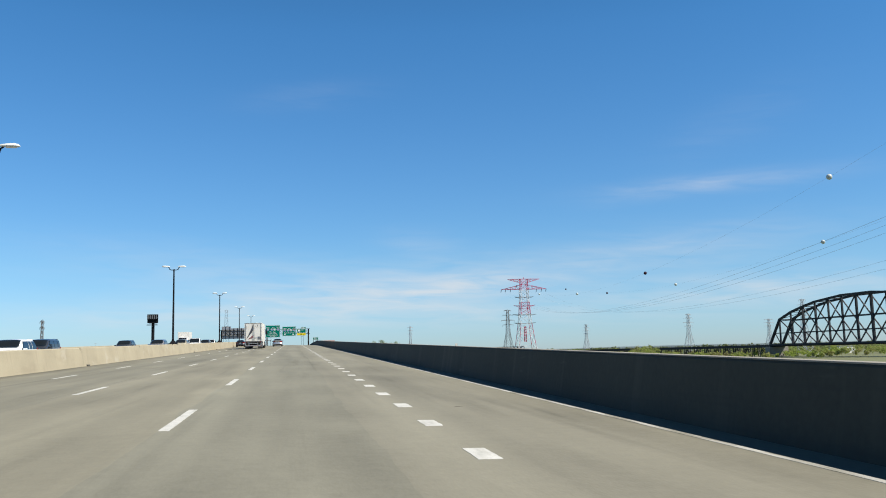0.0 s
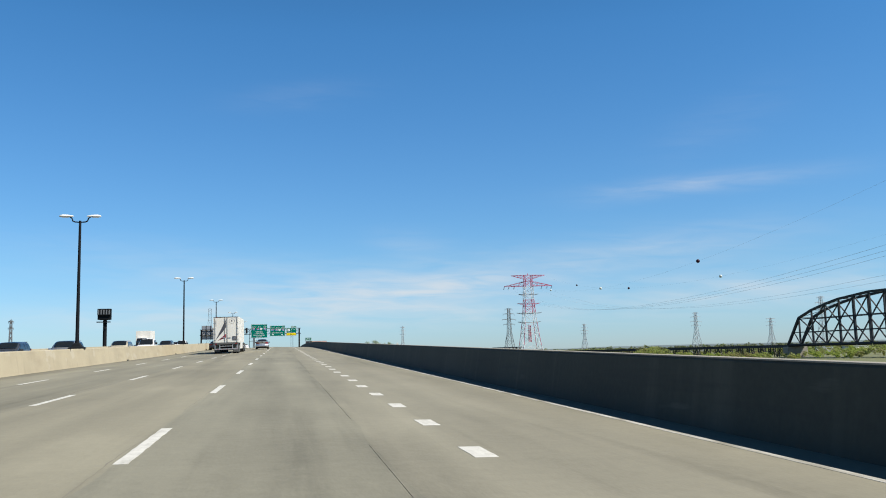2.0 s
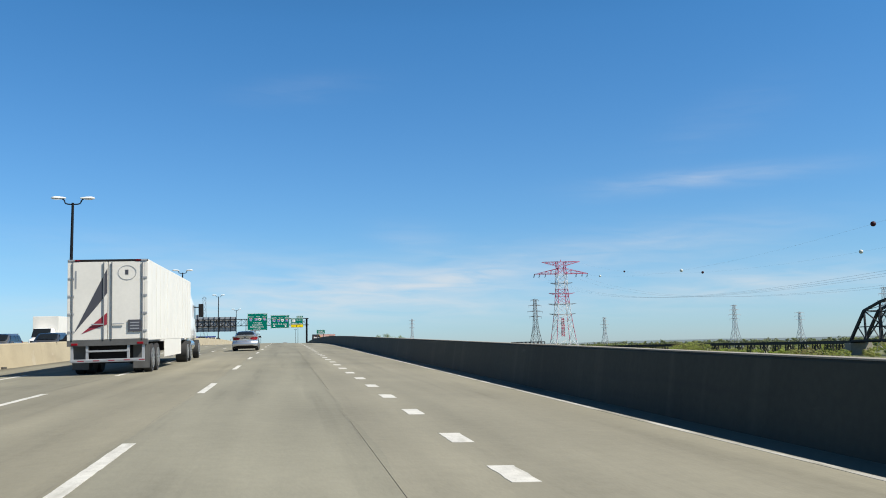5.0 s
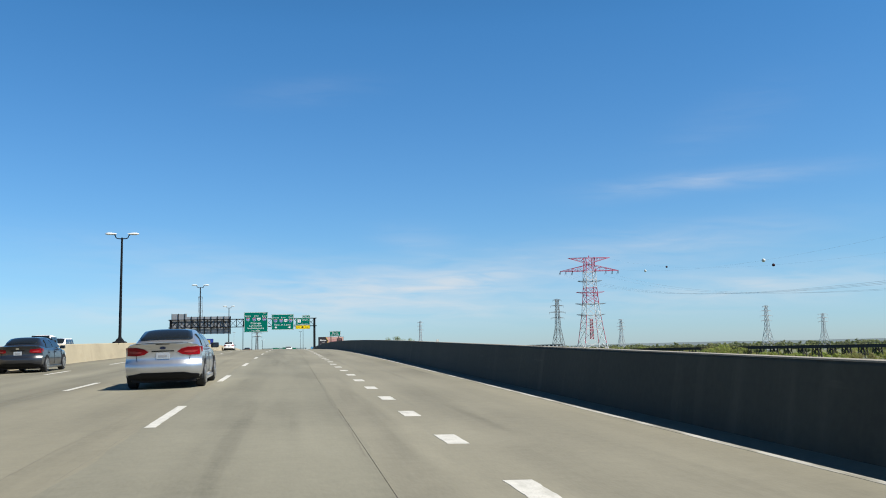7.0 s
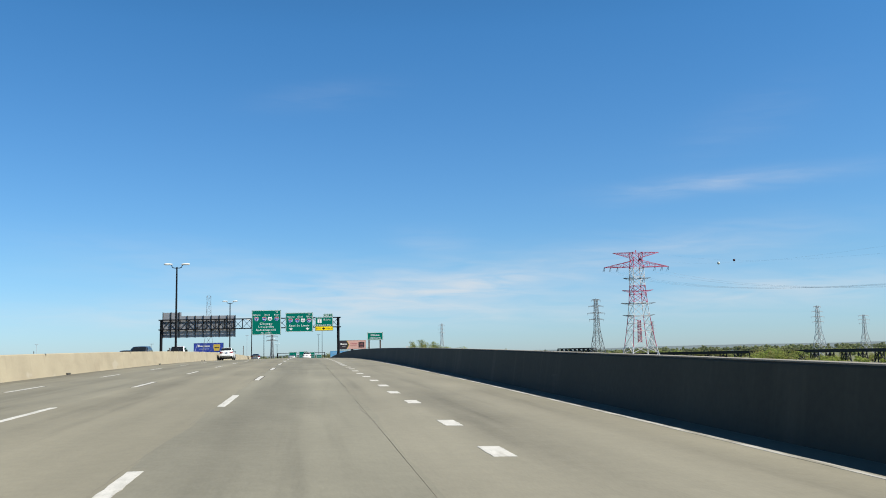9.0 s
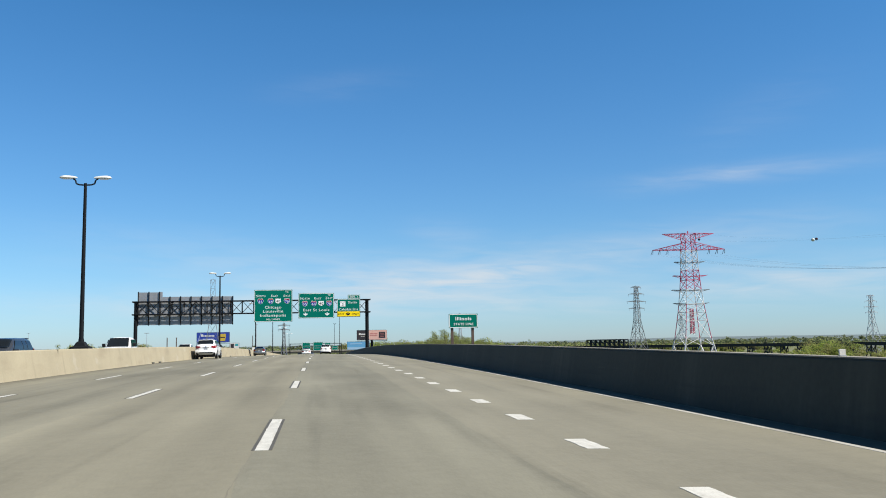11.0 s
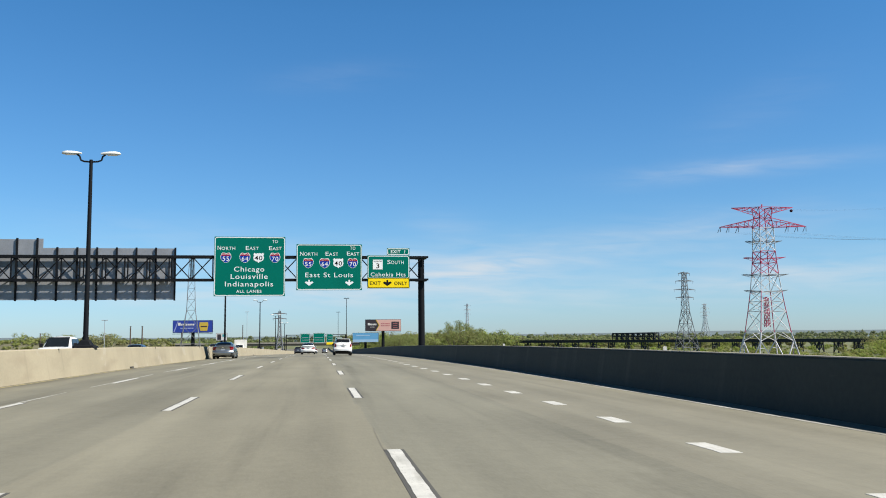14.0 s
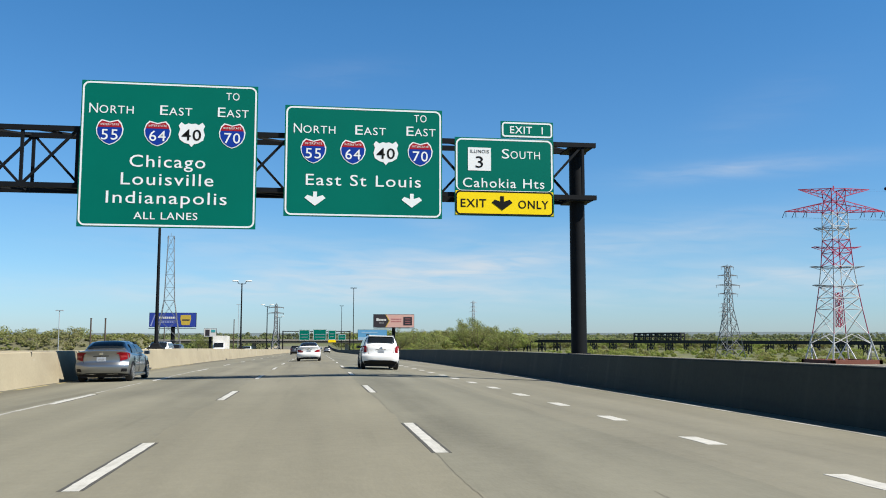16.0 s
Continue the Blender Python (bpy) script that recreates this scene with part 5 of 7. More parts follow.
def make_tree(seed, h, spread, leaves, size, mat):
    rng = np.random.default_rng(seed)
    t = thing("tree", pose(0, 0, 0), "broad early-spring tree with thin yellow-green leaves", "tree", "trees on the plain")
    b = bmesh.new()
    add_bar(b, (0, 0, -0.5), (0, 0, h * 0.35), h * 0.045, h * 0.03, 8)
    tips = []
    for i in range(9):
        a = i * 2.4 + rng.uniform(0, 0.6)
        z0 = h * rng.uniform(0.16, 0.34)
        mid = Vector((math.cos(a) * spread * 0.45, math.sin(a) * spread * 0.45, h * rng.uniform(0.42, 0.6)))
        end = Vector((math.cos(a) * spread * rng.uniform(0.6, 0.95), math.sin(a) * spread * rng.uniform(0.6, 0.95), h * rng.uniform(0.55, 0.92)))
        add_bar(b, (0, 0, z0), mid, h * 0.022, h * 0.013, 6)
        add_bar(b, mid, end, h * 0.013, h * 0.004, 5)
        tips.append((tuple(end), (spread * 0.34, spread * 0.34, h * 0.13)))
        tips.append((tuple(mid.lerp(end, 0.4)), (spread * 0.3, spread * 0.3, h * 0.12)))
        for j in range(3):
            e2 = end + Vector(rng.normal(size=3)) * spread * 0.28
            add_bar(b, mid.lerp(end, 0.5), e2, h * 0.007, h * 0.002, 4)
            tips.append((tuple(e2), (spread * 0.22, spread * 0.22, h * 0.09)))
    add_bar(b, (0, 0, h * 0.3), (spread * 0.05, 0, h * 0.9), h * 0.026, h * 0.005, 6)
    tips.append(((spread * 0.05, 0, h * 0.88), (spread * 0.35, spread * 0.35, h * 0.12)))
    part("trunk", b, M_BARK, t)
    cr = new("crown", quads_mesh("crown", leaf_cloud(rng, tips, leaves, size), mat))
    cr.parent = t
    return t


kinds = [make_tree(11 + i, 16, 6.5, 6500, 0.17, M_FOLIAGE) for i in range(3)]
first = True
rng = np.random.default_rng(5)
places = []
# big trees at the end of the trestle and along both sides of the far road
for x, y, h in ((113, 985, 22), (128, 1000, 19), (98, 975, 17), (88, 960, 14), (124, 955, 13), (76, 940, 15), (66, 915, 14), (58, 900, 15), (50, 880, 13), (42, 860, 12), (150, 1085, 13), (165, 1075, 13), (105, 1040, 15), (200, 1080, 13),
                (230, 1110, 13), (-50, 560, 6), (-134, 700, 13), (-160, 690, 12), (-46, 720, 12), (-200, 760, 12), (-230, 720, 11),
                (103, 845, 14), (111, 850, 13), (87, 822, 21), (80, 815, 17), (300, 1000, 9), (350, 980, 8), (420, 900, 8), (36, 640, 10), (44, 700, 12), (52, 760, 13)):
    places.append((x, y, h))
for i, (x, y, h) in enumerate(places):
    s = h / 16
    m = pose(x, y, bank_z(x, y) - 0.1 if -370 < x < -46 and 604 < y < 700 else GROUND, 0, 0, rng.uniform(0, 360)) @ Matrix.Diagonal((s * rng.uniform(0.9, 1.3), s * rng.uniform(0.9, 1.3), s, 1))
    if i < 3:
        kinds[i].matrix_basis = m
    else:
        c = copy_thing(kinds[i % 3], Matrix())
        c.matrix_basis = m


def scrub(name, boxes, label, mat, leaf, per, seed, base=None):
    """A belt of bushes and low trees: clumps over areas (x0, x1, y0, y1, count, height low, high)."""
    rng = np.random.default_rng(seed)
    out = []
    for x0, x1, y0, y1, n, ha, hb in boxes:
        for _ in range(n):
            x, y, h = rng.uniform(x0, x1), rng.uniform(y0, y1), rng.uniform(ha, hb)
            w = h * rng.uniform(0.45, 0.9)
            z0 = base(x, y) if base else GROUND
            blobs = [((x + rng.normal() * w * 0.45, y + rng.normal() * w * 0.45, z0 + h * rng.uniform(0.25, 0.82)), (w * 0.5, w * 0.5, h * rng.uniform(0.15, 0.3))) for _ in range(5)]
            out.append(leaf_cloud(rng, blobs, per, leaf * (0.7 + h / 20)))
    return tagged(new(name, quads_mesh(name, np.concatenate(out), mat)), label, "scrub", kind="stuff")


scrub("bushes", [(289, 295, 690, 708, 9, 8.0, 10.4), (300, 307, 716, 736, 8, 8.5, 10.8), (309, 315, 742, 756, 6, 8.5, 11.0), (195, 330, 470, 640, 70, 2.5, 5.4), (150, 260, 560, 700, 60, 2.5, 5.8), (60, 150, 600, 800, 60, 3, 7), (20, 60, 560, 900, 60, 4, 8), (330, 480, 520, 700, 50, 3, 6), (150, 420, 640, 920, 230, 2.5, 5.6)], "yellow-green bushes and low trees on the river plain", M_BUSH, 0.25, 650, 3)
scrub("roadside_bushes", [(-70, -33, 400, 620, 34, 3, 6.5), (-160, -60, 420, 700, 70, 3.5, 7.5), (-300, -150, 500, 900, 60, 5, 9)], "olive bushes and low trees beside the opposite carriageway", M_BUSH, 0.23, 800, 4)
scrub("woods", [(20, 420, 1050, 1500, 420, 8, 11.5), (420, 1100, 850, 1600, 520, 5.5, 8.5), (-500, -40, 850, 1500, 420, 7, 12), (-900, -300, 700, 1500, 200, 7, 12)], "broad belts of early spring woods across the plain", M_WOODS, 0.82, 180, 6)
scrub("tall_woods", [(28, 136, 930, 1045, 110, 11, 17.5), (136, 178, 1045, 1110, 34, 10.5, 14.5), (175, 420, 1010, 1100, 140, 7.5, 10.5)], "dense olive early spring woods at the end of the trestle", M_FOLIAGE, 0.33, 1200, 12)
scrub("far_woods", [(-1800, 2600, 1600, 3000, 1500, 11, 17)], "far hazy woods toward the skyline", M_FAR, 1.5, 70, 8)
scrub("bank_scrub", [(420, 760, 560, 780, 160, 4, 8)], "mixed scrub and trees on the river bank by the bridge", M_BUSH, 0.32, 330, 9)
M_BANK_BUSH = leafy("bank_brush", ((0.0, (0.265, 0.23, 0.135)), (1.0, (0.34, 0.385, 0.115)), (0.4, (0.28, 0.275, 0.125)), (0.7, (0.29, 0.325, 0.10))))
scrub("bank_brush", [(-220, -48, 610, 656, 1100, 0.9, 1.8), (-360, -220, 620, 660, 260, 0.9, 2.0), (-86, -74, 632, 652, 12, 3.4, 5.0), (-112, -90, 640, 660, 10, 3.0, 4.2), (-70, -48, 612, 640, 30, 2.0, 3.4)], "low olive-brown brush covering the grass bank", M_BANK_BUSH, 0.26, 210, 21, bank_z)


# ---------------------------------------------------------------- vehicles
FLANK = [(0.0, 0.86), (0.05, 0.93), (0.12, 0.965), (0.2, 0.98), (0.28, 0.99), (0.36, 0.996), (0.44, 1.0), (0.5, 1.0), (0.57, 0.998), (0.64, 0.995), (0.71, 0.99), (0.78, 0.985), (0.85, 0.978), (0.91, 0.968), (0.96, 0.952), (1.0, 0.93)]


def ring(y, w, zb, zs, zt, crown=0.02, inset=0.86):
    """A closed body section: sill, flank, shoulder, deck."""
    half = [(w * s, zb + (zs - zb) * f) for f, s in FLANK] + [(w * inset, zs + (zt - zs) * 0.75), (w * inset * 0.86, zt), (w * 0.5, zt + crown * 0.7), (w * 0.2, zt + crown)]
    return [Vector((x, y, z)) for x, z in half] + [Vector((-x, y, z)) for x, z in half[::-1]]


def cab_ring(y, wb, wr, zb, zt):
    half = [(wb, zb), (wb * 0.97 + wr * 0.03, zb + (zt - zb) * 0.1), (wb * 0.52 + wr * 0.51, zb + (zt - zb) * 0.52), (wr * 1.03, zt - 0.10 * min(1, (zt - zb) * 2)), (wr * 0.985, zt - 0.045), (wr * 0.9, zt - 0.012), (wr * 0.55, zt + 0.012), (0, zt + 0.02)]
    return [Vector((x, y, z)) for x, z in half] + [Vector((-x, y, z)) for x, z in half[-2::-1]]


def lerp_table(tab, z):
    for (a, u), (b, v) in zip(tab, tab[1:]):
        if z <= b:
            return u + (v - u) * max(0.0, (z - a) / (b - a))
    return tab[-1][1]


def tail(tab, corner, W, x, z):
    """How far forward the rear skin lies at (x, z)."""
    return lerp_table(tab, z) + corner * (abs(x) / W) ** 4


def body_mesh(rings, tab, corner, W, depth=0.8):
    """Loft with a gridded, sculpted rear face."""
    bm = bmesh.new()
    rows = [[bm.verts.new(p) for p in r] for r in rings]
    n = len(rows[0])
    for a, b in zip(rows, rows[1:]):
        for i in range(n):
            bm.faces.new((a[i], a[(i + 1) % n], b[(i + 1) % n], b[i]))
    bm.faces.new(rows[-1][::-1])
    h, cols = n // 2, 10
    prev = None
    for i in range(h):
        a, b = rows[0][i], rows[0][n - 1 - i]
        line = [a] + [bm.verts.new(a.co.lerp(b.co, k / cols)) for k in range(1, cols)] + [b]
        if prev:
            for k in range(cols):
                bm.faces.new((prev[k], prev[k + 1], line[k + 1], line[k]))
        prev = line
    for v in bm.verts:
        if v.co.y < depth:
            v.co.y += (1 - v.co.y / depth) * tail(tab, corner, W, v.co.x, v.co.z)
    return bm


def patch(name, pts, tab, corner, W, mat, parent, label="", off=0.009, flip=1):
    """A plate that hugs the rear skin and, past the corner, the flank: outline (u, z), u along the skin."""
    b = bmesh.new()
    b.faces.new([b.verts.new((u, 0, z)) for u, z in pts])
    bmesh.ops.triangulate(b, faces=b.faces[:])
    us, zs = [p[0] for p in pts], [p[1] for p in pts]
    for axis, lo, hi, st in ((0, min(us), max(us), 0.07), (2, min(zs), max(zs), 0.05)):
        for k in range(1, int((hi - lo) / st) + 1):
            co = [0, 0, 0]
            co[axis] = lo + k * st
            no = [0, 0, 0]
            no[axis] = 1
            bmesh.ops.bisect_plane(b, geom=b.verts[:] + b.edges[:] + b.faces[:], plane_co=co, plane_no=no)
    edge = 0.86 * W
    for v in b.verts:
        u, z = v.co.x, v.co.z
        s, a = (1 if u >= 0 else -1) * flip, abs(u)
        if a <= edge:
            x, y, nx = a, tail(tab, corner, W, a, z), 0.6 * (a / edge) ** 3
        else:
            f = min(1, (a - edge) / 0.16)
            x, y, nx = W * (0.86 + 0.115 * f ** 0.7), tail(tab, corner, W, edge, z) + (a - edge) * 0.95, 0.6 + 0.4 * f
        v.co = (s * (x + off * nx), y - off * (1 - 0.5 * nx), z)
    bmesh.ops.recalc_face_normals(b, faces=b.faces)
    if sum((f.normal.y for f in b.faces)) > 0:
        bmesh.ops.reverse_faces(b, faces=b.faces[:])
    top = bmesh.ops.extrude_face_region(b, geom=b.faces[:])["geom"]
    for v in top:
        if isinstance(v, bmesh.types.BMVert):
            v.co.y += 0.05
            v.co.x *= 0.985
    return part(name, b, mat, parent, label, True)


def quad_plate(pts, off, mat, name, parent, label="", t=0.008):
    n = (Vector(pts[1]) - Vector(pts[0])).cross(Vector(pts[2]) - Vector(pts[0])).normalized()
    c = Vector(off)
    if n.dot(c) < 0:
        n = -n
    return part(name, add_poly(bmesh.new(), [Vector(p) + n * 0.004 for p in pts], n, t), mat, parent, label)


def wheel(t, x, y, r, w, side, rim=True):
    b = bmesh.new()
    add_wheel(b, r, w, x, y, r)
    es = [e for e in b.edges if len(e.link_faces) == 2 and any(len(f.verts) > 6 for f in e.link_faces)]
    bmesh.ops.bevel(b, geom=es, offset=0.025, segments=2, affect="EDGES")
    wh = part("wheel", b, M_TYRE, t, smooth=True)
    b = bmesh.new()
    xo = x + side * (w / 2 + 0.002)
    add_wheel(b, r * 0.66, 0.012, xo, y, r)
    part("rim_dish", b, M_TRIM, wh)
    b = bmesh.new()
    for k in range(10):
        a = k * math.pi / 5
        add_bar(b, (xo + side * 0.012, y, r), (xo + side * 0.008, y + math.cos(a) * r * 0.64, r + math.sin(a) * r * 0.64), 0.025, r * 0.12)
    for k in range(24):
        a, c = k * math.pi / 12, (k + 1) * math.pi / 12
        add_bar(b, (xo + side * 0.01, y + math.cos(a) * r * 0.65, r + math.sin(a) * r * 0.65), (xo + side * 0.01, y + math.cos(c) * r * 0.65, r + math.sin(c) * r * 0.65), 0.03)
    part("rim", b, M_RIM, wh)


SHAPES = {
    # length, half width, body stations (y, width share, sill, shoulder, deck), cabin (rear foot, rear roof, mid, front roof, front foot), belt, roof, rear foot height, rear profile (height, set-back), corner rounding
    "sedan": dict(L=4.55, W=0.91, body=[(0.0, 0.985, 0.24, 1.03, 1.08), (0.12, 0.99, 0.21, 1.035, 1.10), (0.34, 0.995, 0.19, 1.03, 1.105), (0.75, 1.0, 0.18, 1.01, 1.07), (1.6, 1.0, 0.17, 0.96, 1.0), (2.7, 1.0, 0.17, 0.94, 0.98), (3.4, 0.995, 0.18, 0.91, 0.98), (4.0, 0.97, 0.19, 0.85, 0.88), (4.38, 0.89, 0.24, 0.73, 0.76), (4.55, 0.72, 0.36, 0.60, 0.63)],
                  cab=(0.50, 1.32, 2.05, 2.70, 3.50), wb=0.835, wr=0.585, belt=0.98, roof=1.44, foot=1.09,
                  prof=[(0.22, 0.20), (0.32, 0.07), (0.42, 0.015), (0.56, 0.0), (0.62, 0.015), (0.66, 0.065), (0.72, 0.085), (0.9, 0.075), (1.0, 0.045), (1.06, 0.01), (1.1, 0.0), (1.2, 0.0)], corner=0.24, plate=0.80, apron=0.40),
    "suv": dict(L=4.65, W=0.92, body=[(0.0, 0.985, 0.30, 1.12, 1.19), (0.12, 0.99, 0.27, 1.12, 1.19), (0.34, 0.995, 0.25, 1.10, 1.17), (0.9, 1.0, 0.24, 1.07, 1.12), (1.8, 1.0, 0.23, 1.04, 1.08), (2.9, 1.0, 0.23, 1.03, 1.07), (3.5, 0.99, 0.24, 1.03, 1.09), (4.1, 0.97, 0.25, 0.99, 1.03), (4.45, 0.90, 0.30, 0.89, 0.93), (4.65, 0.76, 0.42, 0.75, 0.79)],
                cab=(0.13, 0.50, 1.4, 2.55, 3.35), wb=0.865, wr=0.665, belt=1.08, roof=1.68, foot=1.18,
                prof=[(0.28, 0.16), (0.4, 0.05), (0.5, 0.01), (0.68, 0.0), (0.73, 0.02), (0.77, 0.08), (0.9, 0.10), (1.05, 0.095), (1.15, 0.12), (1.25, 0.16)], corner=0.20, plate=0.89, apron=0.47),
    "van": dict(L=5.0, W=0.98, body=[(0.0, 0.98, 0.32, 1.05, 1.12), (0.12, 0.99, 0.30, 1.07, 1.13), (0.4, 0.995, 0.27, 1.08, 1.14), (1.5, 1.0, 0.25, 1.08, 1.12), (3.2, 1.0, 0.25, 1.06, 1.1), (3.9, 0.99, 0.26, 1.04, 1.1), (4.5, 0.97, 0.27, 0.98, 1.02), (4.85, 0.88, 0.34, 0.84, 0.88), (5.0, 0.78, 0.44, 0.74, 0.78)],
                cab=(0.10, 0.32, 1.7, 3.0, 4.05), wb=0.93, wr=0.74, belt=1.1, roof=1.8, foot=1.14,
                prof=[(0.3, 0.12), (0.5, 0.0), (0.7, 0.02), (1.2, 0.06)], corner=0.18, plate=0.92, apron=0.45),
}


def car(kind, m, mat, label, lamp, category="car", group="traffic on the near carriageway", extras=(), name=None):
    """lamp: outline of a tail lamp as (u, z) points along the skin."""
    S = SHAPES[kind]
    t = thing(name or ("sedan" if kind == "sedan" else "suv"), m, label, category, group)
    W, tab, cor = S["W"], S["prof"], S["corner"]
    part("body", body_mesh([ring(y, W * w, zb, zs, zt) for y, w, zb, zs, zt in S["body"]], tab, cor, W), mat, t, smooth=True)
    c0, c1, c2, c3, c4 = S["cab"]
    wb, wr, belt, roof, foot = S["wb"], S["wr"], S["belt"], S["roof"], S["foot"]
    sed = kind == "sedan"
    bulge = 0.05 if sed else 0.06
    st = [(c0, wb * 0.90, wb * 0.80, belt - 0.06, foot + 0.005), (c0 + (c1 - c0) * 0.25, wb * 0.95, wb * 0.56 + wr * 0.30, belt - 0.05, foot + (roof - foot) * 0.30 + bulge * 0.7), ((c0 + c1) / 2, wb * 0.98, (wb * 0.86 + wr) / 2 * 0.99, belt - 0.05, (foot + roof) / 2 + bulge), (c0 + (c1 - c0) * 0.78, wb * 0.99, wr * 1.02, belt - 0.05, foot + (roof - foot) * 0.80 + bulge * 0.5), (c1, wb, wr, belt - 0.05, roof - 0.03), ((c1 + c2) / 2, wb, wr * 1.015, belt - 0.05, roof - 0.008), (c2, wb, wr * 1.02, belt - 0.05, roof), (c3, wb, wr * 0.98, belt - 0.05, roof - 0.04),
          ((c3 + c4) / 2, wb * 0.98, wr * 1.12, belt - 0.05, (roof + belt) / 2 + 0.06), (c4, wb * 0.92, wb * 0.82, belt - 0.06, belt + 0.02)]
    if not sed:
        st[0] = (c0, wb * 0.90, wb * 0.82, foot - 0.03, foot + 0.005)
        st[1] = st[1][:3] + (foot - 0.04,) + st[1][4:]
    b = loft([cab_ring(*q) for q in st])
    for v in b.verts:
        if v.co.y < 0.8 and not sed:
            v.co.y += (1 - v.co.y / 0.8) * cor * (abs(v.co.x) / W) ** 4
    part("cabin", b, mat, t, smooth=True)

    def side_x(z):
        z0, h, w = belt - 0.05, roof - belt + 0.05, wr * 1.02
        return lerp_table([(z0, wb), (z0 + 0.1 * h, wb * 0.97 + w * 0.03), (z0 + 0.52 * h, wb * 0.52 + w * 0.51), (roof - 0.10, w * 1.03)], z)

    # rear and front glass, slightly proud of the cabin skin, with rounded corners
    for nm, ya, yb, za, zb_, bl in (("rear_window", c0, c1, foot, roof - 0.03, bulge), ("windscreen", c4, c3, belt + 0.02, roof - 0.04, 0.085)):
        rear = nm == "rear_window"
        lo, hi = (0.13, 0.90) if sed or not rear else (0.16, 0.80)
        b = bmesh.new()
        rows = []
        for k in range(9):
            g = k / 8
            f = lo + (hi - lo) * g
            arch = 4 * f * (1 - f)
            y, z = ya + (yb - ya) * f, za + 0.03 + (zb_ - za) * f + bl * arch
            wide = wb * 0.79 + (wr * 0.93 - wb * 0.79) * f
            wide *= 1 - 0.10 * (max(0, 0.16 - g) / 0.16) ** 2 - 0.10 * (max(0, g - 0.86) / 0.14) ** 2
            sgn = -1 if rear else 1
            rows.append([b.verts.new((wide * u, y + sgn * 0.012 - sgn * abs(u) ** 3 * 0.03, z + 0.012 - 0.03 * abs(u) ** 3)) for u in (-1, -0.8, -0.5, 0, 0.5, 0.8, 1)])
        for r0, r1 in zip(rows, rows[1:]):
            for i in range(6):
                b.faces.new((r0[i], r0[i + 1], r1[i + 1], r1[i]))
        ob = part(nm, b, M_GLASS, t, "dark tinted glass", True)
        md = ob.modifiers.new("thick", "SOLIDIFY")
        md.thickness, md.offset = 0.03, 0
    for s in (-1, 1):
        za = belt + 0.03
        zt = roof - 0.12
        y_b = c0 + 0.62
        spans = [((y_b, c1 + 0.06), (c2 - 0.04, c2 - 0.04)), ((c2 + 0.05, c2 + 0.05), (c3 + (c4 - c3) * 0.72, c3 + 0.02))]
        if not sed:
            spans = [((c0 + 0.28, c1 + 0.06), (c1 + 0.62, c1 + 0.62)), ((c1 + 0.72, c1 + 0.72), (c2 + 0.32, c2 + 0.32)), ((c2 + 0.42, c2 + 0.42), (c3 + (c4 - c3) * 0.72, c3 + 0.02))]
        for (b0, t0), (b1, t1) in spans:
            pb = bmesh.new()
            rows = []
            for f in (0.0, 0.28, 0.5, 0.75, 1.0):
                z = za + (zt - za) * f
                xo = side_x(z)
                ys = [b0 + (t0 - b0) * f, 0, b1 + (t1 - b1) * f]
                ys[1] = (ys[0] + ys[2]) / 2
                rows.append([[pb.verts.new((s * (xo + d), y, z)) for y in ys] for d in (0.012, -0.03)])
            for r0, r1 in zip(rows, rows[1:]):
                for k in range(2):
                    for j in range(2):
                        pb.faces.new((r0[j][k], r0[j][k + 1], r1[j][k + 1], r1[j][k]))
                for k in (0, 2):
                    pb.faces.new((r0[0][k], r0[1][k], r1[1][k], r1[0][k]))
            for r in (rows[0], rows[-1]):
                for k in range(2):
                    pb.faces.new((r[0][k], r[0][k + 1], r[1][k + 1], r[1][k]))
            part("side_window", pb, M_GLASS, t)
        # door seams, handles, mirror
        for y in (c2, c3 + 0.55, c1 - 0.1 if sed else c1 + 0.65):
            part("door_seam", boxm(s * (W - 0.012), s * (W + 0.003), y - 0.006, y + 0.006, 0.32, belt - 0.1), M_TRIM, t)
        for y in (c2 + 0.18, c2 - 0.85):
            part("door_handle", boxm(s * (W - 0.015), s * (W + 0.02), y, y + 0.16, belt - 0.19, belt - 0.155, 0.008), mat, t)
        mi = part("mirror", boxm(s * (W - 0.05), s * (W + 0.16), c3 + 0.42, c3 + 0.56, belt - 0.05, belt + 0.09, 0.035), M_TRIM if "dark_mirror" in extras else mat, t)
        part("mirror_glass", boxm(s * (W + 0.0), s * (W + 0.14), c3 + 0.412, c3 + 0.419, belt - 0.03, belt + 0.07), M_GLASS, mi)
        part("sill", boxm(s * (W - 0.1), s * (W - 0.005), 0.95, S["L"] - 1.2, S["body"][3][2] - 0.02, S["body"][3][2] + 0.07, 0.01), M_TRIM if not sed else mat, t)
        lp = patch("tail_lamp", lamp, tab, cor, W, M_LAMP_RED, t, "red tail lamp", 0.014, s)
        cu, cz = sum(p[0] for p in lamp) / len(lamp), sum(p[1] for p in lamp) / len(lamp)
        patch("reflector", [(cu + (u - cu) * 0.45 - 0.05, cz + (z - cz) * 0.30 - 0.02) for u, z in lamp], tab, cor, W, M_LAMP_PINK, lp, "paler lamp segment", 0.019, s)
        r = 0.325 if sed else 0.355
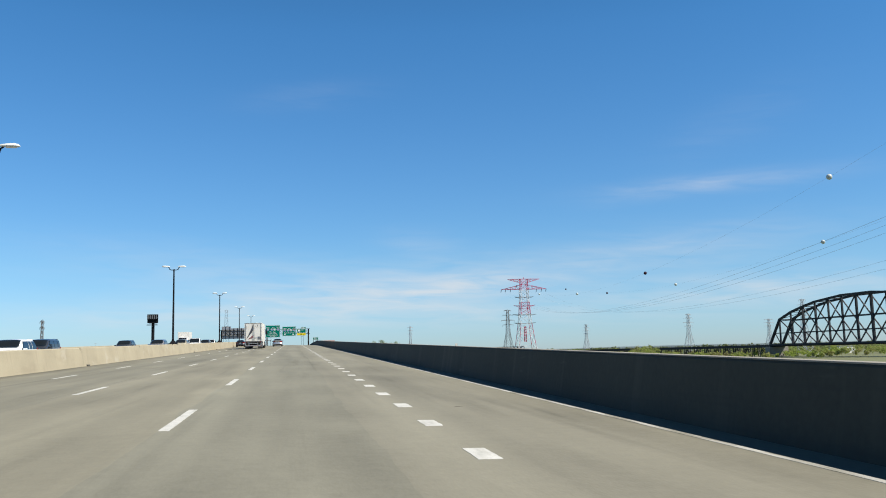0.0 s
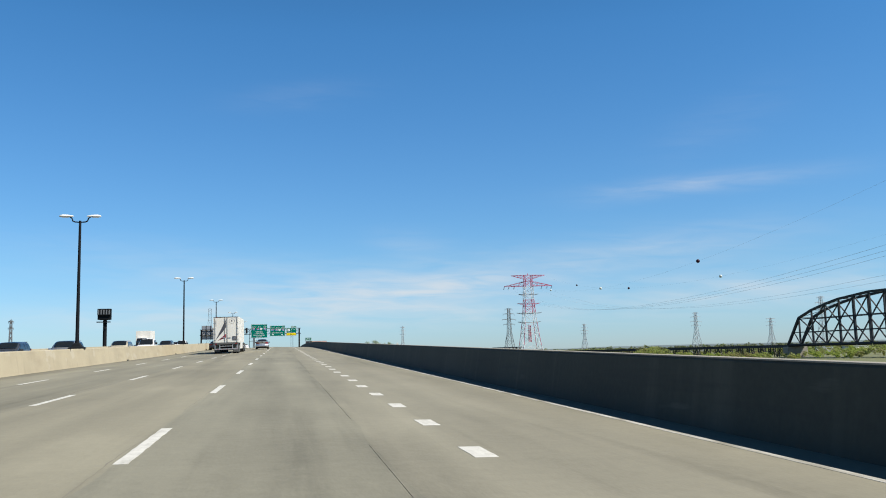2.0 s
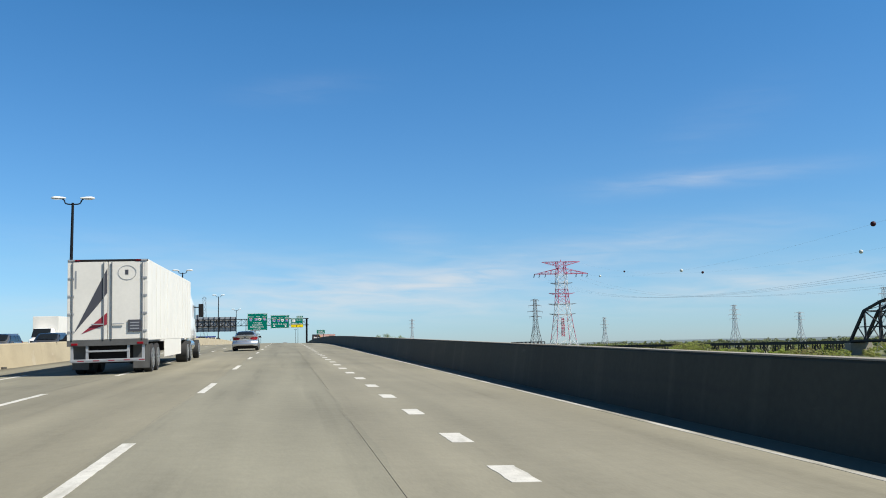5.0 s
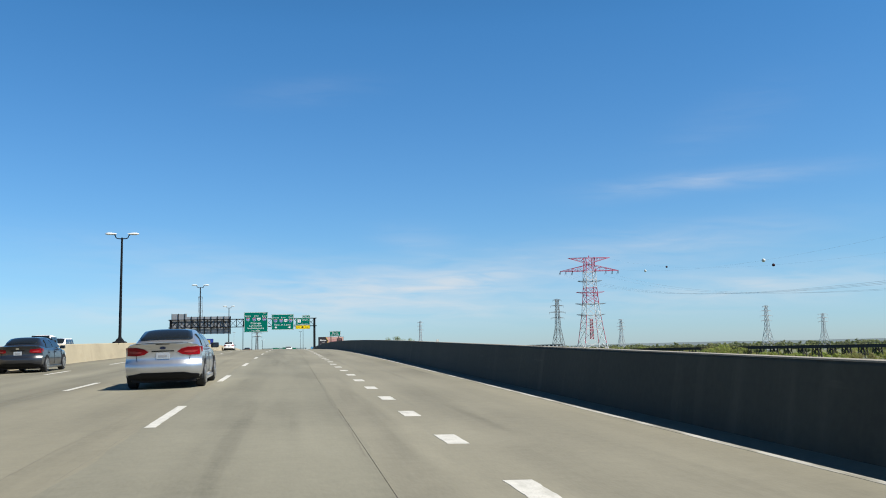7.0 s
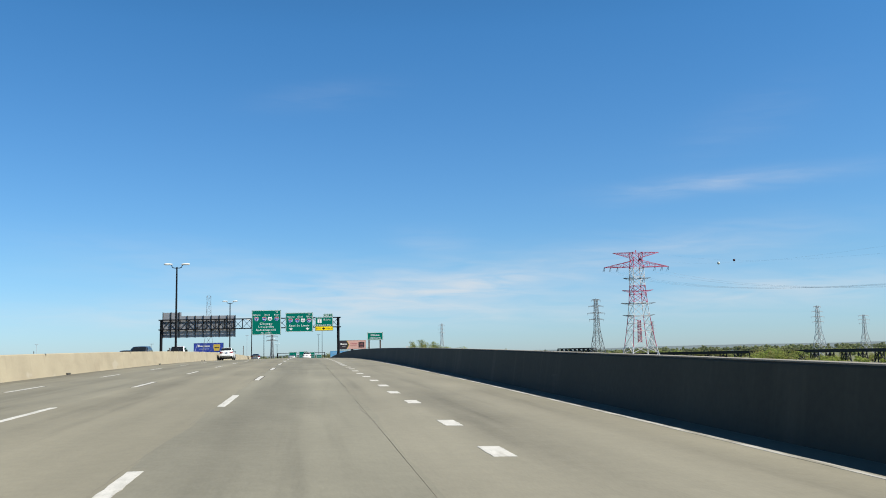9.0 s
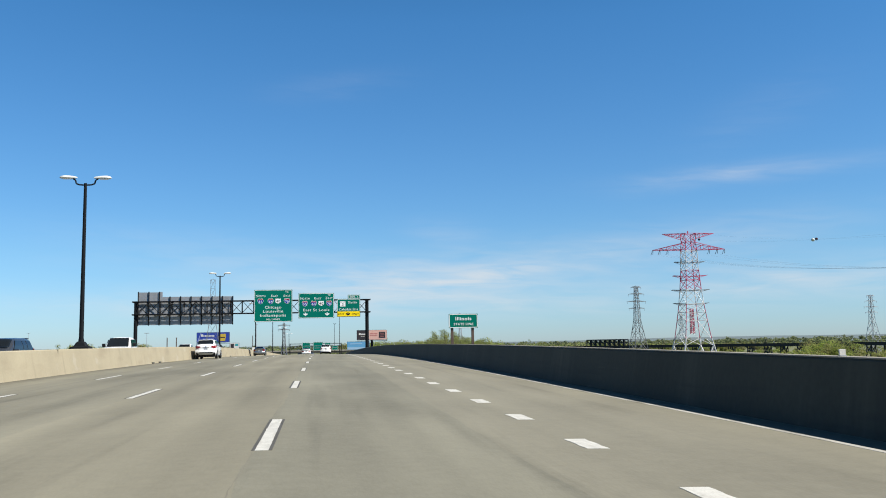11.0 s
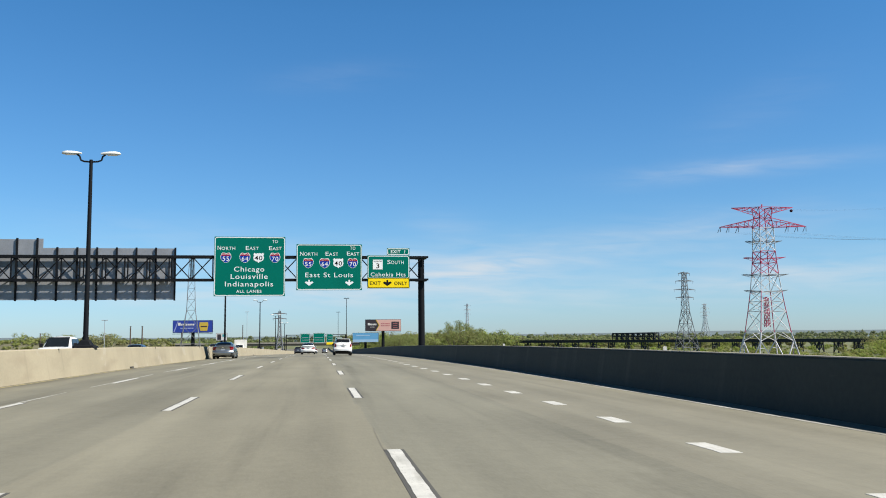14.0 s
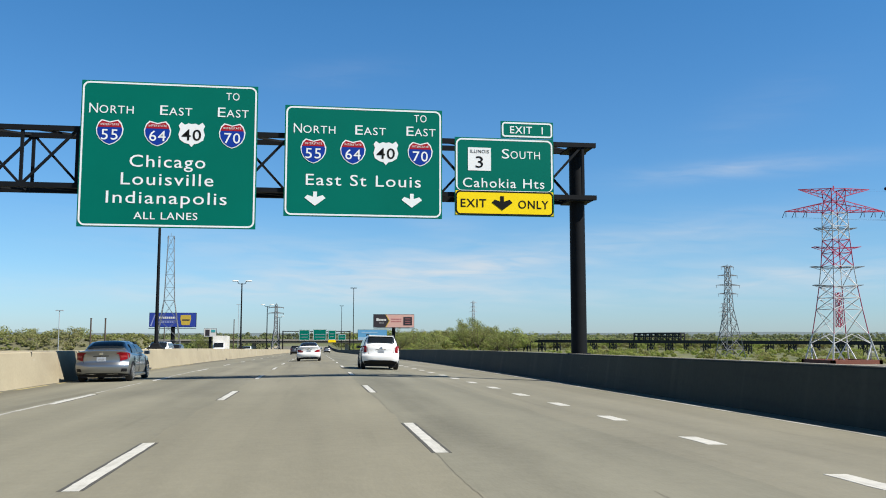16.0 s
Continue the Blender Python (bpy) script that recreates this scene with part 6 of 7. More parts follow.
        for y in (0.92, S["L"] - 0.92):
            arch = bmesh.new()
            n = 16
            o = [arch.verts.new((s * (W - 0.02), y + math.cos(a) * (r + 0.06), r + math.sin(a) * (r + 0.06))) for a in [math.pi * k / n for k in range(n + 1)]]
            arch.faces.new(o)
            res = bmesh.ops.extrude_face_region(arch, geom=arch.faces[:])
            bmesh.ops.translate(arch, vec=(s * 0.024, 0, 0), verts=[v for v in res["geom"] if isinstance(v, bmesh.types.BMVert)])
            part("wheel_arch", arch, M_TRIM, t, "dark wheel arch")
            wheel(t, s * (W - 0.10), y, r, 0.215, s)
        part("headlamp", boxm(s * (W * 0.5), s * (W * 0.86), S["L"] - 0.22, S["L"] - 0.06, S["body"][-2][3] - 0.14, S["body"][-2][3] + 0.0, 0.03), M_LAMP_CLEAR, t)
    low, ap, zp = S["body"][0][2], S["apron"], S["plate"]
    if "low_apron" in extras:
        ap = low + 0.07
    if "skid" in extras:
        ap = 0.60
    e = W * 0.86 + 0.45
    patch("rear_bumper_trim", [(-e, low - 0.02), (e, low - 0.02), (e, ap - 0.10), (W * 0.75, ap - 0.04), (0.5, ap), (-0.5, ap), (-W * 0.75, ap - 0.04), (-e, ap - 0.10)], tab, cor, W, M_TRIM, t, "black lower bumper", 0.008)
    part("underbody", boxm(-W * 0.82, W * 0.82, 0.25, S["L"] - 0.3, 0.16, 0.34), M_TRIM, t)
    part("plate", boxm(-0.155, 0.155, tail(tab, cor, W, 0, zp) - 0.016, 0.12, zp - 0.075, zp + 0.075, 0.004), M_PLATE, t, "number plate with bars")
    part("plate_bar", boxm(-0.10, 0.10, tail(tab, cor, W, 0, zp) - 0.021, tail(tab, cor, W, 0, zp) - 0.017, zp - 0.025, zp + 0.02), M_ALU, t)
    # chrome strip on some cars; the black one paints the boot handle's shade
    patch("plate_strip", [(-0.27, zp + 0.10), (0.27, zp + 0.10), (0.25, zp + 0.125), (-0.25, zp + 0.125)], tab, cor, W, M_CHROME if "chrome" in extras else M_TRIM, t, "", 0.012)
    patch("badge", [(0.075 * math.cos(k * math.pi / 6), zp + 0.185 + 0.032 * math.sin(k * math.pi / 6)) for k in range(12)], tab, cor, W, M_CHROME if mat is not P_SILVER else M_BADGE, t, "", 0.014)
    part("grille", boxm(-W * 0.45, W * 0.45, S["L"] - 0.12, S["L"] + 0.0, 0.46, 0.62, 0.03), M_TRIM, t)
    zs_ = 0.665 if sed else 0.765
    patch("boot_seam", [(-W * 0.66, zs_), (W * 0.66, zs_), (W * 0.66, zs_ + 0.009), (-W * 0.66, zs_ + 0.009)], tab, cor, W, M_TRIM, t, "", 0.003)
    for s in (-1, 1):
        patch("boot_seam", [(W * 0.66, zs_ + 0.009), (W * 0.67, zs_ + 0.009), (W * 0.74, foot - 0.08), (W * 0.73, foot - 0.08)], tab, cor, W, M_TRIM, t, "", 0.003, s)
    part("brake_light", boxm(-0.15, 0.15, c1 - (0.17 if sed else 0.12), c1 - 0.1, roof - 0.045, roof - 0.02), M_LAMP_RED, t) if not sed else None
    if "spoiler" in extras:
        b = bmesh.new()
        for k in range(12):
            f0, f1 = -1 + k / 6, -1 + (k + 1) / 6
            add_bar(b, (0.66 * f0, 0.05 + 0.12 * f0 ** 4, 1.125 - 0.03 * f0 ** 4), (0.66 * f1, 0.05 + 0.12 * f1 ** 4, 1.125 - 0.03 * f1 ** 4), 0.13, 0.022)
        part("spoiler", b, mat, t)
        part("brake_light", boxm(-0.16, 0.16, 0.0, 0.05, 1.07, 1.09), M_TRIM, t)
    if not sed:
        part("spoiler", boxm(-wr * 0.93, wr * 0.93, c1 - 0.17, c1 + 0.1, roof - 0.045, roof + 0.008, 0.015), mat, t)
    if "rails" in extras:
        for s in (-1, 1):
            b = bmesh.new()
            p = [(s * wr * 0.9, c1 + 0.1, roof), (s * wr * 0.92, c1 + 0.25, roof + 0.06), (s * wr * 0.92, c3 - 0.2, roof + 0.06), (s * wr * 0.9, c3, roof)]
            for a, c in zip(p, p[1:]):
                add_bar(b, a, c, 0.035)
            part("roof_rail", b, M_TRIM, t)
    if "skid" in extras:
        patch("skid_plate", [(-0.52, low + 0.08), (0.52, low + 0.08), (0.66, low + 0.15), (0.66, low + 0.22), (-0.66, low + 0.22), (-0.66, low + 0.15)], tab, cor, W, M_RIM, t, "silver skid plate", 0.016)
        for s in (-1, 1):
            part("exhaust", add_bar(bmesh.new(), (s * 0.62, 0.06, low + 0.06), (s * 0.62, 0.3, low + 0.06), 0.10, 0.10, 12), M_TRIM, t)
    if "fog" in extras:
        for s in (-1, 1):
            patch("bumper_vent", [(W * 0.72, 0.36), (W * 0.98, 0.36), (W * 1.0, 0.47), (W * 0.76, 0.47)], tab, cor, W, M_TRIM, t, "", 0.012, s)
            patch("bumper_vent", [(W * 0.62, low + 0.03), (W * 0.2, low + 0.03), (W * 0.2, low + 0.045), (W * 0.62, low + 0.045)], tab, cor, W, M_CHROME, t, "", 0.016, s)
    if "antenna" in extras:
        part("antenna", boxm(-0.02, 0.02, c1 + 0.15, c1 + 0.32, roof - 0.01, roof + 0.055, 0.01), M_TRIM, t)
    return t


def on_road(x, y, yaw=0.0):
    e = 2.0
    pitch = math.degrees(math.atan2(road_z(y + e, x) - road_z(y - e, x), 2 * e))
    roll = math.degrees(math.atan2(road_z(y, x - 1) - road_z(y, x + 1), 2.0))
    if abs(yaw) > 90:
        return pose(x, y, road_z(y, x), -pitch, -roll, yaw)
    return pose(x, y, road_z(y, x), pitch, roll, yaw)


M_LAMP_PINK = material("paler_lamp_lens", (0.255, 0.022, 0.026), 0.2, vary=0.2, scale=18, coat=0.3)
M_BADGE = material("dark_blue_badge", (0.02, 0.03, 0.08), 0.25, vary=0.1)
L_FOCUS = [(0.33, 0.90), (0.44, 0.965), (0.60, 1.0), (0.84, 1.01), (1.06, 1.0), (1.0, 0.90), (0.84, 0.815), (0.62, 0.805), (0.44, 0.83)]
L_CAMRY = [(0.44, 0.70), (0.46, 0.78), (0.60, 0.86), (0.84, 0.90), (1.02, 0.92), (0.97, 0.80), (0.82, 0.70), (0.60, 0.67)]
L_CIVIC = [(0.50, 1.01), (0.64, 1.04), (0.84, 1.03), (1.06, 0.97), (1.02, 0.88), (0.86, 0.80), (0.64, 0.74), (0.62, 0.765), (0.78, 0.84), (0.84, 0.90), (0.74, 0.965), (0.58, 0.985)]
L_MALIBU = [(0.44, 0.84), (0.47, 0.95), (0.84, 0.98), (1.0, 0.97), (0.97, 0.86), (0.84, 0.80), (0.55, 0.81)]
L_EQ = [(0.70, 0.86), (0.70, 1.08), (0.74, 1.17), (0.92, 1.17), (0.98, 1.05), (0.94, 0.90), (0.84, 0.84)]
L_ESC = [(0.42, 1.05), (0.52, 1.11), (0.80, 1.15), (1.08, 1.16), (1.04, 1.02), (0.90, 0.92), (0.70, 0.92), (0.54, 0.99)]
car("sedan", on_road(-1.12, 174.2), P_SILVER, "silver compact sedan with large red tail lamps", L_FOCUS, extras=("spoiler", "antenna", "dark_mirror"))
car("suv", on_road(1.72, 393.0), P_WHITE, "white family suv with dark rear glass and roof rails", L_EQ, extras=("rails", "chrome", "dark_mirror"))
car("sedan", on_road(-1.98, 418.3), P_WHITE, "white midsize sedan with swept red tail lamps", L_CAMRY, extras=("chrome", "low_apron"))
car("suv", on_road(-9.2, 318.4), P_WHITE, "white compact suv with black lower bumper and silver skid plate", L_ESC, extras=("skid", "antenna", "dark_mirror"))
car("sedan", on_road(-8.9, 382.0), P_GREY, "grey metallic sedan with c-shaped red tail lamps", L_CIVIC, extras=("fog", "low_apron"))
car("sedan", on_road(-8.95, 190.0), P_BLACK, "black sedan driving close to the median wall", L_MALIBU)
car("sedan", on_road(-1.8, 500.0), P_GREY, "grey sedan on the open highway lanes", L_MALIBU)
car("suv", on_road(-5.4, 520.0), P_NAVY, "dark suv on the open highway lanes", L_EQ)
car("sedan", on_road(-1.6, 590.0), P_WHITE, "white sedan on the open highway lanes", L_CAMRY)
car("suv", on_road(1.8, 610.0), P_GREY, "grey suv on the open highway lanes", L_EQ)
car("sedan", on_road(-5.3, 640.0), P_RED, "dark red sedan on the open highway lanes", L_MALIBU)


# ---- articulated lorry
M_FLAP = material("grey_rubber_flap", (0.07, 0.07, 0.068), 0.7, vary=0.3, scale=3)


def lorry(m):
    t = thing("semi_trailer", m, "white box trailer with dark and red swoosh on its doors", "lorry", "traffic on the near carriageway")
    W, H0, H1, L = 1.29, 1.12, 3.88, 13.6
    part("box", boxm(-W, W, 0.03, L, H0, H1, 0.02), M_TRAILER, t)
    for i in range(13):
        y = 0.9 + i * 1.03
        for s in (-1, 1):
            part("side_post", boxm(s * (W + 0.002), s * (W + 0.012), y - 0.03, y + 0.03, H0 + 0.1, H1 - 0.08), M_TRAILER, t)
    fr = part("rear_frame", boxm(-W, W, -0.05, 0.03, H1 - 0.07, H1, 0.01), M_TRIM, t, "dark rear header")
    for s in (-1, 1):
        part("frame_post", boxm(s * (W - 0.10), s * W, -0.05, 0.028, H0, H1 - 0.07, 0.01), M_TRAILER, t)
        d = part("rear_door", boxm(s * 0.012, s * (W - 0.105), -0.045, 0.026, H0 + 0.06, H1 - 0.08, 0.008), M_TRAILER, t, "white rear door")
        for x in (0.13, 1.12):
            part("lock_rod", add_bar(bmesh.new(), (s * x, -0.075, H0 + 0.05), (s * x, -0.075, H1 - 0.1), 0.036, 0.036, 8), M_LATTICE, d)
        for k in range(5):
            part("hinge", boxm(s * (W - 0.22), s * (W - 0.02), -0.07, -0.045, H0 + 0.3 + k * 0.6, H0 + 0.36 + k * 0.6), M_STEEL, d)
        part("handle", boxm(s * 0.14, s * 0.52, -0.10, -0.076, H0 + 0.55, H0 + 0.59), M_STEEL, d)
        part("marker_lamp", boxm(s * 0.9, s * 1.05, -0.065, -0.05, H1 - 0.05, H1 - 0.02), M_LAMP_RED, t)
        part("tail_lamp", boxm(s * 0.95, s * 1.15, -0.075, -0.02, 1.0, 1.07, 0.01), M_LAMP_RED, t)
        part("mud_flap", boxm(s * 0.72, s * 1.26, 0.60, 0.62, 0.17, 0.98), M_FLAP, t, "grey mud flap")
        part("underride_post", boxm(s * 0.62, s * 0.70, -0.02, 0.06, 0.50, 1.0), M_STEEL, t)
        part("end_post", boxm(s * 1.10, s * 1.18, -0.02, 0.06, 0.50, 1.0), M_STEEL, t)
        for y in (1.35, 2.6):
            for x in (1.12, 0.79):
                wheel(t, s * x, y, 0.5, 0.27, s)
        part("side_skirt", boxm(s * (W - 0.03), s * (W - 0.01), 4.2, 9.6, 0.45, H0), M_TRAILER, t)
        part("landing_leg", boxm(s * 0.7, s * 0.85, 10.2, 10.4, 0.3, H0), M_STEEL, t)
    part("sill_beam", boxm(-W, W, -0.06, 0.1, 0.97, H0 + 0.05, 0.01), M_FLAP, t, "dirty steel rear sill")
    part("guard_rail", boxm(-0.69, 0.69, -0.03, 0.05, 0.76, 0.82, 0.01), M_STEEL, t)
    # black board added to stand for the deep shade beneath the trailer
    part("shadow_board", boxm(-1.2, 1.2, 0.70, 0.74, 0.36, 1.05), M_TRIM, t, "black board added as shade under the trailer")
    part("underride_bar", boxm(-1.18, 1.18, -0.04, 0.08, 0.42, 0.53, 0.02), M_STEEL, t, "steel underride bar")
    part("bogie_frame", boxm(-0.62, 0.62, 0.76, 3.6, 0.62, H0), M_TRIM, t)
    for y in (1.35, 2.6):
        part("axle", add_bar(bmesh.new(), (-1.0, y, 0.5), (1.0, y, 0.5), 0.14, 0.14, 8), M_TRIM, t)
    # swoosh on the doors, a small emblem, a notice plate
    yv = -0.051
    M_SWRED = material("faded_red_vinyl", (0.225, 0.015, 0.03), 0.5, vary=0.15)
    M_SW = material("charcoal_vinyl", (0.05, 0.05, 0.06), 0.45, vary=0.1)
    part("swoosh", add_poly(bmesh.new(), [(-1.08, yv, 1.40), (-0.02, yv, 3.57), (-0.02, yv, 2.74), (-0.28, yv, 2.38)], (0, -1, 0), 0.004), M_SW, t, "charcoal swoosh")
    part("swoosh", add_poly(bmesh.new(), [(-0.84, yv, 1.38), (-0.02, yv, 2.08), (-0.02, yv, 1.68), (-0.4, yv, 1.55)], (0, -1, 0), 0.004), M_SWRED, t, "red swoosh")
    part("emblem", outline([(0.62 + 0.3 * math.cos(a), 3.42 + 0.25 * math.sin(a)) for a in [k * math.pi / 12 for k in range(24)]], [(0.62 + 0.285 * math.cos(a), 3.42 + 0.235 * math.sin(a)) for a in [k * math.pi / 12 for k in range(24)]], yv, 0.004), M_ALU, t)
    part("emblem_mark", boxm(0.56, 0.66, yv - 0.004, yv, 3.36, 3.52), M_SW, t)
    part("notice_plate", boxm(0.66, 1.08, -0.085, -0.05, 1.42, 1.82, 0.005), M_SW, t, "dark notice plate with pale bars")
    for k in range(3):
        part("notice_bar", boxm(0.72, 1.02, -0.09, -0.086, 1.5 + k * 0.1, 1.54 + k * 0.1), M_ALU, t)
    part("number_bar", boxm(-1.05, -1.0, yv - 0.003, yv, 2.9, 3.5), M_ALU, t)
    for k in range(10):
        part("reflector_strip", boxm(-1.2 + k * 0.245, -1.0 + k * 0.245, -0.046, -0.041, 0.46, 0.49), M_SWRED if k % 2 else M_STEEL, t)
    c = thing("tractor_unit", m @ pose(0, L + 0.6, 0), "dark road tractor drawing the white box trailer", "lorry", "traffic on the near carriageway")
    part("chassis", boxm(-0.5, 0.5, -2.6, 5.4, 0.6, 1.0, 0.02), M_TRIM, c)
    part("sleeper_cab", loft([ring(y, 1.2 * w, 1.0, zs, zt) for y, w, zs, zt in ((0.3, 0.95, 3.1, 3.5), (0.6, 1.0, 3.2, 3.6), (1.9, 1.0, 3.1, 3.5), (2.7, 0.98, 2.9, 3.1), (3.4, 0.95, 1.9, 2.0), (5.0, 0.85, 1.7, 1.8), (5.4, 0.75, 1.5, 1.6))]), P_WHITE, c, smooth=True)
    for s in (-1, 1):
        part("side_glass", boxm(s * 1.17, s * 1.205, 1.9, 2.7, 2.1, 2.8), M_GLASS, c)
        mi = part("mirror", boxm(s * 1.35, s * 1.6, 2.7, 2.85, 2.2, 2.9, 0.03), M_TRIM, c)
        part("mirror_arm", boxm(s * 1.15, s * 1.4, 2.75, 2.8, 2.7, 2.75), M_TRIM, mi)
        part("fuel_tank", add_bar(bmesh.new(), (s * 0.95, -0.2, 0.75), (s * 0.95, 1.8, 0.75), 0.6, 0.6, 16), M_CHROME, c)
        part("exhaust_stack", add_bar(bmesh.new(), (s * 1.05, 0.12, 1.0), (s * 1.05, 0.12, 3.5), 0.14, 0.14, 10), M_CHROME, c)
        for y in (-2.1, -0.8, 4.4):
            wheel(c, s * 1.05, y, 0.5, 0.3 if y > 0 else 0.5, s)


lorry(on_road(-4.1, 140.0))


# ---- vehicles on the opposite carriageway, coming the other way
def pickup(m, mat, label):
    t = thing("pickup_truck", m, label, "pickup truck", "traffic on the opposite carriageway")
    W = 0.99
    st = [(0.0, 0.9, 0.55, 0.95, 1.0), (0.08, 0.98, 0.42, 1.05, 1.1), (1.9, 1.0, 0.38, 1.06, 1.1), (3.7, 1.0, 0.38, 1.06, 1.12), (4.4, 0.99, 0.38, 1.1, 1.16), (5.4, 0.97, 0.4, 1.06, 1.14), (5.7, 0.92, 0.46, 1.0, 1.06), (5.82, 0.84, 0.55, 0.9, 0.95)]
    part("body", loft([ring(y, W * w, a, b, c) for y, w, a, b, c in st]), mat, t, smooth=True)
    part("cabin", loft([cab_ring(*q) for q in ((1.95, 0.9, 0.84, 1.05, 1.12), (2.1, 0.92, 0.72, 1.05, 1.82), (2.9, 0.92, 0.74, 1.05, 1.9), (3.6, 0.92, 0.73, 1.05, 1.86), (4.05, 0.91, 0.82, 1.05, 1.5), (4.4, 0.86, 0.84, 1.05, 1.15))]), mat, t, smooth=True)
    quad_plate([(-0.78, 4.36, 1.2), (0.78, 4.36, 1.2), (0.68, 3.7, 1.82), (-0.68, 3.7, 1.82)], (0, 1, 0.5), M_GLASS, "windscreen", t, t=0.05)
    for s in (-1, 1):
        for a, b in ((2.2, 2.85), (2.95, 3.75)):
            quad_plate([(s * 0.915, a, 1.2), (s * 0.915, b + (0.25 if b > 3 else 0), 1.2), (s * 0.79, b, 1.72), (s * 0.79, a, 1.72)], (s, 0, 0), M_GLASS, "side_window", t, t=0.03)
        for y in (1.1, 4.75):
            wheel(t, s * (W - 0.12), y, 0.4, 0.26, s)
        part("headlamp", boxm(s * 0.6, s * 0.93, 5.66, 5.8, 0.82, 1.02, 0.02), M_LAMP_CLEAR, t)
        part("mirror", boxm(s * 0.98, s * 1.22, 3.85, 3.98, 1.2, 1.45, 0.03), M_TRIM, t)
    part("grille", boxm(-0.56, 0.56, 5.74, 5.84, 0.7, 1.0, 0.02), M_TRIM, t, "black grille")
    part("bumper", boxm(-0.92, 0.92, 5.7, 5.92, 0.45, 0.65, 0.04), M_CHROME, t)
    part("bed", boxm(-0.8, 0.8, 0.15, 1.85, 1.04, 1.125), M_TRIM, t)


def box_truck(m, label):
    t = thing("box_truck", m, label, "lorry", "traffic on the opposite carriageway")
    part("cargo_box", boxm(-1.2, 1.2, 0, 5.2, 1.0, 3.5, 0.03), M_TRAILER, t)
    part("cab", loft([ring(y, w, 0.5, zs, zt) for y, w, zs, zt in ((5.25, 1.0, 1.9, 2.3), (6.2, 1.0, 1.9, 2.3), (6.8, 0.98, 1.35, 1.45), (7.6, 0.92, 1.2, 1.3), (7.75, 0.85, 1.0, 1.1))]), P_WHITE, t, smooth=True)
    quad_plate([(-0.85, 6.85, 1.45), (0.85, 6.85, 1.45), (0.8, 6.3, 2.2), (-0.8, 6.3, 2.2)], (0, 1, 0.5), M_GLASS, "windscreen", t, t=0.12)
    part("chassis", boxm(-0.5, 0.5, 0.2, 6.8, 0.55, 1.0), M_TRIM, t)
    for s in (-1, 1):
        for y in (1.2, 6.7):
            wheel(t, s * 1.0, y, 0.42, 0.3, s)


OPP = "traffic on the opposite carriageway"
for kind, x, y, mat, lb in (("suv", -14.0, 61, P_WHITE, "white suv on the opposite carriageway"), ("van", -18.0, 82, P_NAVY, "dark van on the opposite carriageway"), ("suv", -17.8, 116, P_NAVY, "dark suv on the opposite carriageway"), ("suv", -14.2, 117, P_SILVER, "silver suv on the opposite carriageway"),
                            ("suv", -17.6, 176, P_GREY, "grey suv on the opposite carriageway"), ("suv", -14.3, 140, P_TAN, "pale tan suv on the opposite carriageway"), ("suv", -14.4, 176, P_NAVY, "black suv on the opposite carriageway"), ("van", -21.5, 250, P_WHITE, "white van on the opposite carriageway"),
                            ("sedan", -18.2, 300, P_BLACK, "black sedan on the opposite carriageway"), ("suv", -14.2, 286, P_NAVY, "dark suv on the opposite carriageway"), ("suv", -14.4, 428, P_WHITE, "white suv on the opposite carriageway"), ("sedan", -18.4, 396, P_NAVY, "dark sedan on the opposite carriageway"), ("suv", -18.2, 460, P_NAVY, "dark suv on the opposite carriageway"),
                            ("sedan", -21.8, 205, P_GREY, "grey sedan on the opposite carriageway"), ("suv", -14.3, 520, P_WHITE, "white suv on the opposite carriageway")):
    car(kind, on_road(x, y, 180), mat, lb, L_EQ if kind != "sedan" else L_MALIBU, "van" if kind == "van" else "car", OPP, name="van" if kind == "van" else None)
pickup(on_road(-14.2, 158, 180), P_WHITE, "white pickup truck on the opposite carriageway")
pickup(on_road(-18.2, 232, 180), P_WHITE, "white pickup truck on the opposite carriageway")
pickup(on_road(-14.2, 312, 180), P_WHITE, "white pickup truck on the opposite carriageway")
pickup(on_road(-18.2, 371, 180), P_WHITE, "white pickup truck on the opposite carriageway")
box_truck(on_road(-21.6, 206, 180), "white box truck on the opposite carriageway")
box_truck(on_road(-18.2, 512, 180), "white box truck on the opposite carriageway")


# ---------------------------------------------------------------- markings, joints and litter on the pavement
def lay(x0, x1, y0, y1, lift, n=1, ragged=0.0):
    """A strip of paint or sealant on the pavement; ragged: how far its edges wander."""
    bm = bmesh.new()
    rows = []
    for i in range(n + 1):
        y = y0 + (y1 - y0) * i / n
        a, b = (0.55 * ragged * noise.noise((y * 3.7, k, 4.0)) + 0.3 * ragged * noise.noise((y * 11.0, k, 8.0)) for k in (x0, x1))
        rows.append([bm.verts.new((x, y + dy, road_z(y, x) + dz)) for x, dz, dy in ((x0 + a, 0.0, a), (x0 + a, lift, a), (x1 + b, lift, -b), (x1 + b, 0.0, -b))])
    for a, b in zip(rows, rows[1:]):
        for k in range(3):
            bm.faces.new((a[k], a[k + 1], b[k + 1], b[k]))
    bm.faces.new(rows[0])
    bm.faces.new(rows[-1][::-1])
    return bm


# tarry longitudinal joints beside the lane lines
jm = bmesh.new()


def strip(x0, x1, y0, y1, lift, n):
    b = lay(x0, x1, y0, y1, lift, n)
    me = bpy.data.meshes.new("tmp")
    b.to_mesh(me)
    b.free()
    jm.from_mesh(me)
    bpy.data.meshes.remove(me)


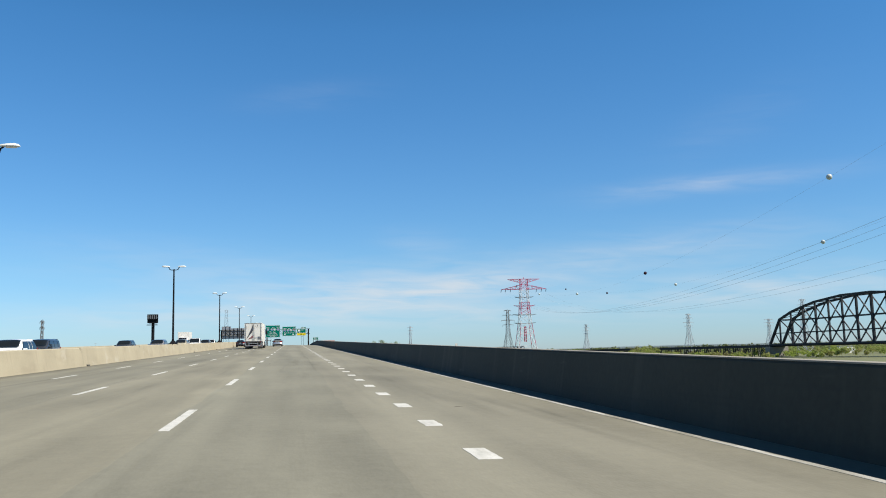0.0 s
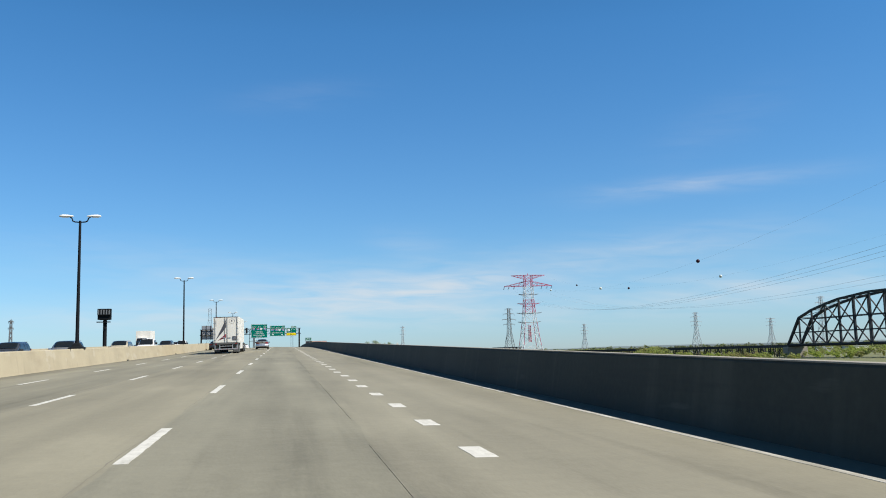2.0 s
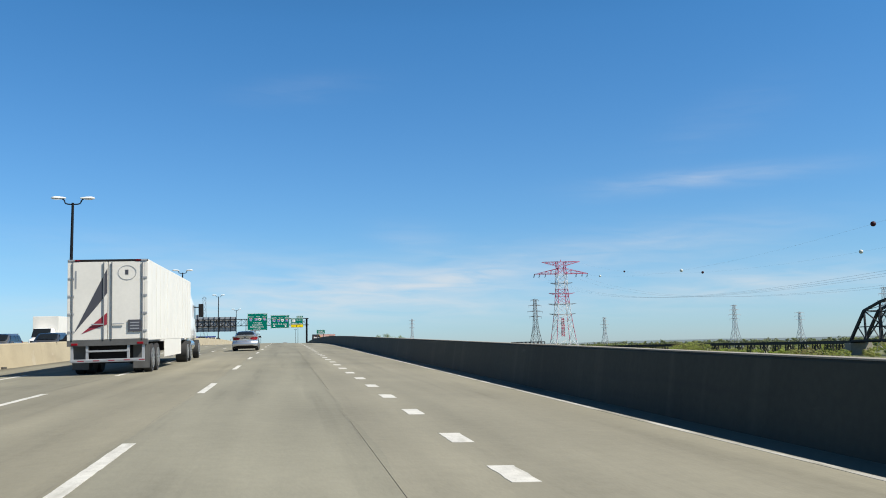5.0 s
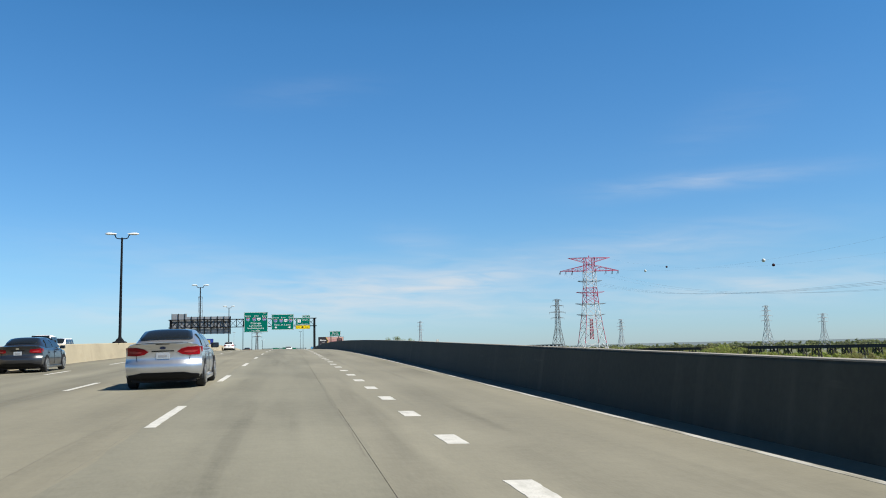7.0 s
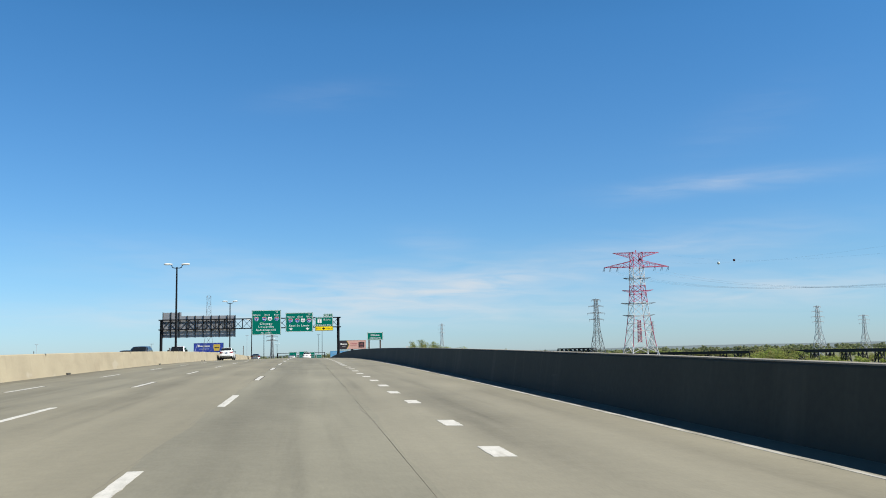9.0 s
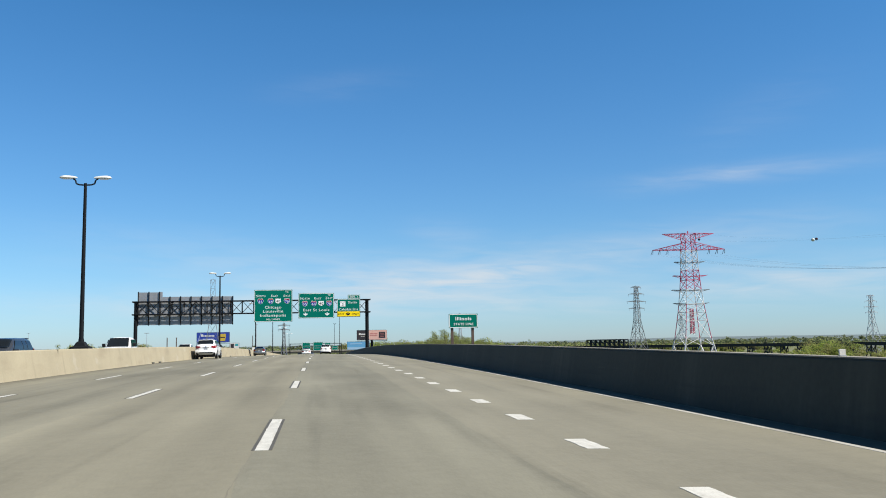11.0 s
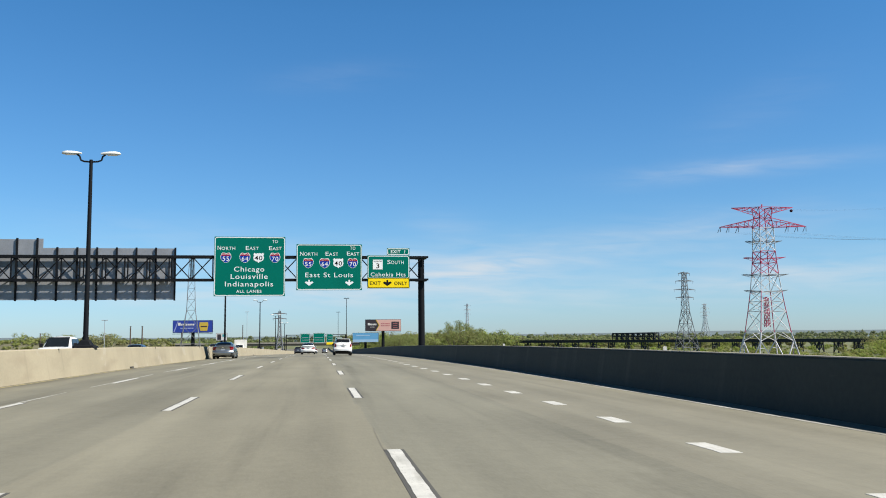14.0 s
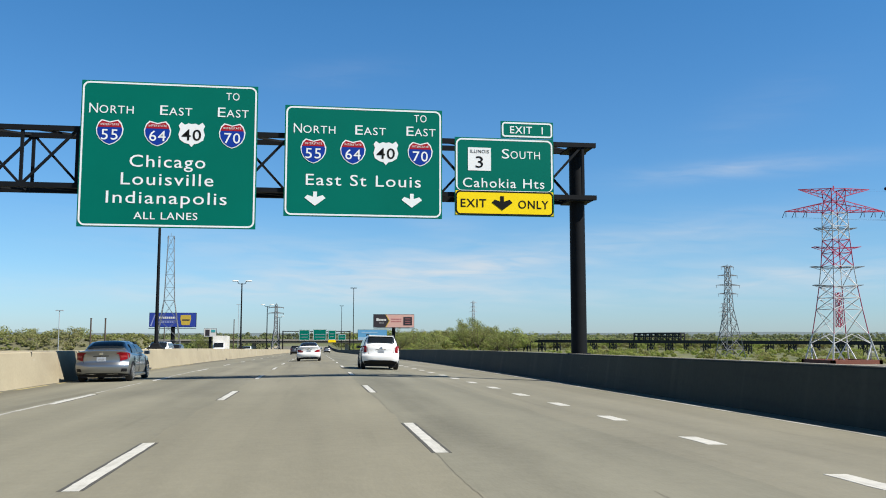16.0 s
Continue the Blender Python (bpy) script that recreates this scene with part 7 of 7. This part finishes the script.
rr = random.Random(4)
for x, w, y in ((2.72, 0.003, 42.0), (-3.84, 0.005, -40.0)):
    while y < 240:
        L = rr.uniform(5, 14)
        dx = rr.uniform(-0.035, 0.035)
        ww = w * rr.uniform(0.5, 1.4)
        strip(x + dx - ww, x + dx + ww, y, y + L, 0.004, max(1, int(L / 6)))
        y += L * (rr.choice((1.0, 1.2, 1.6, 2.0)) if x > 2 else rr.choice((2.5, 3.5, 5.0)))
pj = new("pavement_joints", mesh_from("pavement_joints", jm, M_SEAM))
pj.parent = road
tagged(pj, "dark sealed joints and cracks in the concrete slabs", kind="stuff")

M_PATCH = material("tar_stain", (0.115, 0.101, 0.076), 0.85, vary=0.3, scale=3)
for x, y, w, l in ((0.6, 52.6, 0.10, 0.30), (4.9, 22.5, 0.09, 0.06), (3.1, 88.5, 0.05, 0.12), (1.2, 128, 0.05, 0.12), (5.3, 142, 0.08, 0.10), (4.5, 142.5, 0.05, 0.08)):
    b = bmesh.new()
    n = 12
    vs = []
    for k in range(n):
        a = 2 * math.pi * k / n
        f = 0.7 + 0.5 * noise.noise((x + math.cos(a), y + math.sin(a), 1))
        px, py_ = x + math.cos(a) * w * f, y + math.sin(a) * l * f
        vs.append((px, py_, road_z(py_, px) + 0.0025))
    add_poly(b, vs, (0, 0, 1), 0.002)
    part("stain", b, M_PATCH, road)

# ragged dark cracks that run beside the lane line
M_CRACK = material("dusty_crack", (0.142, 0.133, 0.103), 0.9, vary=0.2, scale=3)
for x0, ya, yb in ((-0.12, 48, 236), (-0.08, 236, 372), (-0.66, 160, 192), (2.68, 120, 235), (1.48, 343, 357)):
    y = ya
    while y < yb:
        L = rr.uniform(3.0, 8.0)
        b = bmesh.new()
        n = 40
        le, ri = [], []
        for k in range(n):
            yy = y + L * k / (n - 1)
            c = x0 + 0.05 * noise.noise((yy * 0.35, x0 * 7, 2)) + 0.02 * noise.noise((yy * 3, x0, 5)) + 0.01 * noise.noise((yy * 9, x0, 7))
            w = 0.0075 * (0.3 + abs(noise.noise((yy * 5.3, x0, 9))) * 2.2) * (0.1 if k in (0, n - 1) else 1)
            le.append(b.verts.new((c - w, yy, road_z(yy, c) + 0.0022)))
            ri.append(b.verts.new((c + w, yy, road_z(yy, c) + 0.0022)))
        for k in range(n - 1):
            b.faces.new((le[k], ri[k], ri[k + 1], le[k + 1]))
        part("crack", b, M_CRACK, road)
        y += L * rr.uniform(1.0, 1.9)

# scupper stains and drain slots at the foot of the median wall
for y in (20, 61, 118, 150, 196, 243, 271, 300.5, 303, 352, 399, 440):
    b = boxm(-10.46, -10.33, y, y + 0.5, road_z(y, -10.6) + 0.004, road_z(y, -10.6) + 0.10, 0.01)
    part("drain_slot", b, M_JOINT, wall_median, "dark drain slot")
for y in range(-40, 620, 20):
    b = boxm(-10.68, -10.583, y - 0.012, y + 0.012, road_z(y, -10.6) + 0.94, road_z(y, -10.6) + 1.104)
    part("wall_joint", b, M_JOINT, wall_median)

# dirt gathered along the foot of the median wall
y = -40.0
while y < 560:
    L, w = rr.uniform(3, 9), rr.uniform(0.05, 0.28)
    b = bmesh.new()
    top = [b.verts.new((-10.43, y + L * k / 6, road_z(y + L * k / 6, -10.43) + 0.003)) for k in range(7)]
    low_ = [b.verts.new((-10.43 + w * rr.uniform(0.3, 1.0) * (0.15 if k in (0, 6) else 1), y + L * k / 6, road_z(y + L * k / 6, -10.3) + 0.003)) for k in range(7)]
    for k in range(6):
        b.faces.new((top[k], low_[k], low_[k + 1], top[k + 1]))
    part("gutter_dirt", b, M_PATCH, road)
    y += L * rr.uniform(1.0, 1.6)

# short dashes of the exit lane line, then the lane lines, these edged in black further on
for i in range(44):
    y = -50 + i * 15
    part("edge_line", lay(7.03, 7.15, y, y + 14.995, 0.004, 3), M_MARK_WORN, road)
for start, step, ya, yb in ((15.64, 3.625, -12, 118), (152.34, 3.6, 119, 211), (239.9, 3.58, 212, 440)):
    k = math.ceil((ya - start) / step)
    while start + k * step < yb:
        y = start + k * step
        jit = rr.uniform(-0.03, 0.03)
        part("lane_dash", lay(DOT_X - 0.135 + jit, DOT_X + 0.135 + jit, y - 0.48, y + 0.48, 0.004, 8, 0.03), M_MARK, road)
        k += 1
for x, ph in ((0.0, LANE2), (-3.58, LANE3), (-7.2, LANE4)):
    y = ph - 12.2 * 3
    while y < 560:
        d = part("lane_dash", lay(x - 0.075, x + 0.075, y - 1.85, y + 1.85, 0.004, 18, 0.022), M_MARK, road)
        if y > 225:
            for s in (-1, 1):
                part("black_edge", lay(x + s * 0.0955 - 0.02, x + s * 0.0955 + 0.02, y - 1.85, y + 1.85, 0.003), M_JOINT, d, "black contrast edge")
        y += 12.2

# the line of the innermost lane runs on, worn thin, where the bridge ends
for y0, y1, w in ((322.0, 329.0, 0.03), (331.5, 341.0, 0.035), (343.6, 353.0, 0.045), (355.6, 362.4, 0.06), (362.4, 366.2, 0.025), (366.2, 374.5, 0.055), (374.5, 381.0, 0.03), (383.0, 396.0, 0.04)):
    part("worn_line", lay(-7.31 - w, -7.31 + w, y0, y1 - 0.01, 0.003, 24, 0.03), M_MARK_WORN, road, "thin worn white lane line")
M_YELLOW_WORN = material("faded_yellow_paint", (0.288, 0.238, 0.108), 0.8, vary=0.3, scale=1.5, fine=20)
for i in range(26):
    y = 306 + i * 4.2
    part("yellow_line", lay(-10.24 - rr.uniform(0.0, 0.05), -10.13 + rr.uniform(-0.04, 0.02), y, y + rr.uniform(2.8, 4.1), 0.0035, 2), M_YELLOW_WORN, road, "faded yellow edge line")

# small white markers that stand on the parapet
for y in (39.2, 94.0, 188.5, 251.8, 326.5, 346.0):
    mk = thing("parapet_marker", pose(RIGHT + 0.14, y, road_z(y, RIGHT) + 1.052), "small white reflector marker standing on the parapet", "marker", "parapet markers")
    part("foot", boxm(-0.05, 0.05, -0.03, 0.03, 0, 0.012), M_STEEL, mk)
    part("reflector", boxm(-0.05, 0.05, -0.012, 0.012, 0.012, 0.10, 0.004), M_MARK, mk)
